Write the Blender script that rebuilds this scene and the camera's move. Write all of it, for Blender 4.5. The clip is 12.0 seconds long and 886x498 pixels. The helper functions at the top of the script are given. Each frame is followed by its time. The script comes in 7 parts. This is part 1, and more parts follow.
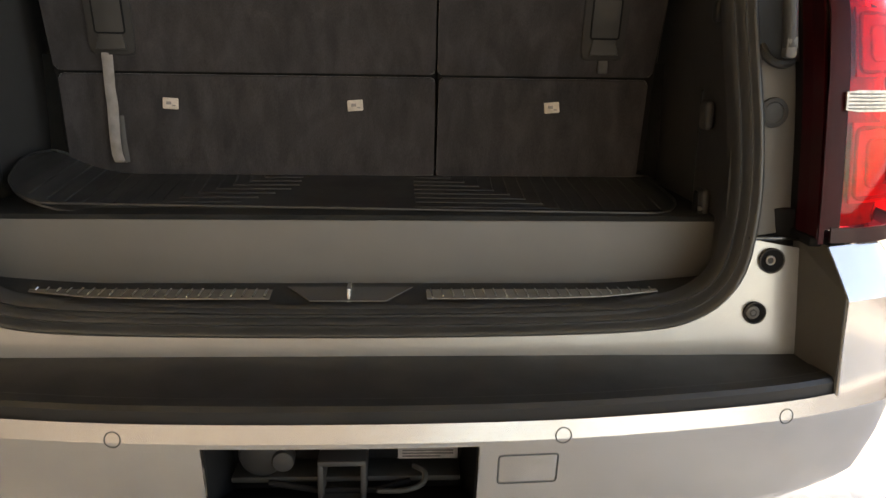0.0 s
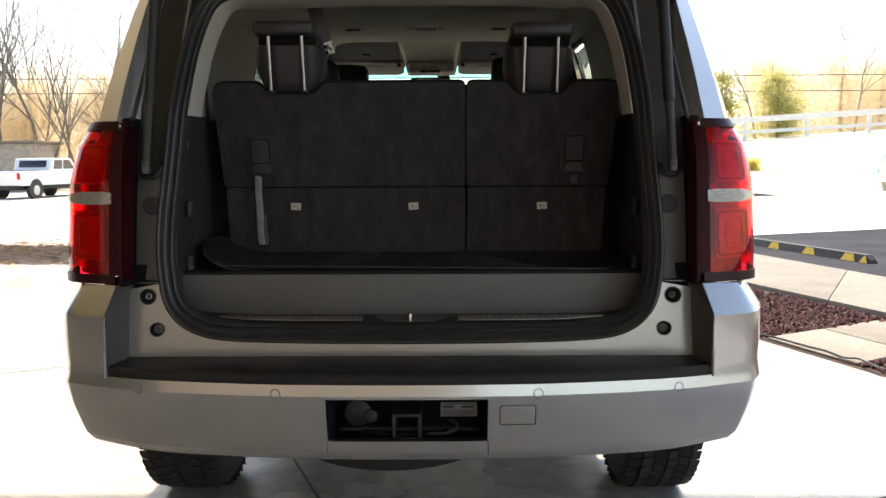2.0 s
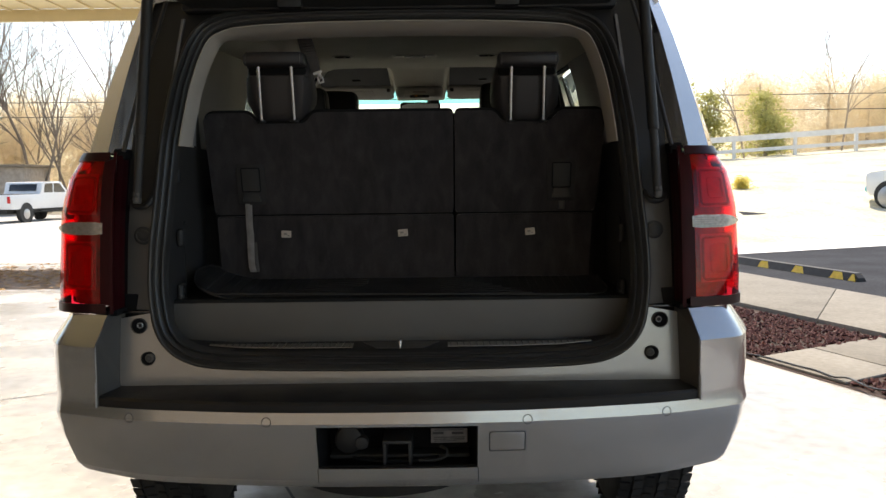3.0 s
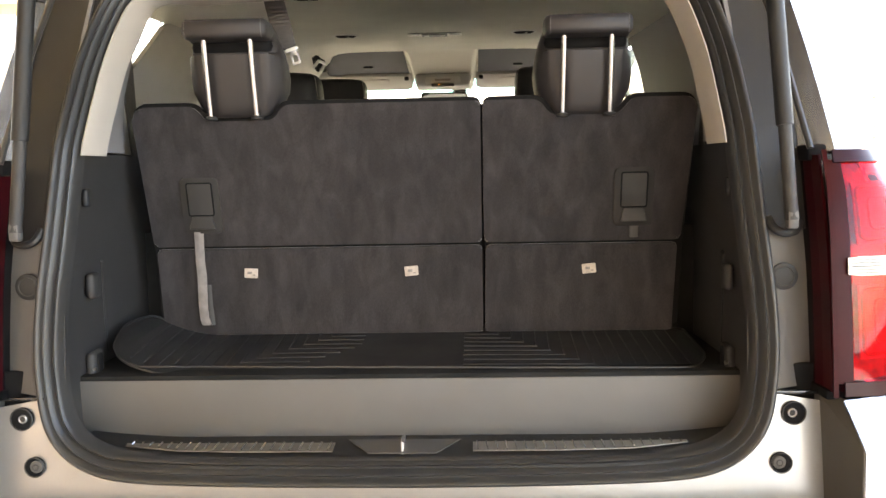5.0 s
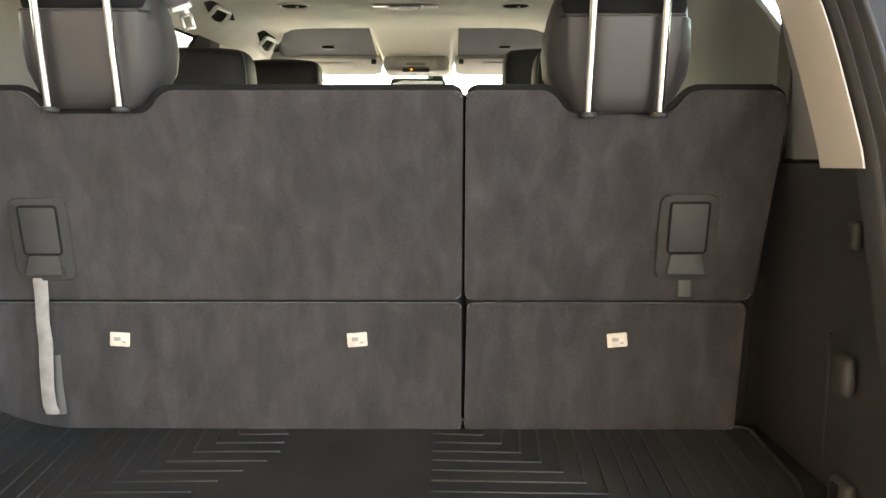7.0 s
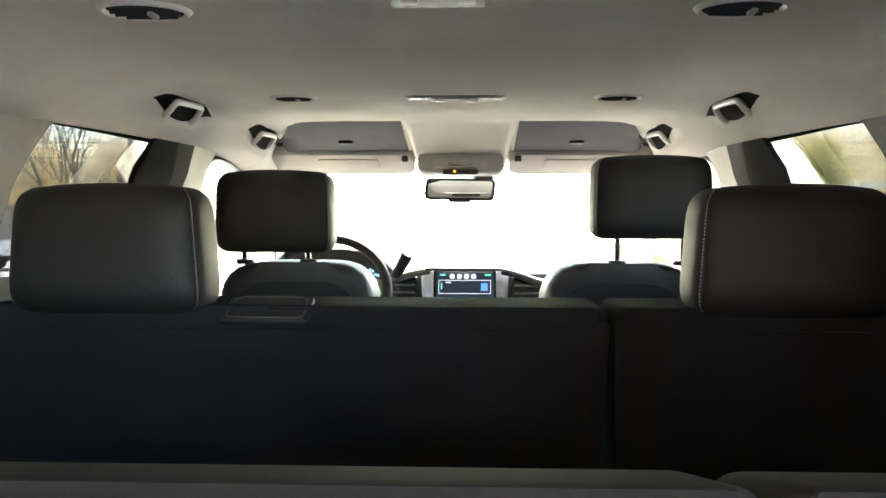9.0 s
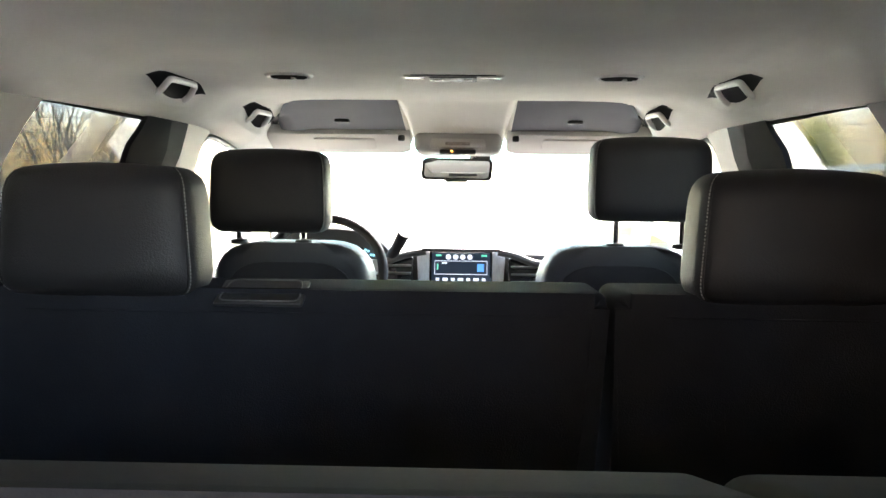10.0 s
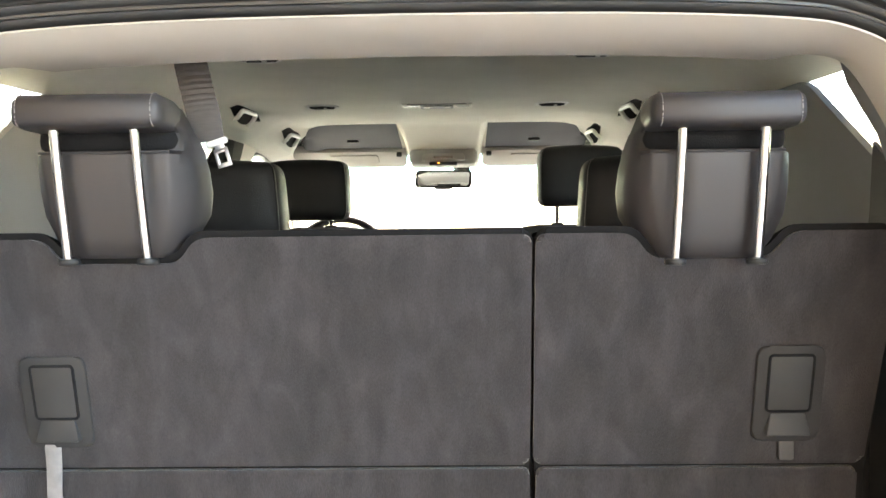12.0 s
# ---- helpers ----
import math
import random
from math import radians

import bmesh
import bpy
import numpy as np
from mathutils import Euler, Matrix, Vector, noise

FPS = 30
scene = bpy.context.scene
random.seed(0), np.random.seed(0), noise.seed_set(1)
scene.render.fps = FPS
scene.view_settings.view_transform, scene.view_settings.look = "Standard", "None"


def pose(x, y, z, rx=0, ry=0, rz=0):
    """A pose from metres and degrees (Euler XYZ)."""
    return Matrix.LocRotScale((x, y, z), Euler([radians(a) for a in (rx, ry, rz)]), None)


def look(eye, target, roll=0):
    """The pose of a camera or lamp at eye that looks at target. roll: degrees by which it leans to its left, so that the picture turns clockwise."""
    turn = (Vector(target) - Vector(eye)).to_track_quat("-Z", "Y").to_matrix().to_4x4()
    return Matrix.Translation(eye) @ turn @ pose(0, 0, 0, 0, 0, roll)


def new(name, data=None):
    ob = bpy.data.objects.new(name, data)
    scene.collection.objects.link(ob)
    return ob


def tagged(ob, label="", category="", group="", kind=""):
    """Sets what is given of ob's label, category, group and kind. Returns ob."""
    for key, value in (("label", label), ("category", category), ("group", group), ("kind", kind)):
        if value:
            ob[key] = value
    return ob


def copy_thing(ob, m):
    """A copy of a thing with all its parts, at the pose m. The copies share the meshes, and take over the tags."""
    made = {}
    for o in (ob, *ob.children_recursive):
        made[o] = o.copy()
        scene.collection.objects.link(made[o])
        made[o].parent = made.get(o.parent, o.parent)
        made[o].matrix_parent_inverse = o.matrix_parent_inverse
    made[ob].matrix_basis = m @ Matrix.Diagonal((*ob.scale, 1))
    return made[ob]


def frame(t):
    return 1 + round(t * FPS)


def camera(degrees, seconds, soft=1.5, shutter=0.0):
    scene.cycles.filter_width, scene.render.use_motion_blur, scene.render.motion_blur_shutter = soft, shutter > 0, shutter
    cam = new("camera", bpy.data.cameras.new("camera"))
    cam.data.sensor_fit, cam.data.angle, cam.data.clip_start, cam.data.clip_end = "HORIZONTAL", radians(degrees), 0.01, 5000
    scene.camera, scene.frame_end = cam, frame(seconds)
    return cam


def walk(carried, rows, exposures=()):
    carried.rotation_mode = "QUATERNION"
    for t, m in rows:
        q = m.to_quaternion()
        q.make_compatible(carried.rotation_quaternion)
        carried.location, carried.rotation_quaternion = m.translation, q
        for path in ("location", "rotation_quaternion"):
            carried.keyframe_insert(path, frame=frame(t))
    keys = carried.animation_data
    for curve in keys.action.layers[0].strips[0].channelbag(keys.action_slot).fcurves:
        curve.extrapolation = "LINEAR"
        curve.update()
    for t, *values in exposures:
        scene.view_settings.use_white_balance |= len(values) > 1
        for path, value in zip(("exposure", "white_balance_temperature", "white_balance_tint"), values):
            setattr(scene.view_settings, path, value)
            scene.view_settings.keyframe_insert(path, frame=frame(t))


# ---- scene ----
cam = camera(56.3, 12.0)
PATH = [
    (0, (0.08, -1.092, 1.223), (0.189, 0.846, 0.742), 0.9),
    (0.2, (0.1, -1.165, 1.232), (0.225, 0.778, 0.771), 2.1),
    (0.5, (0.099, -1.314, 1.241), (0.212, 0.632, 0.791), 1.7),
    (1, (0.06, -1.592, 1.223), (0.123, 0.363, 0.809), 0.9),
    (1.5, (0.063, -1.785, 1.237), (0.076, 0.193, 0.938), 0.2),
    (2, (0.107, -1.969, 1.238), (0.09, 0.02, 1.027), -0.3),
    (2.5, (0.113, -2.033, 1.24), (0.118, -0.043, 1.038), -0.1),
    (3, (0.115, -1.991, 1.259), (0.118, 0.003, 1.096), -0.7),
    (3.2, (0.1, -1.934, 1.264), (0.111, 0.061, 1.123), -0.9),
    (4.8, (0.142, -1.291, 1.311), (0.08, 0.7, 1.135), -1.0),
    (5, (0.135, -1.254, 1.316), (0.061, 0.736, 1.136), -1.1),
    (5.5, (0.115, -1.175, 1.318), (0.037, 0.815, 1.142), -1.6),
    (6, (0.083, -1.087, 1.317), (0.055, 0.9, 1.09), -2.3),
    (6.5, (0.121, -0.87, 1.334), (0.107, 1.112, 1.071), -0.9),
    (7, (0.135, -0.649, 1.371), (0.12, 1.34, 1.162), 0.0),
    (7.5, (0.065, -0.392, 1.451), (0.058, 1.606, 1.373), -0.9),
    (7.7, (0.051, -0.32, 1.475), (0.051, 1.679, 1.421), -0.6),
    (9.3, (0.035, 0.239, 1.593), (-0.041, 2.236, 1.521), 0.2),
    (9.5, (0.034, 0.235, 1.594), (-0.039, 2.232, 1.512), 0.2),
    (10, (0.032, 0.223, 1.591), (-0.026, 2.219, 1.475), 0.6),
    (10.5, (0.051, 0.121, 1.569), (-0.035, 2.114, 1.429), 1.0),
    (11, (0.035, -0.085, 1.531), (-0.06, 1.909, 1.403), 0.3),
    (11.5, (0.023, -0.286, 1.516), (-0.043, 1.71, 1.418), -0.8),
    (12, (0.065, -0.504, 1.476), (0.022, 1.495, 1.432), -0.7),
]
walk(cam, [(t, look(eye, target, roll)) for t, eye, target, roll in PATH],
     exposures=[(0, 2.6, 9000, 15), (1.0, 2.6, 8800, 15), (2.0, 1.45, 7600, 13), (3.2, 0.95, 7500, 12), (4.8, 3.75, 8300, 17), (5.5, 3.65, 8300, 17), (6.5, 4.0, 7700, 12), (7.0, 4.35, 7900, 11),
                (7.7, 4.3, 8000, 8), (9.3, 4.6, 6800, 16), (10.2, 4.6, 6600, 17), (11.0, 4.6, 6900, 15), (11.5, 4.7, 7100, 13), (12.0, 4.5, 7200, 12)])

# ---- light ----
SUN_ELEV, SUN_AZ = 53.0, 4.0        # degrees above the horizon; degrees clockwise from the car's nose
world = bpy.data.worlds.new("sky")
scene.world = world
world.use_nodes = True
wn = world.node_tree.nodes
sky = wn.new("ShaderNodeTexSky")
sky.sky_type, sky.sun_disc = "NISHITA", False
sky.sun_elevation, sky.sun_rotation = radians(SUN_ELEV), radians(SUN_AZ)
wn["Background"].inputs[1].default_value = 0.15
world.node_tree.links.new(sky.outputs[0], wn["Background"].inputs[0])
sun = new("sun", bpy.data.lights.new("sun", "SUN"))
sun.data.energy, sun.data.angle, sun.data.color = 3.5, radians(1.0), (1.0, 0.95, 0.87)
sun.matrix_world = look((0, 0, 0), (-math.sin(radians(SUN_AZ)) * math.cos(radians(SUN_ELEV)),
                                    -math.cos(radians(SUN_AZ)) * math.cos(radians(SUN_ELEV)), -math.sin(radians(SUN_ELEV))))


# ---- materials ----
def mat(name, color, rough=0.5, metal=0.0, var=0.15, scale=8.0, bump=0.0, bump_scale=200.0, coat=0.0,
        stretch=(1, 1, 1), rough_var=0.0, per_object=0.0, spec=0.5, sheen=0.0, fine=0.0, fine_scale=120.0, smear=0.0, bump_stretch=(1, 1, 1)):
    """A surface with broad and fine colour variation, roughness variation and relief."""
    m = bpy.data.materials.new(name)
    m.use_nodes = True
    nt = m.node_tree
    n, l = nt.nodes, nt.links
    b = n["Principled BSDF"]
    b.inputs["Roughness"].default_value, b.inputs["Metallic"].default_value = rough, metal
    b.inputs["Coat Weight"].default_value, b.inputs["Coat Roughness"].default_value = coat, 0.04
    b.inputs["Specular IOR Level"].default_value = spec
    b.inputs["Sheen Weight"].default_value, b.inputs["Sheen Roughness"].default_value = sheen, 0.5
    co, mp = n.new("ShaderNodeTexCoord"), n.new("ShaderNodeMapping")
    mp.inputs["Scale"].default_value = stretch
    l.new(co.outputs["Object"], mp.inputs[0])
    no = n.new("ShaderNodeTexNoise")
    no.inputs["Scale"].default_value, no.inputs["Detail"].default_value = scale, 5
    l.new(mp.outputs[0], no.inputs["Vector"])
    ramp = n.new("ShaderNodeMapRange")
    ramp.inputs["From Min"].default_value, ramp.inputs["From Max"].default_value = 0.3, 0.7
    ramp.inputs["To Min"].default_value, ramp.inputs["To Max"].default_value = 1 - var, 1 + var
    l.new(no.outputs["Fac"], ramp.inputs["Value"])
    last = ramp.outputs[0]
    if fine:
        nf = n.new("ShaderNodeTexNoise")
        nf.inputs["Scale"].default_value, nf.inputs["Detail"].default_value = fine_scale, 3
        l.new(mp.outputs[0], nf.inputs["Vector"])
        r2 = n.new("ShaderNodeMapRange")
        r2.inputs["From Min"].default_value, r2.inputs["From Max"].default_value = 0.3, 0.7
        r2.inputs["To Min"].default_value, r2.inputs["To Max"].default_value = 1 - fine, 1 + fine
        l.new(nf.outputs["Fac"], r2.inputs["Value"])
        mu = n.new("ShaderNodeMath")
        mu.operation = "MULTIPLY"
        l.new(last, mu.inputs[0]), l.new(r2.outputs[0], mu.inputs[1])
        last = mu.outputs[0]
    if smear:
        # pile brushed up and down by hand: short streaks with soft ends
        ns, m2 = n.new("ShaderNodeTexNoise"), n.new("ShaderNodeMapping")
        m2.inputs["Scale"].default_value, m2.inputs["Rotation"].default_value = (1.0, 1.0, 0.42), (0, radians(14), 0)
        l.new(co.outputs["Object"], m2.inputs[0]), l.new(m2.outputs[0], ns.inputs["Vector"])
        ns.inputs["Scale"].default_value, ns.inputs["Detail"].default_value, ns.inputs["Distortion"].default_value = 26, 2.5, 0.6
        r5, m5 = n.new("ShaderNodeMapRange"), n.new("ShaderNodeMath")
        r5.inputs["From Min"].default_value, r5.inputs["From Max"].default_value = 0.40, 0.68
        r5.inputs["To Min"].default_value, r5.inputs["To Max"].default_value = 1 - smear * 0.6, 1 + smear * 1.5
        m5.operation = "MULTIPLY"
        l.new(ns.outputs["Fac"], r5.inputs["Value"]), l.new(last, m5.inputs[0]), l.new(r5.outputs[0], m5.inputs[1])
        last = m5.outputs[0]
    if per_object:
        oi, r3, mu = n.new("ShaderNodeObjectInfo"), n.new("ShaderNodeMapRange"), n.new("ShaderNodeMath")
        r3.inputs["To Min"].default_value, r3.inputs["To Max"].default_value = 1 - per_object, 1 + per_object
        mu.operation = "MULTIPLY"
        l.new(oi.outputs["Random"], r3.inputs["Value"])
        l.new(last, mu.inputs[0]), l.new(r3.outputs[0], mu.inputs[1])
        last = mu.outputs[0]
    mix = n.new("ShaderNodeVectorMath")
    mix.operation = "SCALE"
    mix.inputs[0].default_value = color
    l.new(last, mix.inputs["Scale"])
    l.new(mix.outputs[0], b.inputs["Base Color"])
    if rough_var:
        r4 = n.new("ShaderNodeMapRange")
        r4.inputs["From Min"].default_value, r4.inputs["From Max"].default_value = 0.3, 0.7
        r4.inputs["To Min"].default_value, r4.inputs["To Max"].default_value = max(0.02, rough - rough_var), min(1, rough + rough_var)
        l.new(no.outputs["Fac"], r4.inputs["Value"]), l.new(r4.outputs[0], b.inputs["Roughness"])
    if bump:
        nb, bu = n.new("ShaderNodeTexNoise"), n.new("ShaderNodeBump")
        nb.inputs["Scale"].default_value, nb.inputs["Detail"].default_value = bump_scale, 2
        bu.inputs["Strength"].default_value, bu.inputs["Distance"].default_value = bump, 0.002
        mb = n.new("ShaderNodeMapping")
        mb.inputs["Scale"].default_value = bump_stretch
        l.new(co.outputs["Object"], mb.inputs[0]), l.new(mb.outputs[0], nb.inputs["Vector"])
        l.new(nb.outputs["Fac"], bu.inputs["Height"]), l.new(bu.outputs[0], b.inputs["Normal"])
    return m


def glass_mat(name, tint, rough=0.0, shine=0.04):
    """Thin glazing: mostly clear, with a mirror coat by Fresnel."""
    m = bpy.data.materials.new(name)
    m.use_nodes = True
    n, l = m.node_tree.nodes, m.node_tree.links
    n.remove(n["Principled BSDF"])
    tr, gl, fr, mx = n.new("ShaderNodeBsdfTransparent"), n.new("ShaderNodeBsdfGlossy"), n.new("ShaderNodeLayerWeight"), n.new("ShaderNodeMixShader")
    tr.inputs[0].default_value = (*tint, 1)
    gl.inputs["Roughness"].default_value = rough
    po, ra = n.new("ShaderNodeMath"), n.new("ShaderNodeMapRange")
    po.operation = "POWER"
    po.inputs[1].default_value = 5.0
    ra.inputs["To Min"].default_value = shine
    l.new(fr.outputs["Facing"], po.inputs[0]), l.new(po.outputs[0], ra.inputs["Value"])
    l.new(ra.outputs[0], mx.inputs[0]), l.new(tr.outputs[0], mx.inputs[1]), l.new(gl.outputs[0], mx.inputs[2])
    l.new(mx.outputs[0], n["Material Output"].inputs[0])
    return m


def glow_mat(name, color, strength):
    m = bpy.data.materials.new(name)
    m.use_nodes = True
    b = m.node_tree.nodes["Principled BSDF"]
    b.inputs["Base Color"].default_value = (*[c * 0.5 for c in color], 1)
    b.inputs["Emission Color"].default_value, b.inputs["Emission Strength"].default_value = (*color, 1), strength
    return m


SILVER = mat("silver_paint", (0.49, 0.495, 0.50), 0.27, 0.80, 0.03, 30, coat=1.0, fine=0.06, fine_scale=900)
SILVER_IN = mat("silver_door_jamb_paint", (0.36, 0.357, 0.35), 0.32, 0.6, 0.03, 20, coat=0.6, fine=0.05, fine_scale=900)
PLASTIC = mat("black_grained_plastic", (0.015, 0.015, 0.0155), 0.52, 0, 0.2, 12, bump=0.25, bump_scale=900, rough_var=0.08)
BAY_PLASTIC = mat("charcoal_load_bay_plastic", (0.034, 0.033, 0.033), 0.6, 0, 0.15, 12, bump=0.25, bump_scale=900)
PLASTIC_STEP = mat("black_step_pad_rubber", (0.013, 0.013, 0.0135), 0.50, 0, 0.25, 9, bump=0.2, bump_scale=700, rough_var=0.1)
PLASTIC_GREY = mat("grey_pillar_plastic", (0.098, 0.095, 0.091), 0.5, 0, 0.08, 10, bump=0.1, bump_scale=800)
STRIP_GREY = mat("grey_jamb_strip_plastic", (0.155, 0.149, 0.143), 0.5, 0, 0.08, 10, bump=0.1, bump_scale=800)
GLOSS_BLACK = mat("gloss_black_trim", (0.012, 0.012, 0.013), 0.12, 0, 0.1, 10, coat=0.5)
RUBBER = mat("black_rubber_seal", (0.036, 0.0355, 0.035), 0.36, 0, 0.15, 20, bump=0.1, bump_scale=500)
CARPET = mat("charcoal_needle_carpet", (0.0345, 0.0313, 0.0330), 0.95, 0, 0.20, 9, bump=0.45, bump_scale=900, bump_stretch=(1, 1, 0.22), stretch=(3.2, 3.2, 0.9), sheen=0.25, fine=0.16, fine_scale=220, spec=0.15, smear=0.20)
CARPET_DARK = mat("black_cargo_carpet", (0.020, 0.020, 0.020), 0.95, 0, 0.25, 10, bump=0.6, bump_scale=700, spec=0.15)
LEATHER = mat("black_leather", (0.019, 0.0185, 0.019), 0.54, 0, 0.12, 9, bump=0.35, bump_scale=420, rough_var=0.05, spec=0.35)
LEATHER_SEAT = mat("black_matt_seat_leather", (0.0225, 0.0232, 0.0262), 0.85, 0, 0.12, 9, bump=0.35, bump_scale=420, spec=0.015)
LEATHER_SHEEN = mat("smooth_black_leather", (0.040, 0.040, 0.0425), 0.48, 0, 0.1, 9, bump=0.2, bump_scale=420, rough_var=0.05)
TUCK_SHADE = mat("tuck_shade_black", (0.0095, 0.0093, 0.0097), 0.75, 0, 0.12, 9, bump=0.35, bump_scale=420, spec=0.08)
LEATHER_GREY = mat("dark_grey_leather", (0.0290, 0.0255, 0.0258), 0.52, 0, 0.1, 9, bump=0.10, bump_scale=700, rough_var=0.05)
CLOTH_BACK = mat("black_seat_back_cloth", (0.018, 0.018, 0.019), 0.7, 0, 0.15, 12, bump=0.3, bump_scale=600)
HEADLINER = mat("grey_beige_headliner_cloth", (0.785, 0.76, 0.695), 0.95, 0, 0.05, 6, bump=0.25, bump_scale=1100, spec=0.1, fine=0.03, fine_scale=500)
TRIM_BEIGE = mat("beige_pillar_plastic", (0.68, 0.635, 0.575), 0.6, 0, 0.05, 8, bump=0.15, bump_scale=900)
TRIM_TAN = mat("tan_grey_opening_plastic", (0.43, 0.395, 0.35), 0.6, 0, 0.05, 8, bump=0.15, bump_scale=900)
COVER_GREY = mat("grey_cargo_cover_vinyl", (0.128, 0.124, 0.118), 0.6, 0, 0.08, 6, bump=0.3, bump_scale=900, rough_var=0.05)
CHROME = mat("polished_chrome", (0.58, 0.57, 0.555), 0.16, 1, 0.05, 30)
STEEL = mat("brushed_steel_scuff_plate", (0.42, 0.40, 0.37), 0.32, 1, 0.1, 30, stretch=(0.2, 6, 6))
RED_LENS = mat("red_lamp_lens", (0.58, 0.004, 0.010), 0.12, 0, 0.10, 14, coat=0.6, spec=0.3)
RED_DEEP = mat("deep_red_lamp_reflector", (0.40, 0.003, 0.016), 0.2, 0, 0.3, 60, coat=0.6, spec=0.3)
CLEAR_LENS = mat("clear_ribbed_lamp_lens", (0.46, 0.40, 0.36), 0.25, 0.3, 0.3, 120, coat=1.0)
TYRE = mat("tyre_rubber", (0.022, 0.021, 0.021), 0.75, 0, 0.3, 18, bump=0.3, bump_scale=300)
WHITE_TAG = mat("off_white_paper_tag", (0.50, 0.44, 0.385), 0.7, 0, 0.16, 90)
STRAP = mat("grey_nylon_webbing", (0.23, 0.215, 0.21), 0.6, 0, 0.2, 45, bump=0.4, bump_scale=900)
BELT = mat("brown_grey_belt_webbing", (0.058, 0.050, 0.046), 0.6, 0, 0.15, 60, stretch=(1, 1, 5), bump=0.4, bump_scale=900)
STITCH = mat("pale_thread", (0.34, 0.32, 0.30), 0.7, 0, 0.1, 50)
STITCH_DULL = mat("grey_thread", (0.17, 0.16, 0.155), 0.7, 0, 0.1, 50)
FRAME_BLACK = mat("matt_black_door_frame", (0.014, 0.014, 0.015), 0.9, 0, 0.1, 20, spec=0.08)
LAMP_LENS = mat("milky_lamp_lens", (0.66, 0.64, 0.60), 0.25, 0, 0.06, 60, coat=0.5)
INK = mat("dark_print", (0.06, 0.06, 0.06), 0.6, 0, 0.1, 50)
MAT_RUBBER = mat("black_rubber_mat", (0.023, 0.0225, 0.0225), 0.46, 0, 0.25, 10, bump=0.15, bump_scale=500, rough_var=0.08)
# slightly paler than the mat: the ribs' sheen is put into the colour
MAT_RIB = mat("rubber_rib_sheen", (0.027, 0.0265, 0.0265), 0.44, 0, 0.25, 30, bump=0.1, bump_scale=500)
DASH = mat("dark_dash_vinyl", (0.070, 0.068, 0.067), 0.75, 0, 0.1, 10, bump=0.2, bump_scale=700, spec=0.15)
DASH_LIP = mat("grey_dash_trim", (0.085, 0.080, 0.077), 0.45, 0, 0.1, 10, bump=0.1, bump_scale=700)
SATIN = mat("satin_silver_trim", (0.45, 0.45, 0.46), 0.3, 0.9, 0.05, 20)
ALU_DARK = mat("brushed_pale_aluminium", (0.72, 0.73, 0.75), 0.5, 0.15, 0.08, 30, stretch=(6, 6, 0.3))
GREY_TRIM = mat("light_grey_handle_plastic", (0.52, 0.50, 0.46), 0.45, 0, 0.05, 20)
MIRROR = mat("mirror_glass", (0.8, 0.82, 0.84), 0.02, 1, 0.0, 5)
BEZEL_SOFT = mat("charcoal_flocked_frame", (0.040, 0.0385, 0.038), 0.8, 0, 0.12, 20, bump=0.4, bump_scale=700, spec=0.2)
BEZEL = mat("charcoal_bezel_plastic", (0.031, 0.030, 0.030), 0.62, 0, 0.1, 20, bump=0.2, bump_scale=800)
RECESS_SHADE = mat("visor_recess_shade", (0.125, 0.127, 0.138), 0.95, 0, 0.06, 6, bump=0.25, bump_scale=1100, spec=0.1)
WHITE_TRIM = mat("off_white_vent_plastic", (0.80, 0.78, 0.74), 0.35, 0, 0.04, 20)
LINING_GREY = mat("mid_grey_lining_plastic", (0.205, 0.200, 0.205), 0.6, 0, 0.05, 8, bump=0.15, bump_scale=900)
REFLECTOR = mat("faceted_red_lamp_reflector", (0.62, 0.035, 0.060), 0.3, 0.2, 0.15, 40)
STRUT = mat("dark_grey_strut_enamel", (0.033, 0.032, 0.032), 0.6, 0.0, 0.1, 20)
STRAP_DARK = mat("dark_grey_strap", (0.060, 0.057, 0.056), 0.7, 0, 0.08, 30)
# shade on the visors and overhead console is put into this darker grey
VISOR_SHADE = mat("visor_shade_grey_cloth", (0.46, 0.445, 0.42), 0.9, 0, 0.05, 6, bump=0.2, bump_scale=1100, spec=0.1)
SHELL = mat("charcoal_seat_edge_leather", (0.0115, 0.0110, 0.0113), 0.9, 0, 0.1, 9, bump=0.15, bump_scale=700, spec=0.12)
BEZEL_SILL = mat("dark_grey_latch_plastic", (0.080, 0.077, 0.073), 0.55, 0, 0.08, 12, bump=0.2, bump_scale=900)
RED_SIDE = mat("deep_red_lamp_side", (0.036, 0.0022, 0.0045), 0.40, 0, 0.15, 20, spec=0.15)
RED_SMOKE = mat("smoked_red_lamp_edge", (0.026, 0.0025, 0.005), 0.32, 0, 0.1, 20, spec=0.25)
BARK_DARK = mat("grey_brown_bark", (0.20, 0.165, 0.135), 0.9, 0, 0.3, 12, bump=0.5, bump_scale=60)
UNDER = mat("dark_underbody_steel", (0.035, 0.034, 0.032), 0.7, 0.2, 0.3, 10)
GLASS = glass_mat("clear_window_glass", (0.92, 0.95, 0.88))
LENS_RED = glass_mat("clear_red_lamp_lens", (0.95, 0.022, 0.060), 0.03, 0.035)
GLASS_TINT = glass_mat("teal_sun_band_glass", (0.30, 0.72, 0.78))
GLASS_DARK = glass_mat("privacy_window_glass", (0.27, 0.285, 0.275))
CONCRETE = mat("pale_sealed_concrete", (0.47, 0.437, 0.388), 0.28, 0, 0.24, 1.3, bump=0.05, bump_scale=60, rough_var=0.12, fine=0.17, fine_scale=11)
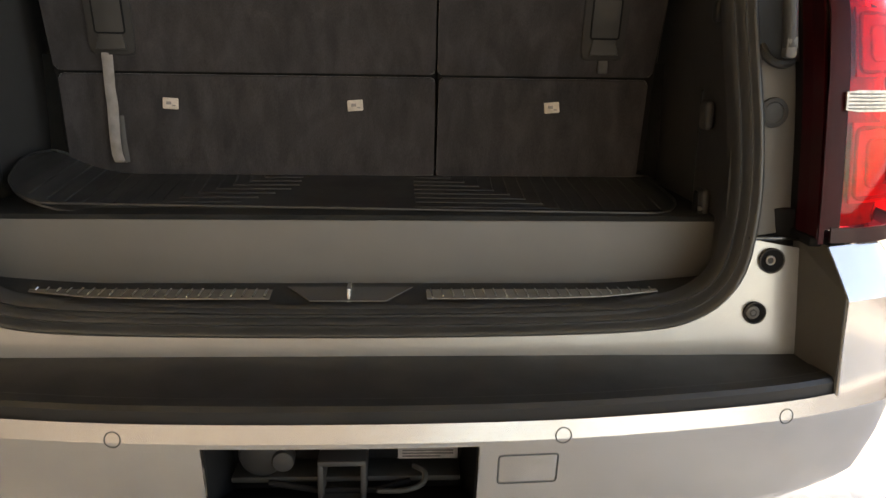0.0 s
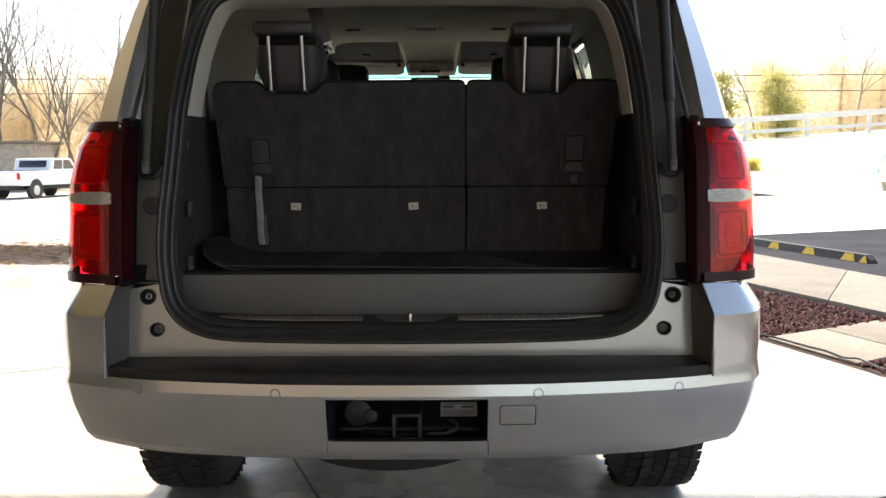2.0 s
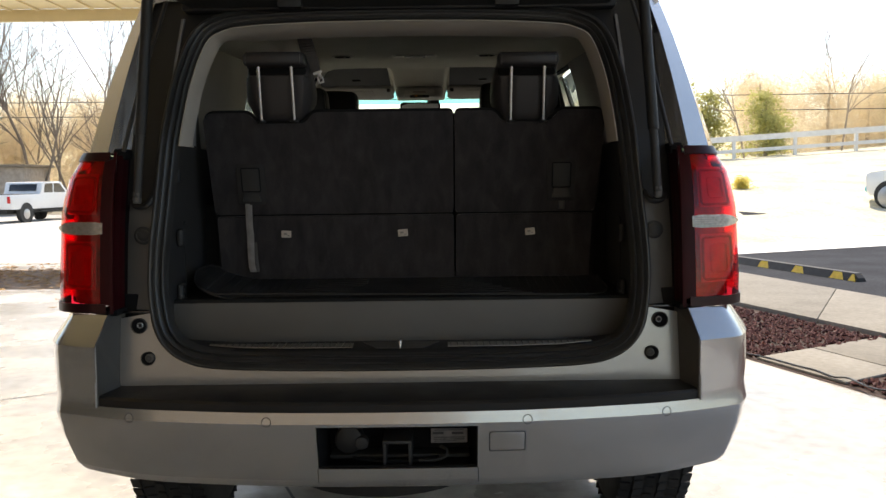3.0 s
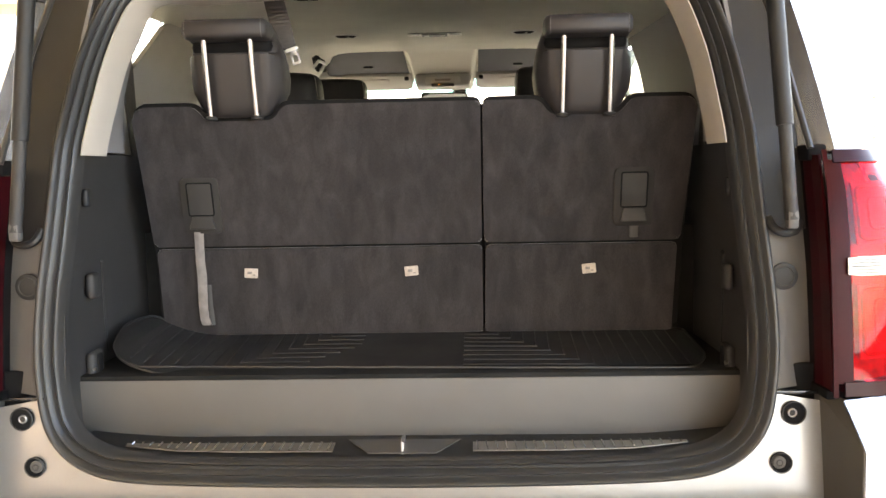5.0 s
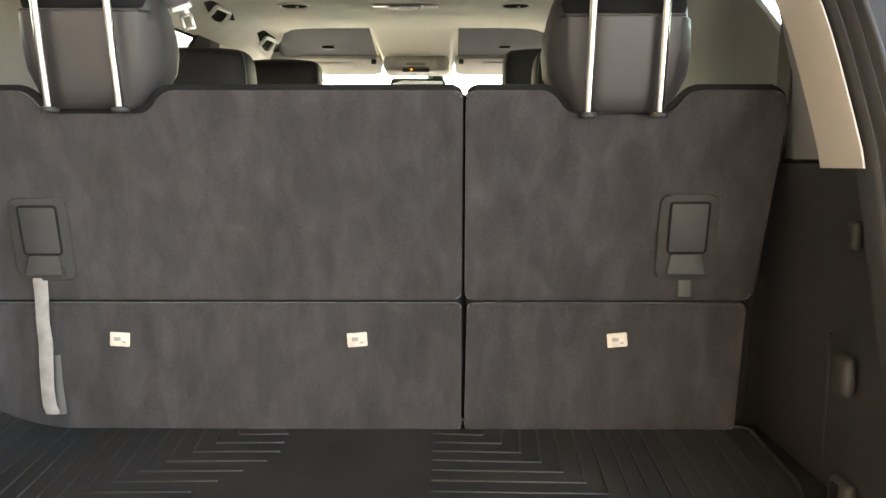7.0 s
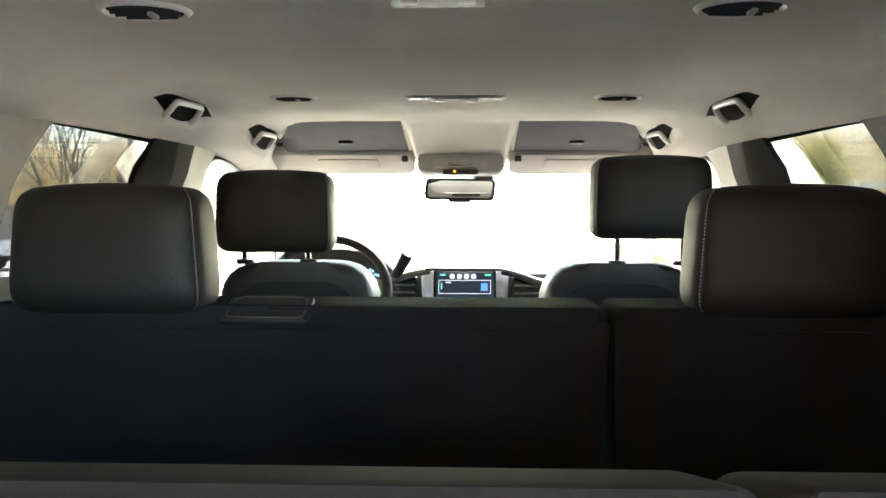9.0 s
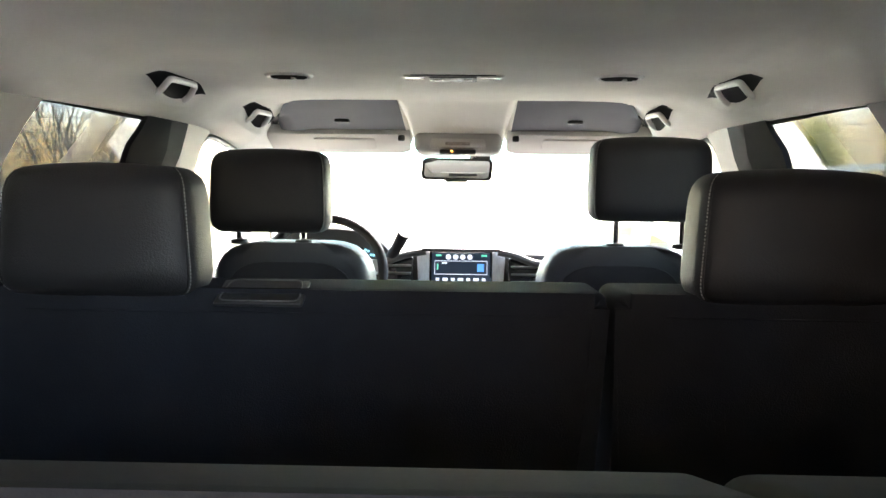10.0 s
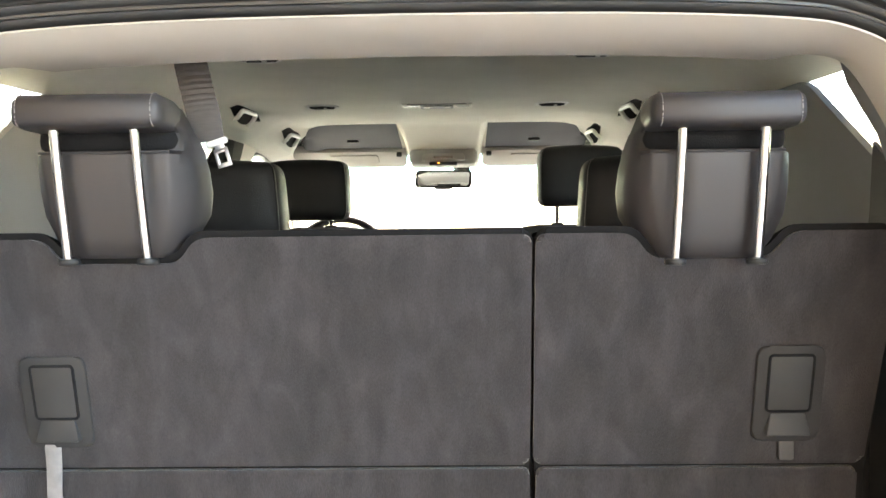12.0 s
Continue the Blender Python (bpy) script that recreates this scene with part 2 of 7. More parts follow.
PAVING = mat("pavement_concrete", (0.25, 0.233, 0.203), 0.85, 0, 0.1, 2.0, bump=0.2, bump_scale=80, fine=0.12, fine_scale=30, per_object=0.10, spec=0.1)
ASPHALT = mat("worn_asphalt", (0.045, 0.048, 0.055), 0.95, spec=0.05, metal=0, var=0.2, scale=1.2, bump=0.4, bump_scale=90, fine=0.2, fine_scale=40)
ASPHALT_PALE = mat("pale_lot_surface", (0.50, 0.49, 0.46), 0.9, 0, 0.12, 0.3, fine=0.1, fine_scale=6)
LAVA = mat("red_lava_rock", (0.085, 0.027, 0.024), 0.9, 0, 0.5, 25, bump=0.5, bump_scale=80)
SOIL = mat("dark_bed_soil", (0.05, 0.028, 0.022), 0.95, 0, 0.4, 12)
GRASS = mat("pale_dry_winter_grass", (0.62, 0.57, 0.42), 0.95, 0, 0.25, 0.8, fine=0.25, fine_scale=12)
LEAF_LITTER = mat("brown_leaf_litter", (0.26, 0.175, 0.11), 0.95, 0, 0.5, 6, fine=0.3, fine_scale=30)
RUB_STOP = mat("black_rubber_wheel_stop", (0.03, 0.03, 0.032), 0.7, 0, 0.2, 10, bump=0.2)
YELLOW = mat("yellow_reflective_patch", (0.72, 0.47, 0.04), 0.45, 0, 0.1, 20)
WHITE_LINE = mat("white_painted_line", (0.75, 0.74, 0.72), 0.7, 0, 0.08, 5)
WHITE_PAINT = mat("white_vehicle_paint", (0.78, 0.78, 0.77), 0.25, 0, 0.03, 4, coat=0.8)
TEAL_PAINT = mat("teal_vehicle_paint", (0.16, 0.52, 0.56), 0.25, 0, 0.03, 4, coat=0.8)
BARK = mat("pale_grey_bark", (0.34, 0.285, 0.235), 0.9, 0, 0.3, 12, bump=0.5, bump_scale=60)


def thin_leaf(name, color):
    """Foliage that lets part of the sun through."""
    m = mat(name, color, 0.7, 0, 0.4, 3, per_object=0.2)
    n, l = m.node_tree.nodes, m.node_tree.links
    tl, mx = n.new("ShaderNodeBsdfTranslucent"), n.new("ShaderNodeMixShader")
    tl.inputs[0].default_value = (color[0] * 1.6, color[1] * 1.6, color[2] * 1.2, 1)
    mx.inputs[0].default_value = 0.5
    l.new(n["Principled BSDF"].outputs[0], mx.inputs[1]), l.new(tl.outputs[0], mx.inputs[2])
    l.new(mx.outputs[0], n["Material Output"].inputs[0])
    return m


LEAVES = thin_leaf("olive_evergreen_foliage", (0.36, 0.35, 0.17))
LEAF_DRY = thin_leaf("dry_oak_leaf", (0.30, 0.19, 0.11))
TWIGS = thin_leaf("tan_winter_brush", (0.56, 0.475, 0.40))
CREAM = mat("cream_painted_metal", (0.62, 0.52, 0.30), 0.5, 0, 0.04, 4)
TAN_WALL = mat("tan_stucco", (0.19, 0.155, 0.115), 0.9, 0, 0.08, 3, bump=0.3, bump_scale=120)
WOOD = mat("weathered_fence_wood", (0.36, 0.30, 0.24), 0.9, 0, 0.2, 6)


# ---- mesh tools ----
def finish(name, me, material, parent=None, label="", sharp=38, smooth=True):
    me.materials.append(material)
    if smooth:
        me.polygons.foreach_set("use_smooth", [True] * len(me.polygons))
        me.set_sharp_from_angle(angle=radians(sharp))
    ob = new(name, me)
    if parent is not None:
        ob.parent = parent
    if label:
        ob["label"] = label
    return ob


def part(name, bm, material, parent=None, label="", sharp=38):
    bmesh.ops.recalc_face_normals(bm, faces=bm.faces[:])
    me = bpy.data.meshes.new(name)
    bm.to_mesh(me)
    bm.free()
    return finish(name, me, material, parent, label, sharp)


def raw(name, verts, faces, material, parent=None, label="", sharp=38, thick=0.0):
    """A mesh from computed verts and faces; thick gives a sheet depth."""
    bm = bmesh.new()
    vs = [bm.verts.new(v) for v in verts]
    for f in faces:
        try:
            bm.faces.new([vs[i] for i in f])
        except ValueError:
            pass
    bmesh.ops.remove_doubles(bm, verts=bm.verts[:], dist=1e-5)
    bmesh.ops.recalc_face_normals(bm, faces=bm.faces[:])
    if thick:
        bmesh.ops.solidify(bm, geom=bm.faces[:], thickness=thick)
    return part(name, bm, material, parent, label, sharp)


def empty(name, at, label, category, group="", kind=""):
    ob = new(name)
    ob.location = at
    ob.empty_display_size = 0.1
    return tagged(ob, label, category, group, kind)


def box(cx, cy, cz, sx, sy, sz, r=0.004, seg=2, rot=None, bm=None):
    """A bevelled box, joined into bm when one is given."""
    out = bm or bmesh.new()
    m = Matrix.Translation((cx, cy, cz))
    if rot:
        m = m @ Euler([radians(a) for a in rot]).to_matrix().to_4x4()
    got = bmesh.ops.create_cube(out, size=1.0, matrix=m @ Matrix.Diagonal((sx, sy, sz, 1)))
    if r:
        edges = list({e for v in got["verts"] for e in v.link_edges})
        bmesh.ops.bevel(out, geom=edges, offset=min(r, 0.49 * min(sx, sy, sz)), segments=seg, profile=0.5, affect="EDGES")
    return out


def prism(poly, to3d, depth, r=0.0, seg=2, bm=None):
    """A polygon (u, v) carried by to3d(u, v, w) from w = 0 to w = depth; r rounds the edges of the w = 0 face."""
    out = bm or bmesh.new()
    a = [out.verts.new(to3d(u, v, 0.0)) for u, v in poly]
    b = [out.verts.new(to3d(u, v, depth)) for u, v in poly]
    n = len(poly)
    f0 = out.faces.new(a)
    out.faces.new(b[::-1])
    for i in range(n):
        out.faces.new((a[i], b[i], b[(i + 1) % n], a[(i + 1) % n]))
    if r:
        bmesh.ops.bevel(out, geom=f0.edges[:], offset=r, segments=seg, profile=0.5, affect="EDGES")
    return out


def round_poly(poly, r, seg=4):
    """The polygon with its corners rounded by r (a number, or one for each corner)."""
    out, n = [], len(poly)
    for i in range(n):
        p, a, b = (Vector(poly[k % n]) for k in (i, i - 1, i + 1))
        ri = r[i] if isinstance(r, (list, tuple)) else r
        if ri <= 0:
            out.append(tuple(p))
            continue
        da, db = (a - p), (b - p)
        k = min(ri, 0.45 * da.length, 0.45 * db.length)
        s, e = p + da.normalized() * k, p + db.normalized() * k
        for j in range(seg + 1):
            t = j / seg
            out.append(tuple(s * (1 - t) ** 2 + p * 2 * t * (1 - t) + e * t * t))
    return out


def tube(points, r, n=8, closed=False, bm=None, taper=1.0):
    """A round bar along the points."""
    out = bm or bmesh.new()
    pts = [Vector(p) for p in points]
    m, rings, up = len(pts), [], None
    for i, p in enumerate(pts):
        a = pts[i - 1] if (i or closed) else p
        b = pts[(i + 1) % m] if (i < m - 1 or closed) else p
        d = (b - a).normalized()
        if up is None:
            up = Vector((0, 0, 1)) if abs(d.z) < 0.9 else Vector((1, 0, 0))
        s = d.cross(up).normalized()
        up = s.cross(d)
        ri = r * (1 + (taper - 1) * i / max(1, m - 1))
        rings.append([out.verts.new(p + (s * math.cos(q) + up * math.sin(q)) * ri) for q in (2 * math.pi * k / n for k in range(n))])
    for i in range(m if closed else m - 1):
        a, b = rings[i], rings[(i + 1) % m]
        for k in range(n):
            out.faces.new((a[k], a[(k + 1) % n], b[(k + 1) % n], b[k]))
    if not closed:
        out.faces.new(rings[0][::-1]), out.faces.new(rings[-1])
    return out


def loft(rings, bm=None, caps=True):
    """Closed rings of equal count, skinned one to the next."""
    out = bm or bmesh.new()
    vs = [[out.verts.new(p) for p in ring] for ring in rings]
    n = len(vs[0])
    for a, b in zip(vs, vs[1:]):
        for k in range(n):
            out.faces.new((a[k], a[(k + 1) % n], b[(k + 1) % n], b[k]))
    if caps:
        out.faces.new(vs[0][::-1]), out.faces.new(vs[-1])
    return out


def disc(c, r, depth, axis=1, n=24, bevel=0.0, bm=None):
    """A short round plug along an axis (0 x, 1 y, 2 z), centred on c."""
    out = bm or bmesh.new()
    rot = {0: Euler((0, radians(90), 0)), 1: Euler((radians(90), 0, 0)), 2: Euler((0, 0, 0))}[axis].to_matrix().to_4x4()
    got = bmesh.ops.create_cone(out, cap_ends=True, segments=n, radius1=r, radius2=r, depth=depth, matrix=Matrix.Translation(c) @ rot)
    if bevel:
        edges = [e for e in {e for v in got["verts"] for e in v.link_edges} if len(e.link_faces) == 2 and any(len(f.verts) > 4 for f in e.link_faces)]
        bmesh.ops.bevel(out, geom=edges, offset=bevel, segments=2, profile=0.5, affect="EDGES")
    return out


def annulus(c, r, w, axis=1, n=24, bm=None):
    pts = []
    for k in range(n):
        q = 2 * math.pi * k / n
        u, v = r * math.cos(q), r * math.sin(q)
        pts.append({0: (c[0], c[1] + u, c[2] + v), 1: (c[0] + u, c[1], c[2] + v), 2: (c[0] + u, c[1] + v, c[2])}[axis])
    return tube(pts, w, 6, True, bm)


def lerp(x, xs, ys):
    return float(np.interp(x, xs, ys))


def smooth_path(points, per=6, closed=False):
    """A Catmull-Rom line through the points."""
    p = [Vector(q) for q in points]
    n, out = len(p), []
    for i in range(n if closed else n - 1):
        a, b, c, d = (p[k % n] if closed else p[min(max(k, 0), n - 1)] for k in (i - 1, i, i + 1, i + 2))
        for j in range(per):
            t = j / per
            out.append(0.5 * (2 * b + (c - a) * t + (2 * a - 5 * b + 4 * c - d) * t * t + (3 * b - a - 3 * c + d) * t ** 3))
    if not closed:
        out.append(p[-1])
    return out


# ---- the vehicle: rear opening ----
def rear_y(z):
    """Depth of the rear opening's plane at a height."""
    return lerp(z, [0.70, 0.80, 1.12, 1.38, 1.74, 1.9], [0.180, 0.190, 0.227, 0.287, 0.460, 0.54])


INNER = [(0.0, 0.802), (0.25, 0.804), (0.47, 0.811), (0.557, 0.828), (0.606, 0.870), (0.624, 0.94), (0.629, 1.03), (0.619, 1.18),
         (0.609, 1.34), (0.603, 1.445), (0.591, 1.56), (0.561, 1.668), (0.515, 1.706), (0.44, 1.722), (0.25, 1.732), (0.0, 1.735)]
half = smooth_path([(x, z, 0) for x, z in INNER], 5)
LOOP = [(p.x, p.y) for p in half] + [(-p.x, p.y) for p in half[-2:0:-1]]


def loop_offset(d):
    """The opening's outline moved outwards by d, as (x, z) pairs."""
    out, n = [], len(LOOP)
    for i in range(n):
        a, b = Vector(LOOP[i - 1]), Vector(LOOP[(i + 1) % n])
        t = (b - a).normalized()
        out.append((LOOP[i][0] + t.y * d, LOOP[i][1] - t.x * d))
    return out


def loop_ring(d, dy):
    return [(x, rear_y(z) + dy, z) for x, z in loop_offset(d)]


def loop_band(profile, bm=None):
    """A strip swept round the opening; profile: (outward, depth) pairs."""
    out = bm or bmesh.new()
    rings = [[out.verts.new(p) for p in loop_ring(d, dy)] for d, dy in profile]
    n = len(LOOP)
    for a, b in zip(rings, rings[1:]):
        for k in range(n):
            out.faces.new((a[k], a[(k + 1) % n], b[(k + 1) % n], b[k]))
    return out


suv = empty("suv", (0, 2.5, 0), "silver full-size SUV parked with its tailgate raised and cargo area empty", "car")


def own(ob, parent=None):
    """Hang a mesh, built in world coordinates, under a parent without moving it."""
    ob.parent = parent or suv
    if ob.parent.type == "EMPTY":
        ob.matrix_parent_inverse = Matrix.Translation(-Vector(ob.parent.location))
    return ob


# weatherstrip round the opening: flange, lip, two ribs
own(part("weatherstrip", loop_band([(0.045, 0.030), (0.045, -0.004), (0.040, -0.010), (0.034, -0.008), (0.031, 0.001), (0.027, 0.002), (0.024, -0.007),
                                    (0.020, -0.013), (0.015, -0.009), (0.013, 0.001), (0.009, 0.003), (0.007, -0.004), (0.003, -0.008), (-0.002, -0.003), (-0.004, 0.030)]),
         RUBBER, sharp=70))

# ---- bumper ----
PLAN = [(0.0, -0.010), (0.10, -0.009), (0.198, -0.006), (0.32, 0.001), (0.45, 0.016), (0.60, 0.040), (0.70, 0.063), (0.768, 0.086),
        (0.83, 0.110), (0.882, 0.136), (0.910, 0.175), (0.935, 0.23), (0.958, 0.31), (0.977, 0.42), (0.988, 0.56), (0.990, 0.74)]
PLAN = [(p.x, p.y) for p in smooth_path([(x, y, 0) for x, y in PLAN], 4)]
ROWS_Z = [(0.922, 0.050), (0.90, 0.034), (0.856, 0.004), (0.848, 0.0), (0.76, 0.0), (0.722, 0.003), (0.698, 0.0015), (0.684, -0.0010), (0.671, -0.0035),
          (0.664, -0.0030), (0.61, 0.009), (0.552, 0.022), (0.52, 0.033), (0.500, 0.048), (0.490, 0.072), (0.492, 0.16)]


def bumper_point(i, z_in, side):
    x, y = PLAN[i]
    a, b = PLAN[max(i - 1, 0)], PLAN[min(i + 1, len(PLAN) - 1)]
    t = Vector((b[0] - a[0], b[1] - a[1])).normalized()
    nrm = Vector((-t.y, t.x))          # inwards
    z, inset = z_in
    grow = inset * (1 + 0.30 * max(0.0, (abs(x) - 0.7) / 0.3)) if z < 0.6 else inset
    lift = 0.0 if z > 0.6 else 0.030 * max(0.0, abs(x) - 0.62)
    return (side * (x + nrm.x * grow), y + nrm.y * grow, z + lift)


def bumper_y(x, z):
    """Depth of the bumper's rear face."""
    zs = ROWS_Z[::-1]
    return lerp(abs(x), [p[0] for p in PLAN if p[0] < 0.9], [p[1] for p in PLAN if p[0] < 0.9]) + lerp(z, [r[0] for r in zs[1:]], [r[1] for r in zs[1:]])


verts, faces, index = [], [], {}
for side in (-1, 1):
    for i in range(len(PLAN)):
        for r, row in enumerate(ROWS_Z):
            index[side, i, r] = len(verts)
            verts.append(bumper_point(i, row, side))
    for i in range(len(PLAN) - 1):
        for r in range(len(ROWS_Z) - 1):
            if r < 6 and PLAN[i + 1][0] < 0.77:
                continue                                  # the step notch
            if PLAN[i + 1][0] < 0.199 and 0.555 < ROWS_Z[r][0] < 0.665:
                continue                                  # the hitch pocket
            q = (index[side, i, r], index[side, i + 1, r], index[side, i + 1, r + 1], index[side, i, r + 1])
            faces.append(q if side > 0 else q[::-1])
bumper = own(raw("rear_bumper", verts, faces, SILVER, label="silver painted rear bumper cover", sharp=9, thick=-0.004))

# step pad
pad_plan = [(x, y) for x, y in PLAN if x <= 0.7681]
verts, faces = [], []
cols = [(-x, y) for x, y in pad_plan[:0:-1]] + pad_plan
for x, y in cols:
    for dy, z in ((0.012, 0.690), (0.004, 0.6965), (0.002, 0.716), (0.008, 0.7225), (0.03, 0.724), (0.034, 0.7225), (0.06, 0.7235), (0.064, 0.7215), (0.085, 0.722)):
        verts.append((x, y + dy, z))
    verts.append((x, rear_y(0.72) + 0.02, 0.7255))
for c in range(len(cols) - 1):
    for r in range(9):
        faces.append((c * 10 + r, c * 10 + r + 1, c * 10 + 11 + r, c * 10 + 10 + r))
own(raw("step_pad", verts, faces, PLASTIC_STEP, bumper, "black textured bumper step pad", 14, 0.003), bumper)

for side in (-1, 1):
    # inner wall of the notch, its shade painted in dark grey, and its chrome-bright edge
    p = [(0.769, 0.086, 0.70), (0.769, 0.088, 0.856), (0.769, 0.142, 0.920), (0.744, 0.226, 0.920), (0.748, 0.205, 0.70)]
    own(raw("notch_wall", [(side * x, y, z) for x, y, z in p], [(0, 1, 2, 3, 4)], BEZEL_SILL, bumper, "inner wall of the step notch, its shade put into dark grey", thick=0.003), bumper)
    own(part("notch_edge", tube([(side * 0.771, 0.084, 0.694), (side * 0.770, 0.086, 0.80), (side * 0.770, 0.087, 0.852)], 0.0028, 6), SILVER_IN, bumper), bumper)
    # flush parking sensors
    for x, y in ((0.32, -0.0095), (0.676, 0.0475)):
        y = bumper_y(x, 0.672)
        own(part("parking_sensor", disc((side * x, y + 0.0048, 0.676), 0.0108, 0.012, bevel=0.0006), SILVER, bumper), bumper)
        ring = [(x + 0.0114 * math.cos(q), 0.676 + 0.0114 * math.sin(q)) for q in np.linspace(0, 2 * math.pi, 25)[:-1]]
        own(part("sensor_gap", tube([(side * u, bumper_y(u, w) - 0.0042, w) for u, w in ring], 0.0011, 5, True), INK, bumper), bumper)

# hitch pocket: lining, receiver, wiring plug, label
pocket = own(raw("hitch_pocket", [(sx * w, y + dy * (z < 0.6), z) for y, dy, w, z0, z1 in ((0.001, 0.022, 0.1985, 0.5525, 0.660), (0.16, 0.0, 0.19, 0.50, 0.662)) for z in (z0, z1) for sx in (-1, 1)],
                 [(0, 1, 5, 4), (2, 6, 7, 3), (0, 4, 6, 2), (1, 3, 7, 5), (4, 5, 7, 6)], FRAME_BLACK, bumper, "black recessed hitch pocket", thick=0.003), bumper)
bm = bmesh.new()
for dx, dz, w, h in ((0, 0.0315, 0.074, 0.009), (0, -0.0315, 0.074, 0.009), (-0.0325, 0, 0.009, 0.06), (0.0325, 0, 0.009, 0.06)):
    box(-0.004 + dx, 0.115, 0.572 + dz, w, 0.13, h, 0.003, bm=bm)
receiver = own(part("hitch_receiver", bm, STRUT, bumper, "square black steel hitch receiver tube"), bumper)
own(part("tube_end", box(-0.004, 0.150, 0.572, 0.058, 0.010, 0.056, 0.001), FRAME_BLACK, receiver), receiver)
own(part("pocket_shelf", box(0.0, 0.125, 0.5535, 0.36, 0.06, 0.010, 0.003), UNDER, bumper, "dark cross member under the receiver"), bumper)
own(part("safety_loop", tube(smooth_path([(0.05, 0.055, 0.556), (0.09, 0.055, 0.556), (0.118, 0.062, 0.563), (0.122, 0.075, 0.576), (0.105, 0.09, 0.580)], 4), 0.0045, 8), UNDER, bumper, "bent steel safety chain loop"), bumper)
own(part("trailer_plug", disc((-0.13, 0.11, 0.60), 0.036, 0.05, bevel=0.006), PLASTIC, bumper), bumper)
own(part("plug_cap", disc((-0.096, 0.09, 0.594), 0.017, 0.03, bevel=0.004), STRUT, bumper), bumper)
own(part("chain_bar", tube([(-0.12, 0.09, 0.552), (-0.04, 0.07, 0.549), (0.05, 0.07, 0.549), (0.10, 0.085, 0.556)], 0.005, 8), FRAME_BLACK, bumper), bumper)
tag = own(part("rating_label", box(0.128, 0.097, 0.606, 0.094, 0.002, 0.037, 0.0005), STRAP, bumper, "white hitch rating label with tiny print"), bumper)
bm = bmesh.new()
for dx, dz, w, h in ((-0.028, 0.007, 0.028, 0.006), (0.022, 0.007, 0.03, 0.006), (0, 0.015, 0.075, 0.002), (0, -0.004, 0.08, 0.002), (0, -0.009, 0.08, 0.002), (-0.01, -0.014, 0.06, 0.002)):
    box(0.128 + dx, 0.0955, 0.606 + dz, w, 0.001, h, 0, bm=bm)
own(part("print_bars", bm, INK, tag), tag)
for side in (-1, 1):
    own(part("valance_seam", tube([(side * (0.199 + 0.02 * (0.552 - z)), bumper_y(0.2, z) - 0.0042, z) for z in (0.551, 0.535, 0.52, 0.508)], 0.0011, 5), INK, bumper), bumper)
# tow eye cover, a thin seam round a flush square
corners = round_poly([(0.227, 0.595), (0.315, 0.595), (0.315, 0.646), (0.227, 0.646)], 0.006, 3)
cover = own(part("tow_eye_cover", prism([(0.271 + (u - 0.271) * 0.97, 0.62 + (w - 0.62) * 0.96) for u, w in corners], lambda u, w, d: (u, bumper_y(u, w) - 0.0046 + d, w), 0.010, 0.0008), SILVER, bumper, "square tow eye cover"), bumper)
own(part("cover_seam", tube([(u, bumper_y(u, w) - 0.0046, w) for u, w in corners], 0.0013, 5, True), INK, cover), cover)

# ---- painted lower rear panel with the tailgate bump stops ----
ring = loop_offset(0.043)
low = [(x, z) for x, z in ring if z < 0.93]
low.sort(key=lambda p: math.atan2(p[0], -(p[1] - 1.0)))
verts, faces = [], []
for x, z in low:
    ax = abs(x)
    sx = 1 if x >= 0 else -1
    if ax > 0.60:
        o = (sx * lerp(z, [0.72, 0.93], [0.756, 0.748]), max(0.712, z - 0.02 if z < 0.86 else z))
        o = (o[0], lerp(z, [0.80, 0.86, 0.93], [0.712, 0.80, 0.925]))
    else:
        o = (x * lerp(ax, [0, 0.45, 0.60], [1, 1.02, 1.252]), 0.712)
    for t in (0.0, 0.35, 0.7, 1.0):
        px, pz = x + (o[0] - x) * t, z + (o[1] - z) * t
        verts.append((px, rear_y(pz) + (0.002 if t < 1 else 0.006), pz))
for i in range(len(low) - 1):
    for t in range(3):
        faces.append((i * 4 + t, i * 4 + t + 1, i * 4 + 5 + t, i * 4 + 4 + t))
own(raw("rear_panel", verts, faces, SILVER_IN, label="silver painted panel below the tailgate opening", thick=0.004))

for side in (-1, 1):
    for x, z, r in ((0.696, 0.884, 0.021), (0.672, 0.797, 0.0185)):
        y = rear_y(z)
        stop = own(part("bump_stop", disc((side * x, y + 0.0005, z), r, 0.008, bevel=0.0015), FRAME_BLACK, None, "black rubber bump stop in the painted panel"))
        own(part("stop_ring", annulus((side * x, y - 0.0032, z), r * 0.97, 0.0014), RUBBER), stop)
        big = r * (0.40 if z > 0.85 else 0.62)
        own(part("stop_bolt", disc((side * (x - 0.005), y - 0.0045, z + 0.002), big, 0.006, n=18, bevel=0.002), STRUT if z > 0.85 else PLASTIC_GREY), stop)
        own(part("bolt_ring", annulus((side * (x - 0.005), y - 0.0078, z + 0.002), big * (0.8 if z > 0.85 else 0.45), 0.0016 if z > 0.85 else 0.0011, n=16), SATIN if z > 0.85 else STRUT), stop)

# ---- pillar strips beside the opening ----
outer_x = lambda z: lerp(z, [0.92, 1.2, 1.34, 1.55, 1.70, 1.80], [0.748, 0.745, 0.742, 0.745, 0.738, 0.725])
ring_r = [(x, z) for x, z in loop_offset(0.041) if x > 0]


def seal_x(z):
    up = sorted((p for p in ring_r if p[1] > 0.9), key=lambda p: p[1])
    return lerp(z, [p[1] for p in up], [p[0] for p in up])


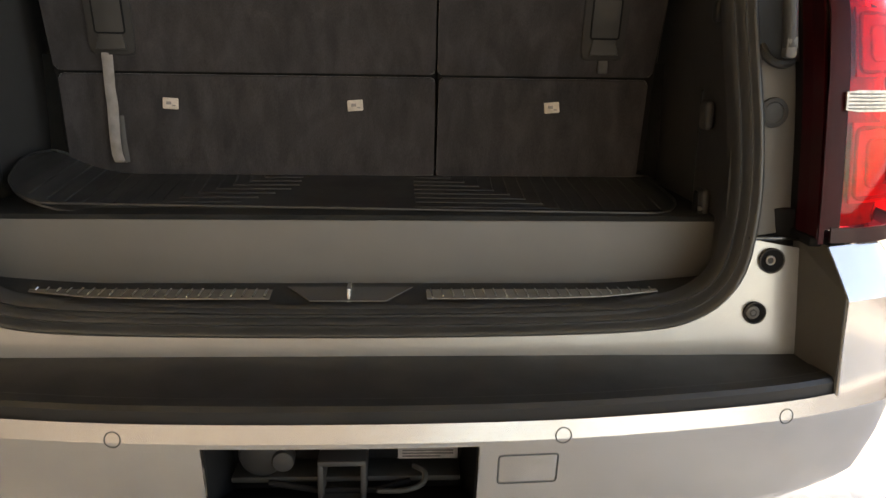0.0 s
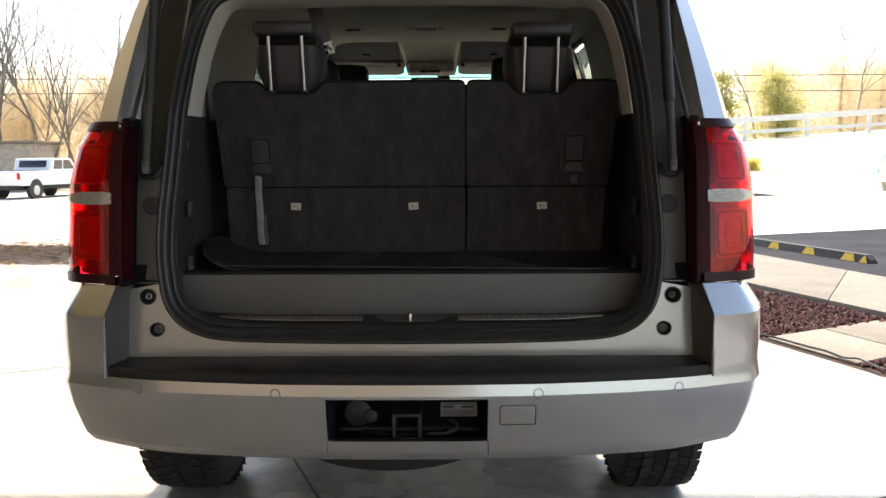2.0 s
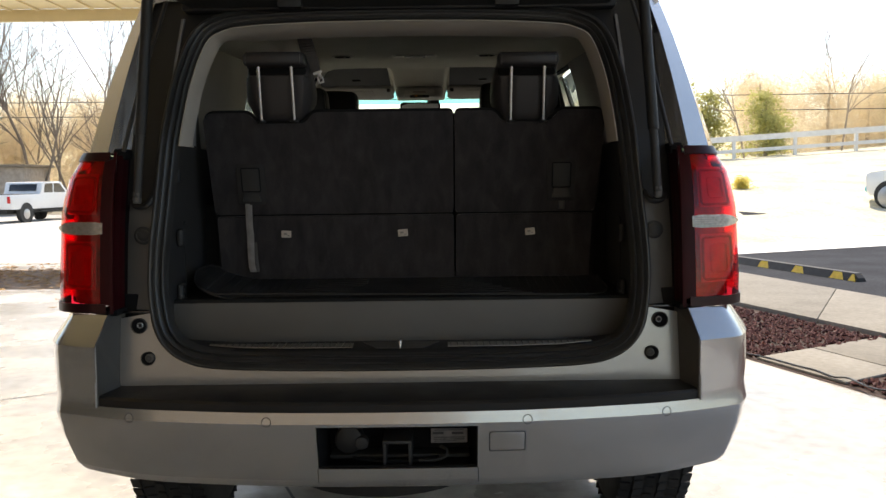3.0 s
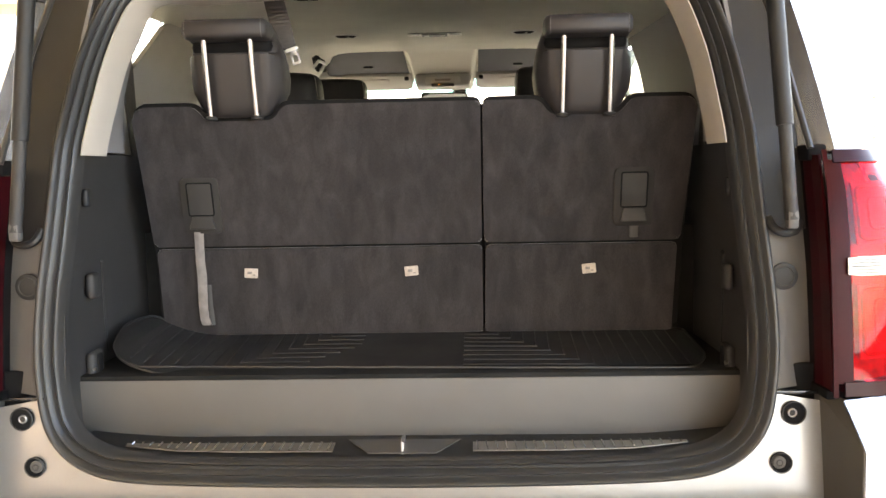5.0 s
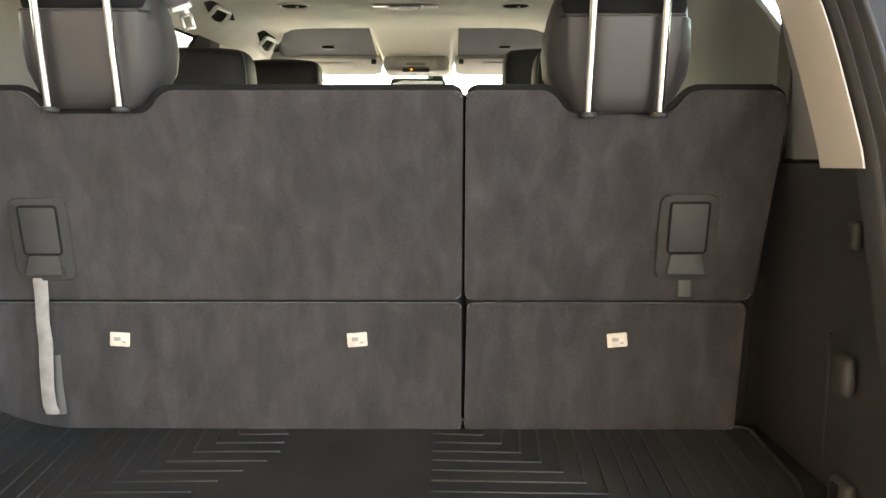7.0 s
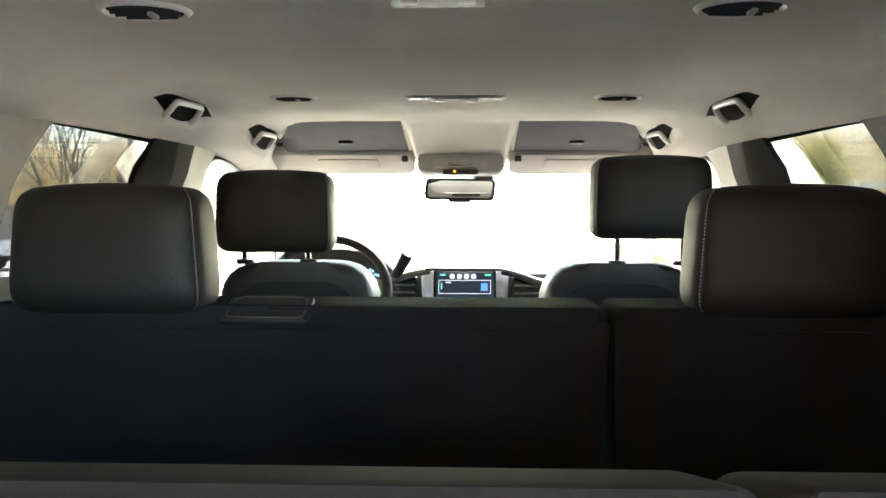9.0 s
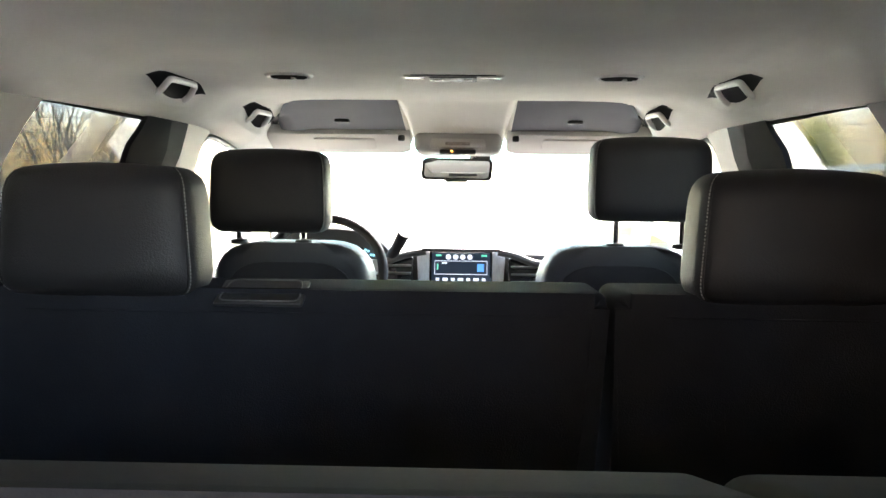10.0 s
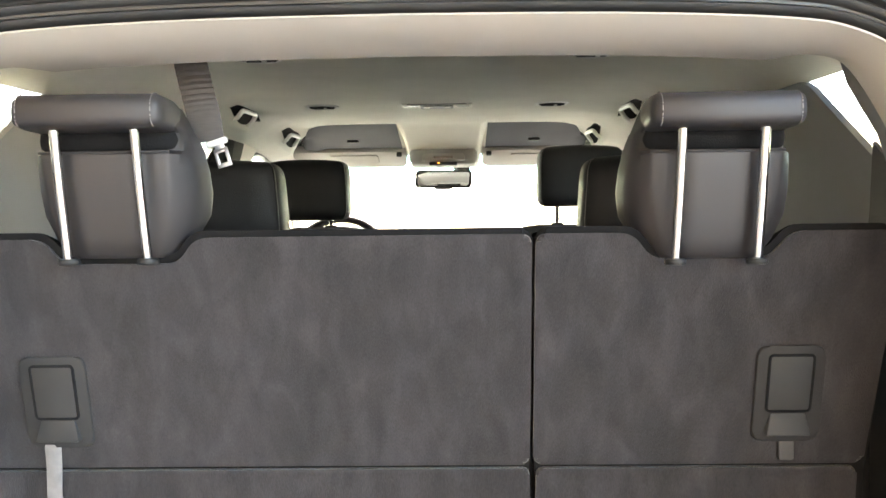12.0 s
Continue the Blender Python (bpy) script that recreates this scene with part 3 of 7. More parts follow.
for side in (-1, 1):
    def strip(name, zs, x0, x1, dy0, dy1, material, label="", thick=0.004):
        v, f = [], []
        for z in zs:
            v += [(side * x0(z), rear_y(z) + dy0, z), (side * (x0(z) + x1(z)) / 2, rear_y(z) + (dy0 + dy1) / 2, z), (side * x1(z), rear_y(z) + dy1, z)]
        for i in range(len(zs) - 1):
            f += [(i * 3 + k, i * 3 + k + 1, i * 3 + 4 + k, i * 3 + 3 + k) for k in (0, 1)]
        return own(raw(name, v, f, material, None, label, thick=thick))
    strip("pillar_strip", list(np.linspace(0.924, 1.205, 5)), seal_x, outer_x, 0.002, 0.045, STRIP_GREY, "grey plastic strip beside the opening")
    strip("strut_channel", list(np.linspace(1.205, 1.80, 9)), seal_x, outer_x, 0.012, 0.030, PLASTIC, "black channel behind the gas strut")
    own(part("joint_backing", box(side * 0.700, rear_y(0.92) + 0.034, 0.92, 0.14, 0.012, 0.09, 0.002), FRAME_BLACK))
    own(part("lamp_foot", box(side * 0.768, 0.215, 0.924, 0.060, 0.100, 0.016, 0.003), FRAME_BLACK))
    own(part("strip_gap", box(side * 0.70, rear_y(0.918) + 0.0, 0.9205, 0.092, 0.010, 0.006, 0.001), GLOSS_BLACK))
    plug = own(part("access_plug", disc((side * 0.688, rear_y(1.123) + 0.007, 1.123), 0.0245, 0.006, bevel=0.002), PLASTIC, None, "round access plug in the strip"))
    own(part("plug_ring", annulus((side * 0.688, rear_y(1.123) + 0.004, 1.123), 0.017, 0.0013), RUBBER), plug)
    # gloss black edge between strip and lamp, with a thin bright lens line
    strip("lamp_edge_trim", list(np.linspace(0.918, 1.345, 6)), outer_x, lambda z: min(outer_x(z), 0.745) + 0.001, 0.046, 0.018, FRAME_BLACK, "black trim beside the tail lamp")
    strip("lamp_side_lens", list(np.linspace(0.924, 1.345, 6)), lambda z: min(outer_x(z), 0.745) + 0.001, lambda z: min(outer_x(z), 0.745) + 0.004, 0.018, -0.010, RED_SIDE, "dark red side of the tail lamp")
    strip("lamp_side_edge", list(np.linspace(0.930, 1.338, 6)), lambda z: min(outer_x(z), 0.745) + 0.004, lambda z: min(outer_x(z), 0.745) + 0.0045, -0.010, -0.045, RED_SIDE, "dark red wrap of the tail lamp")
    own(part("trim_line", tube([(side * 0.7465, rear_y(z) - 0.004, z) for z in (0.925, 1.0, 1.09, 1.19)], 0.0022, 6), FRAME_BLACK))
    own(part("lamp_corner_cap", box(side * 0.752, 0.293, 1.342, 0.034, 0.070, 0.030, 0.006), FRAME_BLACK))
    # gas strut
    strut = own(part("gas_strut", tube([(side * 0.690, 0.207, 1.225), (side * 0.655, 0.275, 1.86)], 0.0115, 12), STRUT, None, "dark gas strut holding the tailgate open"))
    own(part("strut_sleeve", tube([(side * 0.681, 0.2245, 1.39), (side * 0.655, 0.275, 1.86)], 0.0150, 12), PLASTIC), strut)
    own(part("ball_joint", box(side * 0.690, 0.208, 1.226, 0.020, 0.022, 0.034, 0.006), PLASTIC_GREY), strut)
    own(part("strut_cup", tube(smooth_path([(side * 0.664, rear_y(1.23) - 0.002, 1.228), (side * 0.671, rear_y(1.2) - 0.010, 1.208), (side * 0.690, rear_y(1.2) - 0.012, 1.200), (side * 0.710, rear_y(1.2) - 0.004, 1.204), (side * 0.722, rear_y(1.23) + 0.006, 1.218)], 4), 0.0075, 8), PLASTIC), strut)
    # dark second bar and cable cover next to the strut
    own(part("drain_channel", tube([(side * 0.738, 0.255, 1.35), (side * 0.705, 0.33, 1.56), (side * 0.665, 0.43, 1.78)], 0.006, 8), RUBBER))

# ---- tail lamps ----
LAMP = [(0.744, 0.152), (0.752, 0.151), (0.762, 0.150), (0.779, 0.151), (0.80, 0.153), (0.82, 0.156), (0.855, 0.170), (0.89, 0.192), (0.916, 0.222), (0.934, 0.27), (0.944, 0.35), (0.948, 0.47)]


def lamp_point(x, z, pull, side):
    """A point on the lamp's face, pulled in by some depth."""
    ins = lerp(z, [0.925, 1.0, 1.18, 1.27, 1.315, 1.345], [0.004, 0.0, 0.006, 0.026, 0.060, 0.080])
    k = max(0.0, (x - 0.744) / 0.204)
    y = lerp(x, [p[0] for p in LAMP], [p[1] for p in LAMP])
    return (side * (x - ins * (k ** 1.5) * 0.9 - pull * k), y + 0.10 * (z - 0.93) + ins * 0.4 + pull, z)


def lamp_rows(zs, pull, side, material, name, parent, i0=0, i1=len(LAMP), label="", th=-0.004):
    cols = LAMP[i0:i1]
    v = [lamp_point(x, z, pull, side) for z in zs for x, y in cols]
    n = len(cols)
    f = [(r * n + k, r * n + k + 1, r * n + n + k + 1, r * n + n + k) for r in range(len(zs) - 1) for k in range(n - 1)]
    return own(raw(name, v, f, material, None, label, thick=th, sharp=60), parent)


def lamp_frame(x0, x1, z0, z1, pull, side, r, material, name, parent):
    """A thin moulded outline inside the lamp."""
    pts = [lamp_point(x, z, pull, side) for x, z in round_poly([(x0, z0), (x1, z0), (x1, z1), (x0, z1)], 0.012, 3)]
    return own(part(name, tube(pts, r, 6, True), material), parent)


for side in (-1, 1):
    lamp = own(part("tail_lamp", box(side * 0.850, 0.42, 1.125, 0.12, 0.16, 0.36, 0.02), PLASTIC, None, "unlit red tail lamp with smoked edges and a clear middle band"))
    zs = list(np.linspace(0.946, 1.326, 9))
    lamp_rows(zs, 0.0, side, LENS_RED, "outer_lens", lamp, 3, th=0.0)
    lamp_rows(zs, 0.030, side, RED_DEEP, "lamp_housing", lamp, 2, 11)
    lamp_rows(zs, 0.004, side, RED_SIDE, "smoked_facet", lamp, 1, 4, "smoked inner facet of the lens")
    for z0, z1, name in ((0.985, 1.112, "lower_reflector"), (1.182, 1.288, "upper_reflector")):
        lamp_rows(list(np.linspace(z0, z1, 5)), 0.015, side, REFLECTOR, name, lamp, 4, 9)
        lamp_frame(0.806, 0.905, z0 + 0.008, z1 - 0.008, 0.010, side, 0.0035, RED_DEEP, "bowl_edge", lamp)
        lamp_frame(0.830, 0.885, z0 + 0.026, z1 - 0.026, 0.010, side, 0.0025, REFLECTOR, "bulb_frame", lamp)
    lamp_rows([0.926, 0.934, 0.942, 0.950], -0.0008, side, RED_SMOKE, "lamp_base", lamp, 2, 11)
    lamp_rows([1.323, 1.330, 1.338, 1.345], -0.001, side, RED_SMOKE, "lamp_cap", lamp, 2, 11)
    lamp_rows([0.924] + zs + [1.345], -0.001, side, RED_SIDE, "inner_bezel", lamp, 0, 2)
    # clear reversing lens, drawn out to a point with two fine bright lines beyond it
    v, f, cols = [], [], (0.770, 0.790, 0.83, 0.855, 0.874, 0.890, 0.902, 0.911)
    for x in cols:
        half_h = lerp(x, [0.770, 0.782, 0.868, 0.895, 0.911], [0.014, 0.0165, 0.0165, 0.009, 0.0025])
        v += [lamp_point(x, 1.1465 + half_h * q, -0.0035, side) for q in (-1, 0, 1)]
    f = [(c * 3 + k, c * 3 + k + 1, c * 3 + 4 + k, c * 3 + 3 + k) for c in range(len(cols) - 1) for k in (0, 1)]
    rev = own(raw("reverse_lens", v, f, CLEAR_LENS, None, "clear ribbed reversing lens", thick=-0.004), lamp)
    for k in range(5):
        z = 1.1465 + 0.0056 * (k - 2)
        end = 0.872 - 0.004 * abs(k - 2)
        own(part("lens_rib", tube([lamp_point(x, z, -0.0075, side) for x in (0.774, 0.81, 0.85, end)], 0.0012, 5), LINING_GREY), rev)
    for k in (-1, 1):
        own(part("lens_line", tube([lamp_point(x, 1.1465 + k * h, -0.003, side) for x, h in ((0.895, 0.008), (0.911, 0.0), (0.930, -0.006), (0.942, -0.008))], 0.0012, 5), WHITE_TRIM), rev)

# ---- painted rear pillars and upper body ----
for side in (-1, 1):
    zs = [1.345, 1.45, 1.56, 1.68, 1.79, 1.84]
    v, f = [], []
    for z in zs:
        yr = rear_y(z)
        xa = lerp(z, [1.34, 1.48, 1.61, 1.72, 1.84], [0.789, 0.773, 0.759, 0.740, 0.712])
        xo = lerp(z, [1.345, 1.46, 1.60, 1.75, 1.84], [0.908, 0.884, 0.850, 0.808, 0.775])
        v += [(side * 0.737, yr + 0.026, z), (side * xa, yr - 0.008, z), (side * (xa * 0.5 + xo * 0.5 + 0.012), yr + 0.045, z),
              (side * xo, yr + 0.15, z), (side * (xo + 0.012), yr + 0.34, z)]
    for i in range(len(zs) - 1):
        f += [(i * 5 + k, i * 5 + k + 1, i * 5 + 6 + k, i * 5 + 5 + k) for k in range(4)]
    own(raw("rear_pillar", v, f, SILVER, None, "silver painted rear roof pillar", thick=0.01, sharp=25))
    # quarter panel, doors and wings with wheel arches cut out
    def arch(cy, r, n=12):
        return [(cy + r * math.cos(q), 0.40 + r * math.sin(q)) for q in np.linspace(math.pi - 0.40, 0.30, n)]
    prof = [(0.46, 1.345), (0.45, 1.2), (0.44, 1.0), (0.45, 0.90), (0.735, 0.895), (0.735, 0.56)] + arch(1.17, 0.47) + [(1.70, 0.38), (3.55, 0.38)] + arch(4.12, 0.47) + \
           [(4.65, 0.42), (5.05, 0.46), (5.12, 0.80), (5.02, 1.05), (4.70, 1.13), (3.85, 1.20), (3.55, 1.345)]
    own(part("body_side", prism(prof, lambda u, w, d: (side * (lerp(w, [0.38, 0.6, 0.82, 1.0, 1.2, 1.345], [0.950, 0.985, 0.985, 0.948, 0.932, 0.895]) - d), u, w), 0.03, 0.012), SILVER, None, "silver painted body side with wheel arches"))
    # side window band: pillars and privacy glass
    def slab(name, quad, material, label="", th=0.012):
        def sx(z): return lerp(z, [1.32, 1.80], [0.918, 0.760])
        return own(raw(name, [(side * sx(z), y, z) for y, z in quad], [tuple(range(len(quad)))], material, None, label, thick=th))
    slab("pillar_skin", [(0.55, 1.34), (0.60, 1.34), (0.80, 1.80), (0.72, 1.80)], SILVER)
    pane = slab("quarter_glass", [(0.60, 1.345), (1.38, 1.345), (1.52, 1.79), (0.80, 1.79)], GLASS, "quarter glass", 0.004)
    pane.visible_shadow = False
    slab("pillar_skin", [(1.38, 1.34), (1.50, 1.34), (1.64, 1.80), (1.52, 1.80)], GLOSS_BLACK)
    pane = slab("rear_door_glass", [(1.50, 1.345), (2.42, 1.345), (2.40, 1.79), (1.64, 1.79)], GLASS_DARK, "tinted rear door glass", 0.004)
    pane.visible_shadow = False
    slab("pillar_skin", [(2.42, 1.34), (2.56, 1.34), (2.54, 1.80), (2.40, 1.80)], GLOSS_BLACK)
    pane = slab("front_door_glass", [(2.56, 1.345), (3.52, 1.345), (3.05, 1.79), (2.54, 1.79)], GLASS, "front door glass", 0.004)
    pane.visible_shadow = False
    slab("windscreen_pillar", [(3.50, 1.32), (3.62, 1.32), (3.12, 1.81), (3.03, 1.79)], SILVER, "silver windscreen pillar", 0.05)
    # roof edge rail
    own(part("roof_rail", tube([(side * 0.62, 0.75, 1.94), (side * 0.63, 1.0, 1.975), (side * 0.635, 2.0, 1.985), (side * 0.62, 2.75, 1.975), (side * 0.61, 2.95, 1.94)], 0.016, 10), SATIN, None, "satin roof rail"))
    own(part("door_mirror", loft([[(side * (0.93 + 0.10 * k + 0.012 * math.cos(q) * 0), 3.18 + 0.05 * s * math.cos(q), 1.34 + 0.085 * s * math.sin(q)) for q in np.linspace(0, 2 * math.pi, 13)[:-1]]
                                  for k, s in ((0.0, 0.4), (0.3, 0.8), (0.9, 1.0), (1.8, 0.95), (2.1, 0.6))]), GLOSS_BLACK, None, "door mirror"))

verts, faces = [], []
xs = [-0.765, -0.74, -0.68, -0.5, -0.25, 0, 0.25, 0.5, 0.68, 0.74, 0.765]
ys = [0.50, 0.60, 0.8, 1.5, 2.3, 2.9, 3.10]
for y in ys:
    top = lerp(y, [0.5, 0.6, 0.8, 1.5, 2.3, 2.9, 3.1], [1.865, 1.895, 1.915, 1.935, 1.93, 1.89, 1.83])
    for x in xs:
        verts.append((x, y, max(1.785 if y > 0.6 else 1.78, top - 0.26 * max(0, abs(x) - 0.42) ** 1.2 - (0.05 if abs(x) > 0.75 else 0))))
n = len(xs)
for r in range(len(ys) - 1):
    faces += [(r * n + k, r * n + k + 1, r * n + n + k + 1, r * n + n + k) for k in range(n - 1)]
own(raw("roof", verts, faces, SILVER, None, "silver painted roof skin", thick=0.012))
wind = own(raw("windscreen", [(sx * w, y, z) for y, z, w in ((3.62, 1.315, 0.90), (3.36, 1.58, 0.83), (3.08, 1.825, 0.745)) for sx in (-1, 0, 1)],
               [(0, 1, 4, 3), (1, 2, 5, 4), (3, 4, 7, 6), (4, 5, 8, 7)], GLASS, None, "laminated windscreen glass", thick=0.005))
wind.visible_shadow = False
band = own(raw("sun_band", [(-0.755, 3.075, 1.806), (0.755, 3.075, 1.806), (0.775, 3.155, 1.735), (-0.775, 3.155, 1.735)], [(0, 1, 2, 3)], GLASS_TINT, None, "teal tinted sun band of the windscreen"))
band.visible_shadow = False
verts = [(sx * w, y, z) for y, z, w in ((3.62, 1.30, 0.93), (3.9, 1.24, 0.93), (4.6, 1.16, 0.90), (5.0, 1.05, 0.86), (5.13, 0.86, 0.86), (5.14, 0.45, 0.86)) for sx in (-1, -0.4, 0.4, 1)]
faces = [(r * 4 + k, r * 4 + k + 1, r * 4 + 5 + k, r * 4 + 4 + k) for r in range(5) for k in range(3)]
own(raw("bonnet", verts, faces, SILVER, None, "silver bonnet and nose", thick=0.012))
own(part("grille", box(0, 5.145, 0.86, 1.2, 0.03, 0.26, 0.02), GLOSS_BLACK))
own(part("floor_pan", box(0, 2.75, 0.56, 1.50, 4.0, 0.12, 0.03), UNDER, None, "dark underbody"))
spare = own(part("spare_tyre", disc((-0.08, 0.74, 0.405), 0.325, 0.20, axis=2, n=40, bevel=0.04), TYRE, None, "spare tyre slung below the tail"))


def wheel(cx, cy, side):
    prof = [(0.20, -0.10), (0.24, -0.116), (0.33, -0.124), (0.370, -0.119), (0.392, -0.100), (0.400, 0.0), (0.392, 0.100), (0.370, 0.119), (0.33, 0.124), (0.24, 0.116), (0.20, 0.10)]
    rings = []
    for k in range(49):
        q = 2 * math.pi * k / 48
        rings.append([(cx + w, cy + r * math.cos(q), 0.402 + r * math.sin(q)) for r, w in prof])
    tyre = own(part("tyre", loft(rings, caps=False), TYRE, None, "worn black road tyre"))
    bm = bmesh.new()
    for k in range(54):
        for j, (w, wide) in enumerate(((-0.104, 0.036), (-0.062, 0.036), (-0.020, 0.030), (0.022, 0.030), (0.063, 0.036), (0.104, 0.036))):
            q = 2 * math.pi * (k + 0.5 * (j % 2) + 0.13 * j) / 54
            r = 0.401 if abs(w) < 0.09 else 0.395
            box(cx + w, cy + r * math.cos(q), 0.402 + r * math.sin(q), wide, 0.036, 0.007, 0.0, rot=(math.degrees(q) + 90, 0, (14 if j % 2 else -14)), bm=bm)
    own(part("tread", bm, TYRE), tyre)
    own(part("rim", disc((cx + side * 0.05, cy, 0.402), 0.235, 0.14, axis=0, n=32, bevel=0.02), SATIN), tyre)
    bm = bmesh.new()
    for k in range(6):
        q = math.pi / 3 * k
        box(cx + side * 0.125, cy + 0.11 * math.cos(q), 0.402 + 0.11 * math.sin(q), 0.02, 0.20, 0.05, 0.008, rot=(math.degrees(q), 0, 0), bm=bm)
    own(part("spoke_star", bm, SATIN), tyre)


for sx in (-1, 1):
    wheel(sx * 0.853, 1.17, sx), wheel(sx * 0.853, 4.12, sx)
    own(part("wheel_liner", loft([[(sx * xx, 1.17 + 0.46 * math.cos(q), 0.40 + 0.46 * math.sin(q)) for q in np.linspace(0.45, math.pi - 0.50, 14)] for xx in (0.62, 0.94)], caps=False), UNDER))

# ---- raised tailgate, hinged at the roof's rear edge ----
gate = own(raw("tailgate", [(sx * w, y, z) for y, z, w in ((0.47, 1.90, 0.70), (0.30, 2.00, 0.76), (-0.10, 2.16, 0.84), (-0.45, 2.26, 0.90), (-0.62, 2.22, 0.90)) for sx in (-1, 0, 1)],
                     [(r * 3 + k, r * 3 + k + 1, r * 3 + 4 + k, r * 3 + 3 + k) for r in range(4) for k in (0, 1)], SILVER, None, "raised silver tailgate with black inner trim", thick=0.03))
own(raw("gate_trim", [(sx * w, y, z) for y, z, w in ((0.445, 1.775, 0.60), (0.41, 1.79, 0.63), (0.20, 1.92, 0.66), (-0.10, 2.07, 0.70), (-0.45, 2.18, 0.72)) for sx in (-1, 0, 1)],
        [(r * 3 + k, r * 3 + k + 1, r * 3 + 4 + k, r * 3 + 3 + k) for r in range(4) for k in (0, 1)], PLASTIC, None, "black inner trim of the raised tailgate", thick=0.012), gate)
own(part("roof_flange", box(0, 0.475, 1.80, 1.26, 0.05, 0.085, 0.01), PLASTIC, None, "black flange above the opening"))
for side in (-1, 1):
    own(part("hinge_bracket", box(side * 0.31, 0.425, 1.775, 0.07, 0.03, 0.035, 0.006), PLASTIC), gate)
    own(part("hinge_bolt", disc((side * 0.345, 0.405, 1.786), 0.006, 0.012, n=10), SATIN), gate)


# ---- inside: opening trims ----
def step(x, a, b):
    t = max(0.0, min(1.0, (x - a) / (b - a)))
    return t * t * (3 - 2 * t)


def head_z(y):
    """Height of the headliner's side edge along the cabin."""
    return lerp(y, [0.53, 0.62, 0.80, 1.0, 1.45, 1.70, 1.95, 2.3, 2.42, 2.68, 3.1], [1.675, 1.705, 1.722, 1.730, 1.745, 1.757, 1.766, 1.772, 1.768, 1.742, 1.70])


def beige_band(side):
    """Light trim from the header down the pillar; the outer edge follows the opening."""
    pts = [(x, z) for x, z in loop_offset(-0.008) if x >= -1e-6 and z >= 1.362]
    pts.sort(key=lambda p: (p[1] if p[0] > 0.5 else 3 - p[0]))
    v, f = [], []
    for x, z in pts:
        k = lerp(x, [0.0, 0.44, 0.55, 0.60], [0, 0, 1, 1])      # 0 on the header, 1 on the pillar
        w = lerp(z, [1.37, 1.55, 1.68], [0.007, 0.009, 0.013])
        v += [(side * x, rear_y(z) + 0.0, z), (side * (x - 0.004 * k), rear_y(z) + 0.012, z - 0.006 * (1 - k)),
              (side * (x - w * k), rear_y(z) + 0.035 * k + 0.075 * (1 - k), z - 0.031 * (1 - k) - 0.01 * k * (1 if z > 1.6 else 0)),
              (side * (x - (w + 0.004) * k), rear_y(z) + 0.082 * k + 0.085 * (1 - k), z - 0.029 * (1 - k))]
    for i in range(len(pts) - 1):
        f += [(i * 4 + k, i * 4 + k + 1, i * 4 + 5 + k, i * 4 + 4 + k) for k in range(3)]
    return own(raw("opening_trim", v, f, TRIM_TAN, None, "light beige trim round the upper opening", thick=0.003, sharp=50))


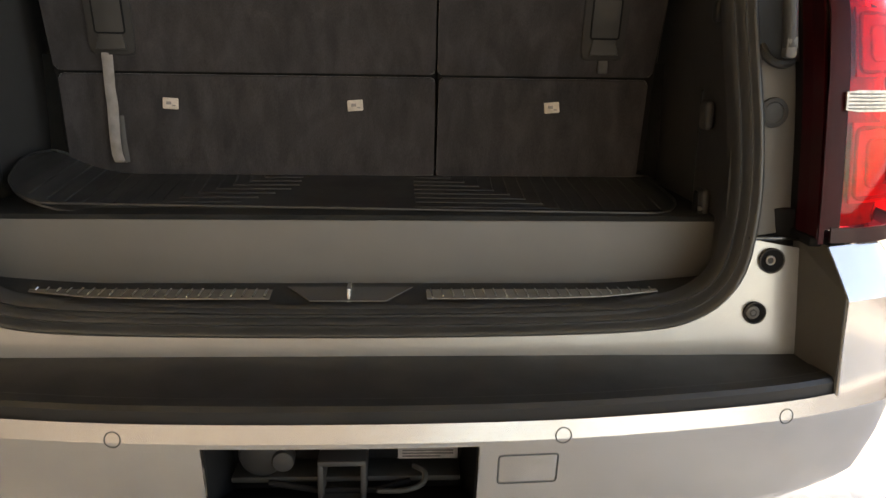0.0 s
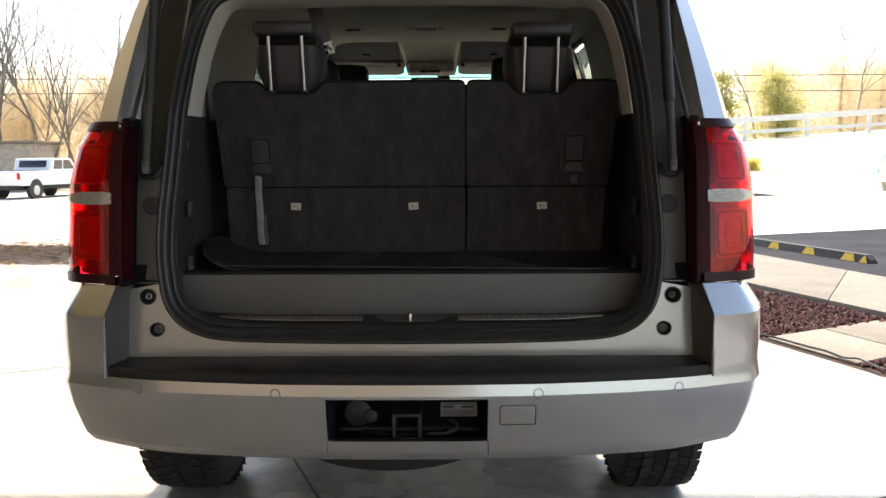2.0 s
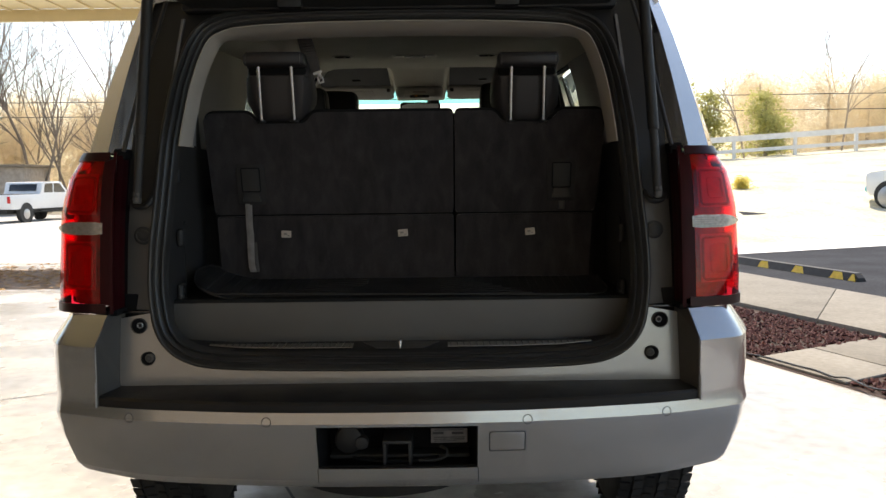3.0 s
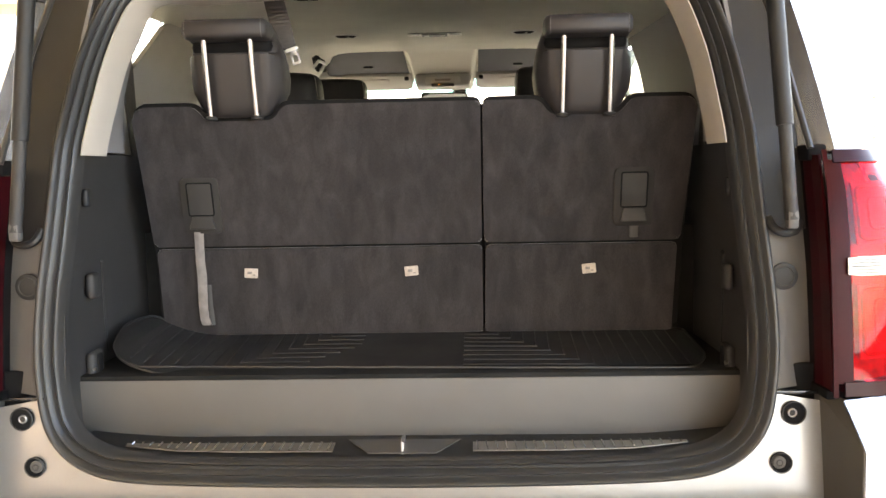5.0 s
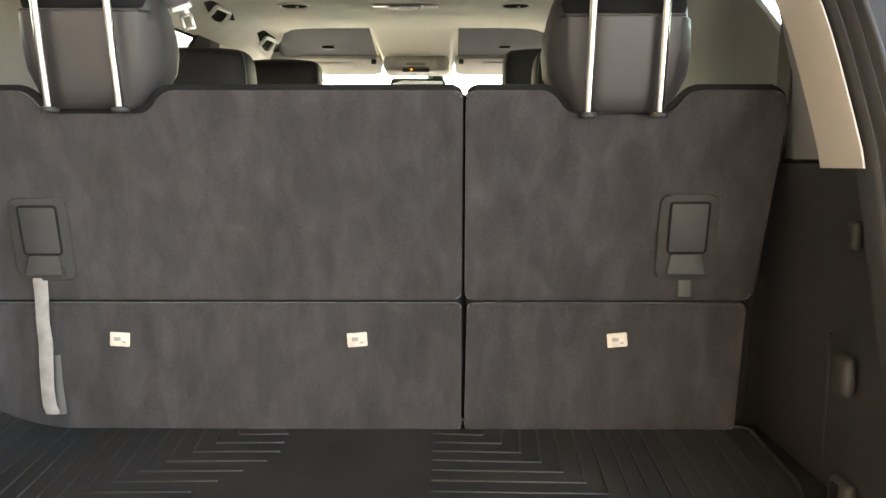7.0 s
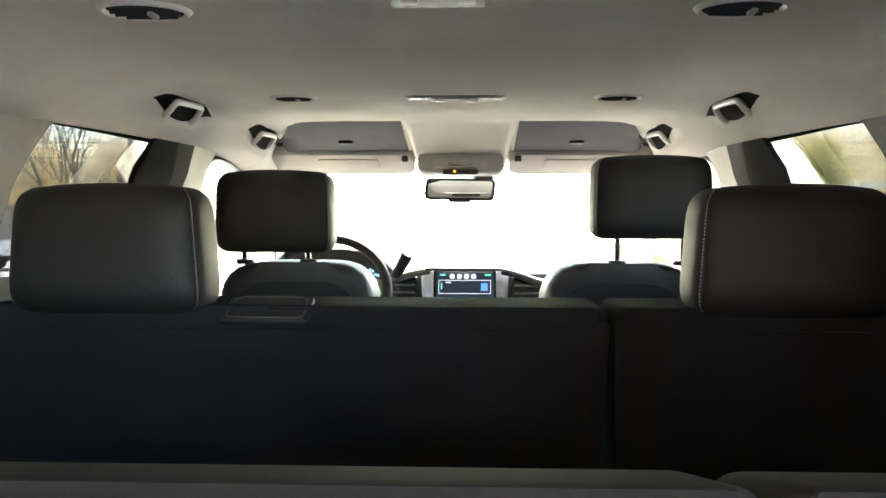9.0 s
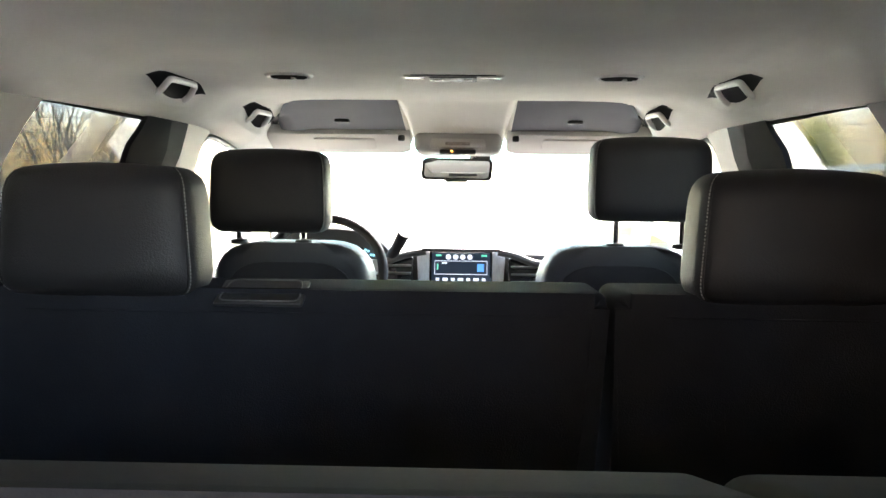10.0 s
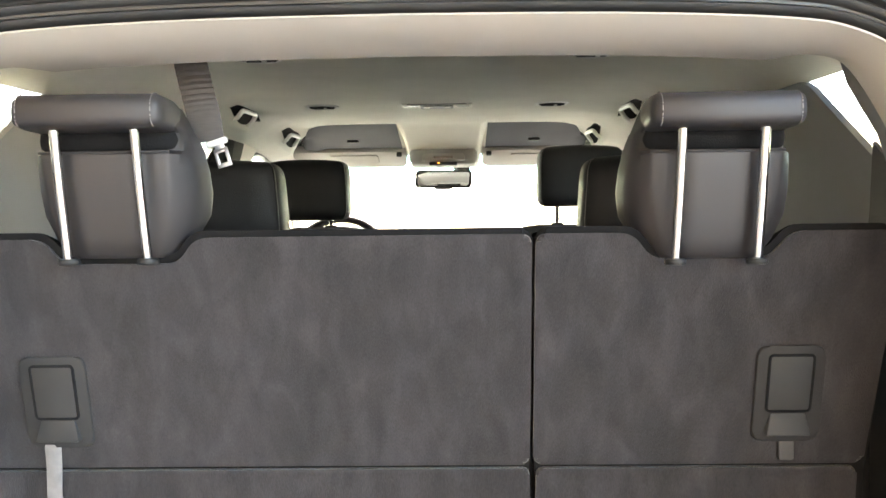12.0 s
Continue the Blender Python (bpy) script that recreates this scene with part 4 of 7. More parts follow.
for side in (-1, 1):
    beige_band(side)
    # dark side trim of the load bay
    sx = lambda y, z: side * lerp(y, [0.20, 0.30, 0.45, 0.75, 1.2], [0.622, 0.638, 0.647, 0.654, 0.654])
    v, f = [], []
    ys, zs = [0.23, 0.30, 0.38, 0.46, 0.55, 0.66, 0.80], [0.80, 0.86, 0.93, 1.0, 1.1, 1.2, 1.3, 1.37]
    for z in zs:
        for y in ys:
            yy = y if y > 0.24 else rear_y(z) + 0.015
            yy = max(yy, rear_y(z) + 0.015 + (y - 0.23) * 0.8)
            v.append((sx(yy, z) - side * 0.012 * (z > 1.36), yy, z))
    n = len(ys)
    for r in range(len(zs) - 1):
        f += [(r * n + k, r * n + k + 1, r * n + n + k + 1, r * n + n + k) for k in range(n - 1)]
    bay = own(raw("load_bay_trim", v, f, BAY_PLASTIC, None, "black plastic side trim of the load bay", thick=0.004))
    own(part("panel_edge", tube(smooth_path([(side * 0.637, 0.430, 1.150), (side * 0.642, 0.437, 1.135), (side * 0.643, 0.440, 1.05), (side * 0.644, 0.447, 0.955)], 4), 0.0035, 8), PLASTIC), bay)
    own(part("cup_hook", box(side * 0.625, 0.350, 0.948, 0.018, 0.050, 0.062, 0.0085, 3), BAY_PLASTIC), bay)
    own(part("hook_slot", box(side * 0.616, 0.350, 0.950, 0.006, 0.020, 0.046, 0.003, 2), FRAME_BLACK), bay)
    own(part("cup_hook", box(side * 0.626, 0.362, 1.108, 0.018, 0.040, 0.052, 0.0088, 3), BAY_PLASTIC), bay)
    own(part("upper_hook", box(side * 0.622, 0.345, 1.283, 0.014, 0.022, 0.036, 0.006, 3), PLASTIC), bay)
    own(part("hook_screw", disc((side * 0.617, 0.330, 0.945), 0.004, 0.006, axis=0, n=10), SATIN), bay)
    # upper quarter trim and side wall of the cabin, with openings for the windows
    cx = lambda z: lerp(z, [0.9, 1.30, 1.40, 1.60, 1.72, 1.76, 1.80], [0.70, 0.70, 0.705, 0.695, 0.672, 0.664, 0.655])
    def lining(name, poly, material, label="", th=0.012):
        return own(raw(name, [(side * cx(z), y, z) for y, z in poly], [tuple(range(len(poly)))], material, None, label, thick=th))
    lining("quarter_sill_trim", [(0.36, 1.37), (0.36, 1.40), (0.76, 1.40), (0.80, 1.37)], PLASTIC)
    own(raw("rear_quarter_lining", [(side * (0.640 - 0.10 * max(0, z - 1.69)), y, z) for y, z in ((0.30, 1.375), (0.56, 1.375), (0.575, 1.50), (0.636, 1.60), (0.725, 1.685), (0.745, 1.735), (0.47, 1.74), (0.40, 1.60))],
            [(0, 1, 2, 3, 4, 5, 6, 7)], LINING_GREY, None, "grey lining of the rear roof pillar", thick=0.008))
    # the right lining's shade is put into its colour: grey instead of tan
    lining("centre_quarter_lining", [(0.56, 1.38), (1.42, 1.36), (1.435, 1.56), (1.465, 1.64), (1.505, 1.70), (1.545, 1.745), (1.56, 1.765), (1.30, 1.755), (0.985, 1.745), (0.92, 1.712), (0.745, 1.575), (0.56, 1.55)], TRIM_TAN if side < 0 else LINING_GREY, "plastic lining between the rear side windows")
    own(raw("pillar_edge", [(side * (cx(z) - 0.014), y, z) for y, z in ((0.735, 1.37), (0.70, 1.50), (0.690, 1.565), (0.735, 1.60), (0.755, 1.50), (0.79, 1.37))], [(0, 1, 2, 3, 4, 5)], BELT, None, "dark edge of the lining behind the quarter window", thick=0.006))
    lining("quarter_base", [(0.62, 0.90), (0.62, 1.40), (1.45, 1.38), (1.42, 0.90)], PLASTIC)
    lining("rear_door_lining", [(1.42, 0.70), (1.43, 1.50), (2.17, 1.46), (2.17, 0.70)], PLASTIC, "black rear door lining")
    # black seal along the door head, then frame, flank with shade painted in, pillar
    rail = [(y, head_z(y)) for y in (1.54, 1.62, 1.75, 1.88, 2.0, 2.12)]
    v = [(side * x, y, z + dz) for y, z in rail for x, dz in ((0.664, 0.003), (0.663, -0.001 - 0.006 * step(y, 1.55, 1.95)), (0.70, 0.006), (0.765, 0.04))]
    f = [(r * 4 + k, r * 4 + k + 1, r * 4 + 5 + k, r * 4 + 4 + k) for r in range(5) for k in range(3)]
    own(raw("window_head", v, f, FRAME_BLACK, None, "black seal along the rear door window", thick=0.003))
    lining("door_frame", [(1.87, 1.34), (1.885, 1.60), (1.92, 1.70), (1.965, 1.74), (1.99, 1.775), (2.12, 1.778), (2.125, 1.70), (2.07, 1.60), (2.03, 1.34)], FRAME_BLACK, "black rear door window frame")
    lining("pillar_flank", [(2.03, 1.34), (2.07, 1.60), (2.125, 1.70), (2.12, 1.785), (2.235, 1.785), (2.22, 1.70), (2.16, 1.60), (2.13, 1.34)], BEZEL_SOFT, "rear flank of the centre pillar, its shade put into the colour")
    lining("centre_pillar", [(2.13, 0.70), (2.13, 1.34), (2.16, 1.60), (2.22, 1.70), (2.235, 1.785), (2.43, 1.785), (2.36, 1.73), (2.31, 1.62), (2.30, 0.70)], TRIM_BEIGE, "beige centre pillar trim")
    lining("front_door_lining", [(2.30, 0.70), (2.31, 1.33), (3.50, 1.30), (3.50, 0.70)], PLASTIC, "black front door lining")
    lining("windscreen_pillar_trim", [(3.42, 1.30), (2.98, 1.735), (2.98, 1.80), (3.10, 1.81), (3.56, 1.30)], TRIM_BEIGE)
    own(part("door_seal", tube(smooth_path([(side * 0.698, 2.315, 1.33), (side * 0.690, 2.32, 1.60), (side * 0.672, 2.37, 1.722), (side * 0.662, 2.45, 1.757), (side * 0.660, 2.68, 1.734), (side * 0.662, 2.95, 1.70)], 4), 0.009, 8), RUBBER))

# sill plate with ribbed scuff plates and striker
verts, faces = [], []
xs = list(np.linspace(-0.615, 0.615, 41))
for x in xs:
    k = max(0, (abs(x) - 0.40) / 0.2) ** 2
    for y, z in ((0.186, 0.792), (0.192, 0.806), (0.20, 0.812), (0.285, 0.8155), (0.30, 0.816)):
        verts.append((x, y + 0.012 * k, z + 0.011 * k))
faces = [(r * 5 + k, r * 5 + k + 1, r * 5 + 6 + k, r * 5 + 5 + k) for r in range(len(xs) - 1) for k in range(4)]
sill = own(raw("sill_trim", verts, faces, PLASTIC, None, "black plastic sill trim of the load bay", thick=0.006))
for side in (-1, 1):
    v = [(side * x, y, z) for x, y, z in ((0.128, 0.203, 0.8165), (0.30, 0.203, 0.8168), (0.42, 0.209, 0.818), (0.518, 0.226, 0.8225), (0.518, 0.235, 0.8235), (0.42, 0.240, 0.821), (0.30, 0.2415, 0.8205), (0.128, 0.2415, 0.820))]
    plate = own(raw("scuff_plate", v, [(0, 1, 6, 7), (1, 2, 5, 6), (2, 3, 4, 5)], STEEL, None, "ribbed brushed metal scuff plate", thick=-0.002))
    for k in range(22):
        x = 0.137 + k * 0.0176
        a, b = lerp(x, [0.128, 0.30, 0.42, 0.518], [0.206, 0.206, 0.212, 0.229]), lerp(x, [0.128, 0.30, 0.42, 0.518], [0.238, 0.238, 0.237, 0.233])
        zz = lerp(x, [0.128, 0.30, 0.42, 0.518], [0.8205, 0.8208, 0.8225, 0.826])
        own(part("rib", tube([(side * x, a, zz), (side * (x - 0.002), b, zz + 0.003)], 0.0016, 5), CHROME), plate)
v = [(-0.062, 0.198, 0.8145), (0.062, 0.198, 0.8145), (0.105, 0.262, 0.819), (-0.105, 0.262, 0.819)]
own(raw("latch_bezel", v, [(0, 1, 2, 3)], BEZEL_SILL, None, "grey latch bezel", thick=-0.002))
own(part("striker", tube([(0.0, 0.205, 0.812), (0.0, 0.205, 0.832), (0.001, 0.235, 0.834), (0.001, 0.236, 0.814)], 0.0035, 8), CHROME, None, "chrome striker loop"))

# load floor and folded cover panel
poly = [(-0.637, 0.9275), (0.637, 0.9275), (0.636, 0.832), (0.612, 0.812), (-0.612, 0.812), (-0.636, 0.832)]
cover = own(part("cargo_cover_panel", prism(round_poly(poly, [0.006, 0.006, 0.02, 0.03, 0.03, 0.02]), lambda u, w, d: (u, 0.292 + d + 0.012 * (abs(u) / 0.62) ** 4 - (w - 0.83) * 0.06, w), 0.05, 0.0025), COVER_GREY, None, "grey vinyl front of the raised load floor", sharp=50))
own(part("load_floor", box(0, 0.5195, 0.922, 1.29, 0.435, 0.030, 0.004), CARPET_DARK, None, "black carpeted load floor"))
own(part("seat_closing_panel", box(0, 0.70, 1.04, 1.30, 0.02, 0.30, 0.004), CARPET_DARK))
own(part("under_floor", box(0, 1.0, 0.70, 1.30, 1.4, 0.10, 0.01), UNDER))
own(part("cabin_floor", box(0, 2.6, 0.62, 1.42, 2.2, 0.06, 0.01), CARPET_DARK, None, "black carpeted cabin floor"))

# ---- rubber cargo mat with a raised lip and chevron ribs ----
mat_ob = empty("cargo_mat", (0, 0.5, 0.931), "black rubber cargo mat with raised chevron ribs, curling at its corner", "mat")
edge = round_poly([(-0.585, 0.325), (0.56, 0.325), (0.60, 0.40), (0.60, 0.605), (-0.60, 0.605), (-0.62, 0.48)], [0.06, 0.08, 0.05, 0.02, 0.03, 0.06], 5)
bm = prism(edge, lambda u, w, d: (u, w, 0.9345 - d), 0.004, 0.001)
for x in np.arange(-0.60, -0.42, 0.02):
    bmesh.ops.bisect_plane(bm, geom=bm.verts[:] + bm.edges[:] + bm.faces[:], plane_co=(x, 0, 0), plane_no=(1, 0, 0))
for vert in bm.verts:
    vert.co.z += 0.052 * max(0, (-vert.co.x - 0.44) / 0.17) ** 2 + 0.085 * (vert.co.y - 0.325)
own(part("mat_sheet", bm, MAT_RUBBER), mat_ob)
own(part("mat_lip", tube([(u, w, 0.9375 + 0.052 * max(0, (-u - 0.44) / 0.17) ** 2 + 0.085 * (w - 0.325)) for u, w in edge], 0.0024, 6, True), MAT_RUBBER), mat_ob)
def rib_field(name, lines):
    """Low flat-topped ribs along polylines on the mat."""
    bm = bmesh.new()
    for line in lines:
        for (xa, ya), (xb, yb) in zip(line, line[1:]):
            d = Vector((xb - xa, yb - ya))
            box((xa + xb) / 2, (ya + yb) / 2, 0.9355, d.length + 0.002, 0.0034, 0.0026, 0.0009, 1, rot=(0, 0, math.degrees(math.atan2(d.y, d.x))), bm=bm)
    for vert in bm.verts:
        vert.co.z += 0.052 * max(0, (-vert.co.x - 0.44) / 0.17) ** 2 + 0.085 * (vert.co.y - 0.325)
    own(part(name, bm, MAT_RIB), mat_ob)


# nested L-shaped ribs, mirrored about the middle
for side, name in ((-1, "left_rib_field"), (1, "right_rib_field")):
    lines = []
    for k in range(15):
        x, y = 0.185 + 0.0265 * k, 0.578 - 0.031 * k
        inner = 0.112 if side > 0 else max(0.112, x - 0.14)
        if y > 0.352:
            lines.append([(side * (x + 0.006), 0.598), (side * x, y), (side * inner, y + 0.010 * (0.6 if side > 0 else 0.2))])
        else:
            lines.append([(side * (x + 0.004), 0.598), (side * x, 0.356 + 0.004 * (k % 2))])
    rib_field(name, lines)

# ---- third-row bench ----
def back_y(z):
    return lerp(z, [0.95, 1.155, 1.16, 1.30, 1.45, 1.50], [0.604, 0.602, 0.598, 0.566, 0.530, 0.518])


def seat_skin(poly, r, name, material, parent, depth, dy=0.0, label="", bev=0.010):
    """A padded panel that follows the lean of the back."""
    # cut into bands, so that the panel can bend with the lean
    bm = prism(round_poly(poly, r, 8), lambda u, w, d: (u, w, d), depth, bev, 3)
    for z in (1.0, 1.06, 1.12, 1.155, 1.16, 1.23, 1.30, 1.38, 1.43):
        bmesh.ops.bisect_plane(bm, geom=bm.verts[:] + bm.edges[:] + bm.faces[:], plane_co=(0, z, 0), plane_no=(0, 1, 0))
    for v in bm.verts:
        fall = 0.022 * step(v.co.z, 0.02, 0.09) * step(v.co.y, 1.38, 1.43)
        v.co = (v.co.x, back_y(v.co.y) + dy + v.co.z, v.co.y - fall)
    return own(part(name, bm, material, None, label, 40), parent)


def step_in(s):
    """Grows from the rear face (0) to the front half (1) of a cushion."""
    return step(s, -0.62, 0.25)


def third_headrest(cx):
    ob = empty("headrest", (cx, 0.53, 1.44), "dark grey leather headrest on two chrome posts", "headrest", "third-row headrests")
    ob_parts = []
    rings = []
    for z, hw, y0, y1 in ((1.446, 0.056, 0.526, 0.585), (1.453, 0.066, 0.516, 0.602), (1.47, 0.074, 0.508, 0.614), (1.50, 0.083, 0.500, 0.622), (1.53, 0.088, 0.493, 0.625), (1.560, 0.090, 0.486, 0.622),
                          (1.574, 0.091, 0.485, 0.618), (1.580, 0.091, 0.506, 0.616), (1.601, 0.091, 0.502, 0.602), (1.606, 0.091, 0.472, 0.600), (1.622, 0.088, 0.465, 0.592), (1.634, 0.082, 0.463, 0.575), (1.640, 0.060, 0.475, 0.55)):
        ring = []
        for q in np.linspace(0, 2 * math.pi, 97)[:-1]:
            c, s = math.cos(q), math.sin(q)
            wide = lerp(z, [1.446, 1.475, 1.50, 1.53, 1.56, 1.59, 1.61, 1.634, 1.641], [0.068, 0.090, 0.104, 0.107, 0.104, 0.097, 0.090, 0.082, 0.062])
            px = math.copysign(abs(c) ** 0.5, c) * (hw + (wide - hw) * step_in(s))
            py = (y0 + y1) / 2 + math.copysign(abs(s) ** 0.55, s) * (y1 - y0) / 2
            if s < 0 and 1.448 < z < 1.576:                       # padded panel between two grooves for the posts
                py += 0.004 * (1 - step(abs(px), 0.066, 0.080)) - 0.003 * (1 - step(abs(px), 0.028, 0.044)) + 0.004 * math.exp(-((abs(px) - 0.052) / 0.008) ** 2)
            ring.append((cx + px, py, z))
        rings.append(ring)
    own(part("cushion", loft(rings), LEATHER_GREY, sharp=60), ob)
    # the roll that folds over the top: flat-bottomed, with squared ends
    rings = []
    for x, s in ((-0.0890, 0.42), (-0.0880, 0.66), (-0.0850, 0.86), (-0.0785, 1.0), (0.0, 1.03), (0.0785, 1.0), (0.0850, 0.86), (0.0880, 0.66), (0.0890, 0.42)):
        ring = []
        for q in np.linspace(0, 2 * math.pi, 33)[:-1]:
            c, sn = math.cos(q), math.sin(q)
            ring.append((cx + x, 0.474 + 0.033 * s * math.copysign(abs(c) ** 0.6, c) * (1 if c < 0 else 1.9), 1.6205 + 0.0205 * s * math.copysign(abs(sn) ** (0.8 if sn > 0 else 0.5), sn)))
        rings.append(ring)
    roll = own(part("top_roll", loft(rings), LEATHER_GREY, sharp=60), ob)
    for side in (-1, 1):
        for q in np.linspace(-1.0, 1.4, 15):
            own(part("stitch", tube([(cx + side * 0.0785, 0.474 - 0.0334 * abs(math.cos(a)) ** 0.6, 1.6205 + 0.0209 * math.copysign(abs(math.sin(a)) ** (0.8 if a > 0 else 0.5), a)) for a in (q - 0.05, q + 0.05)], 0.0007, 4), STITCH_DULL), roll)
        post = own(part("post", tube([(cx + side * 0.049, 0.503, 1.443), (cx + side * 0.0485, 0.486, 1.52), (cx + side * 0.048, 0.470, 1.604)], 0.0060, 12), CHROME, None, "chrome post"), ob)
        own(part("collar", disc((cx + side * 0.049, 0.505, 1.443), 0.013, 0.008, axis=2, n=18, bevel=0.003), PLASTIC), post)
    # dark strip that paints in the shade of the groove under the roll
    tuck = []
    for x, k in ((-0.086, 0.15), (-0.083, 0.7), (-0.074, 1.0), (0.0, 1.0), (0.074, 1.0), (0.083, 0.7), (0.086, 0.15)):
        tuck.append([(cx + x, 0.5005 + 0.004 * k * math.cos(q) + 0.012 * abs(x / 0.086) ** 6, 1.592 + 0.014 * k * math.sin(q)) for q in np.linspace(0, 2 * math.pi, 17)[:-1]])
    own(part("tuck", loft(tuck), TUCK_SHADE, None, "dark strip painting in the shade below the roll", 60), ob)
    own(part("tuck_seam", tube(smooth_path([(cx + x, 0.4862 + 0.012 * abs(x / 0.08) ** 4, 1.5745 + 0.002 * abs(x / 0.08) ** 2) for x in (-0.080, -0.06, -0.03, 0, 0.03, 0.06, 0.080)], 4), 0.0022, 6), LEATHER_GREY), ob)
    return ob


def pull_bezel(parent, x, z0, z1, w, long_strap):
    """Seat release: a soft raised frame, a flat pull panel outlined by a bead, and a flared lip under it."""
    zc, h = (z0 + z1) / 2, z1 - z0
    def on_back(off):
        return lambda u, v, d: (x + u, back_y(zc + v) - off + d, zc + v)
    frame_poly = round_poly([(-w / 2 - 0.015, -h / 2 - 0.010), (w / 2 + 0.015, -h / 2 - 0.010), (w / 2 + 0.015, h / 2 + 0.012), (-w / 2 - 0.015, h / 2 + 0.012)], 0.014, 5)
    bez = own(part("pull_bezel", prism(frame_poly, on_back(0.006), 0.012, 0.004, 3), BEZEL_SOFT, None, "charcoal frame of the seat release", 50), parent)
    panel = round_poly([(-w / 2, -h * 0.20), (w / 2, -h * 0.20), (w / 2, h / 2), (-w / 2, h / 2)], 0.005, 3)
    flap = own(part("release_flap", prism(panel, on_back(0.0075), 0.006, 0.001), BEZEL), bez)
    own(part("flap_bead", tube([(x + u, back_y(zc + v) - 0.0070, zc + v) for u, v in panel], 0.0019, 6, True), FRAME_BLACK), flap)
    lip = round_poly([(-w * 0.52, -h * 0.5), (w * 0.52, -h * 0.5), (w * 0.40, -h * 0.22), (-w * 0.40, -h * 0.22)], 0.003, 2)
    own(part("finger_lip", prism(lip, lambda u, v, d: (x + u, back_y(zc + v) - 0.008 - 0.35 * max(0.0, -h * 0.22 - v) + d, zc + v), 0.012, 0.002), BEZEL), bez)
    if long_strap:
        def web(pts, half):
            """Webbing along a line: a shallow rounded cross-section, slightly waved."""
            v = []
            for px, py, pz, tw in pts:
                for q in (-1, -0.6, -0.15, 0.15, 0.6, 1):
                    v.append((px + q * half, py + 0.0016 * q * q + tw * q, pz))
            return v, [(6 * k + j, 6 * k + j + 1, 6 * k + j + 7, 6 * k + j + 6) for k in range(len(pts) - 1) for j in range(5)]
        path = [(x - 0.013, back_y(1.185) - 0.007, 1.197, 0.001), (x - 0.0135, 0.589, 1.165, 0), (x - 0.0125, 0.5865, 1.130, -0.001), (x - 0.0105, 0.5885, 1.095, 0.0012),
                (x - 0.0100, 0.5855, 1.060, 0.0005), (x - 0.0095, 0.5845, 1.025, -0.001), (x - 0.0080, 0.5860, 0.999, 0), (x - 0.0055, 0.5905, 0.986, 0.001), (x - 0.003, 0.5950, 0.984, 0.001)]
        v, f = web(path, 0.0100)
        strap = own(raw("pull_strap", v, f, STRAP, None, "pale grey webbing pull strap", thick=0.0022), parent)
        v, f = web([(x + 0.0005, 0.5975, 1.075, 0), (x + 0.002, 0.5960, 1.030, 0.001), (x + 0.006, 0.5940, 0.992, 0.002), (x + 0.0065, 0.5935, 0.983, 0.002)], 0.0052)
        own(raw("strap_tail", v, f, STRAP_DARK, None, "folded tail of the strap", thick=0.0022), strap)
    else:
        own(part("pull_strap", box(x + 0.003, back_y(1.185) - 0.004, 1.184, 0.020, 0.008, 0.030, 0.003), STRAP_DARK, None, "short grey strap end"), parent)


def tag_label(parent, x):
    t = own(part("anchor_tag", box(x, 0.5985, 1.100, 0.031, 0.004, 0.022, 0.002, rot=(0, 3 if x < -0.1 else -5, 0)), WHITE_TAG, None, "small white printed anchor tag"), parent)
    bm = bmesh.new()
    for dx, dz, w, h in ((-0.003, 0.001, 0.010, 0.006), (0.007, -0.004, 0.006, 0.003)):
        box(x + dx, 0.5963, 1.10 + dz, w, 0.0005, h, 0, bm=bm)
    own(part("print_marks", bm, STRAP), t)


bench_l = empty("third_row_seat", (-0.2, 0.65, 0.93), "wide section of the third-row bench, charcoal carpeted back", "car seat", "third-row seats")
bench_r = empty("third_row_seat", (0.38, 0.65, 0.93), "narrow section of the third-row bench, charcoal carpeted back", "car seat", "third-row seats")
NOTCH_L, NOTCH_R = (-0.462, -0.438, -0.292, -0.268), (0.278, 0.302, 0.450, 0.474)
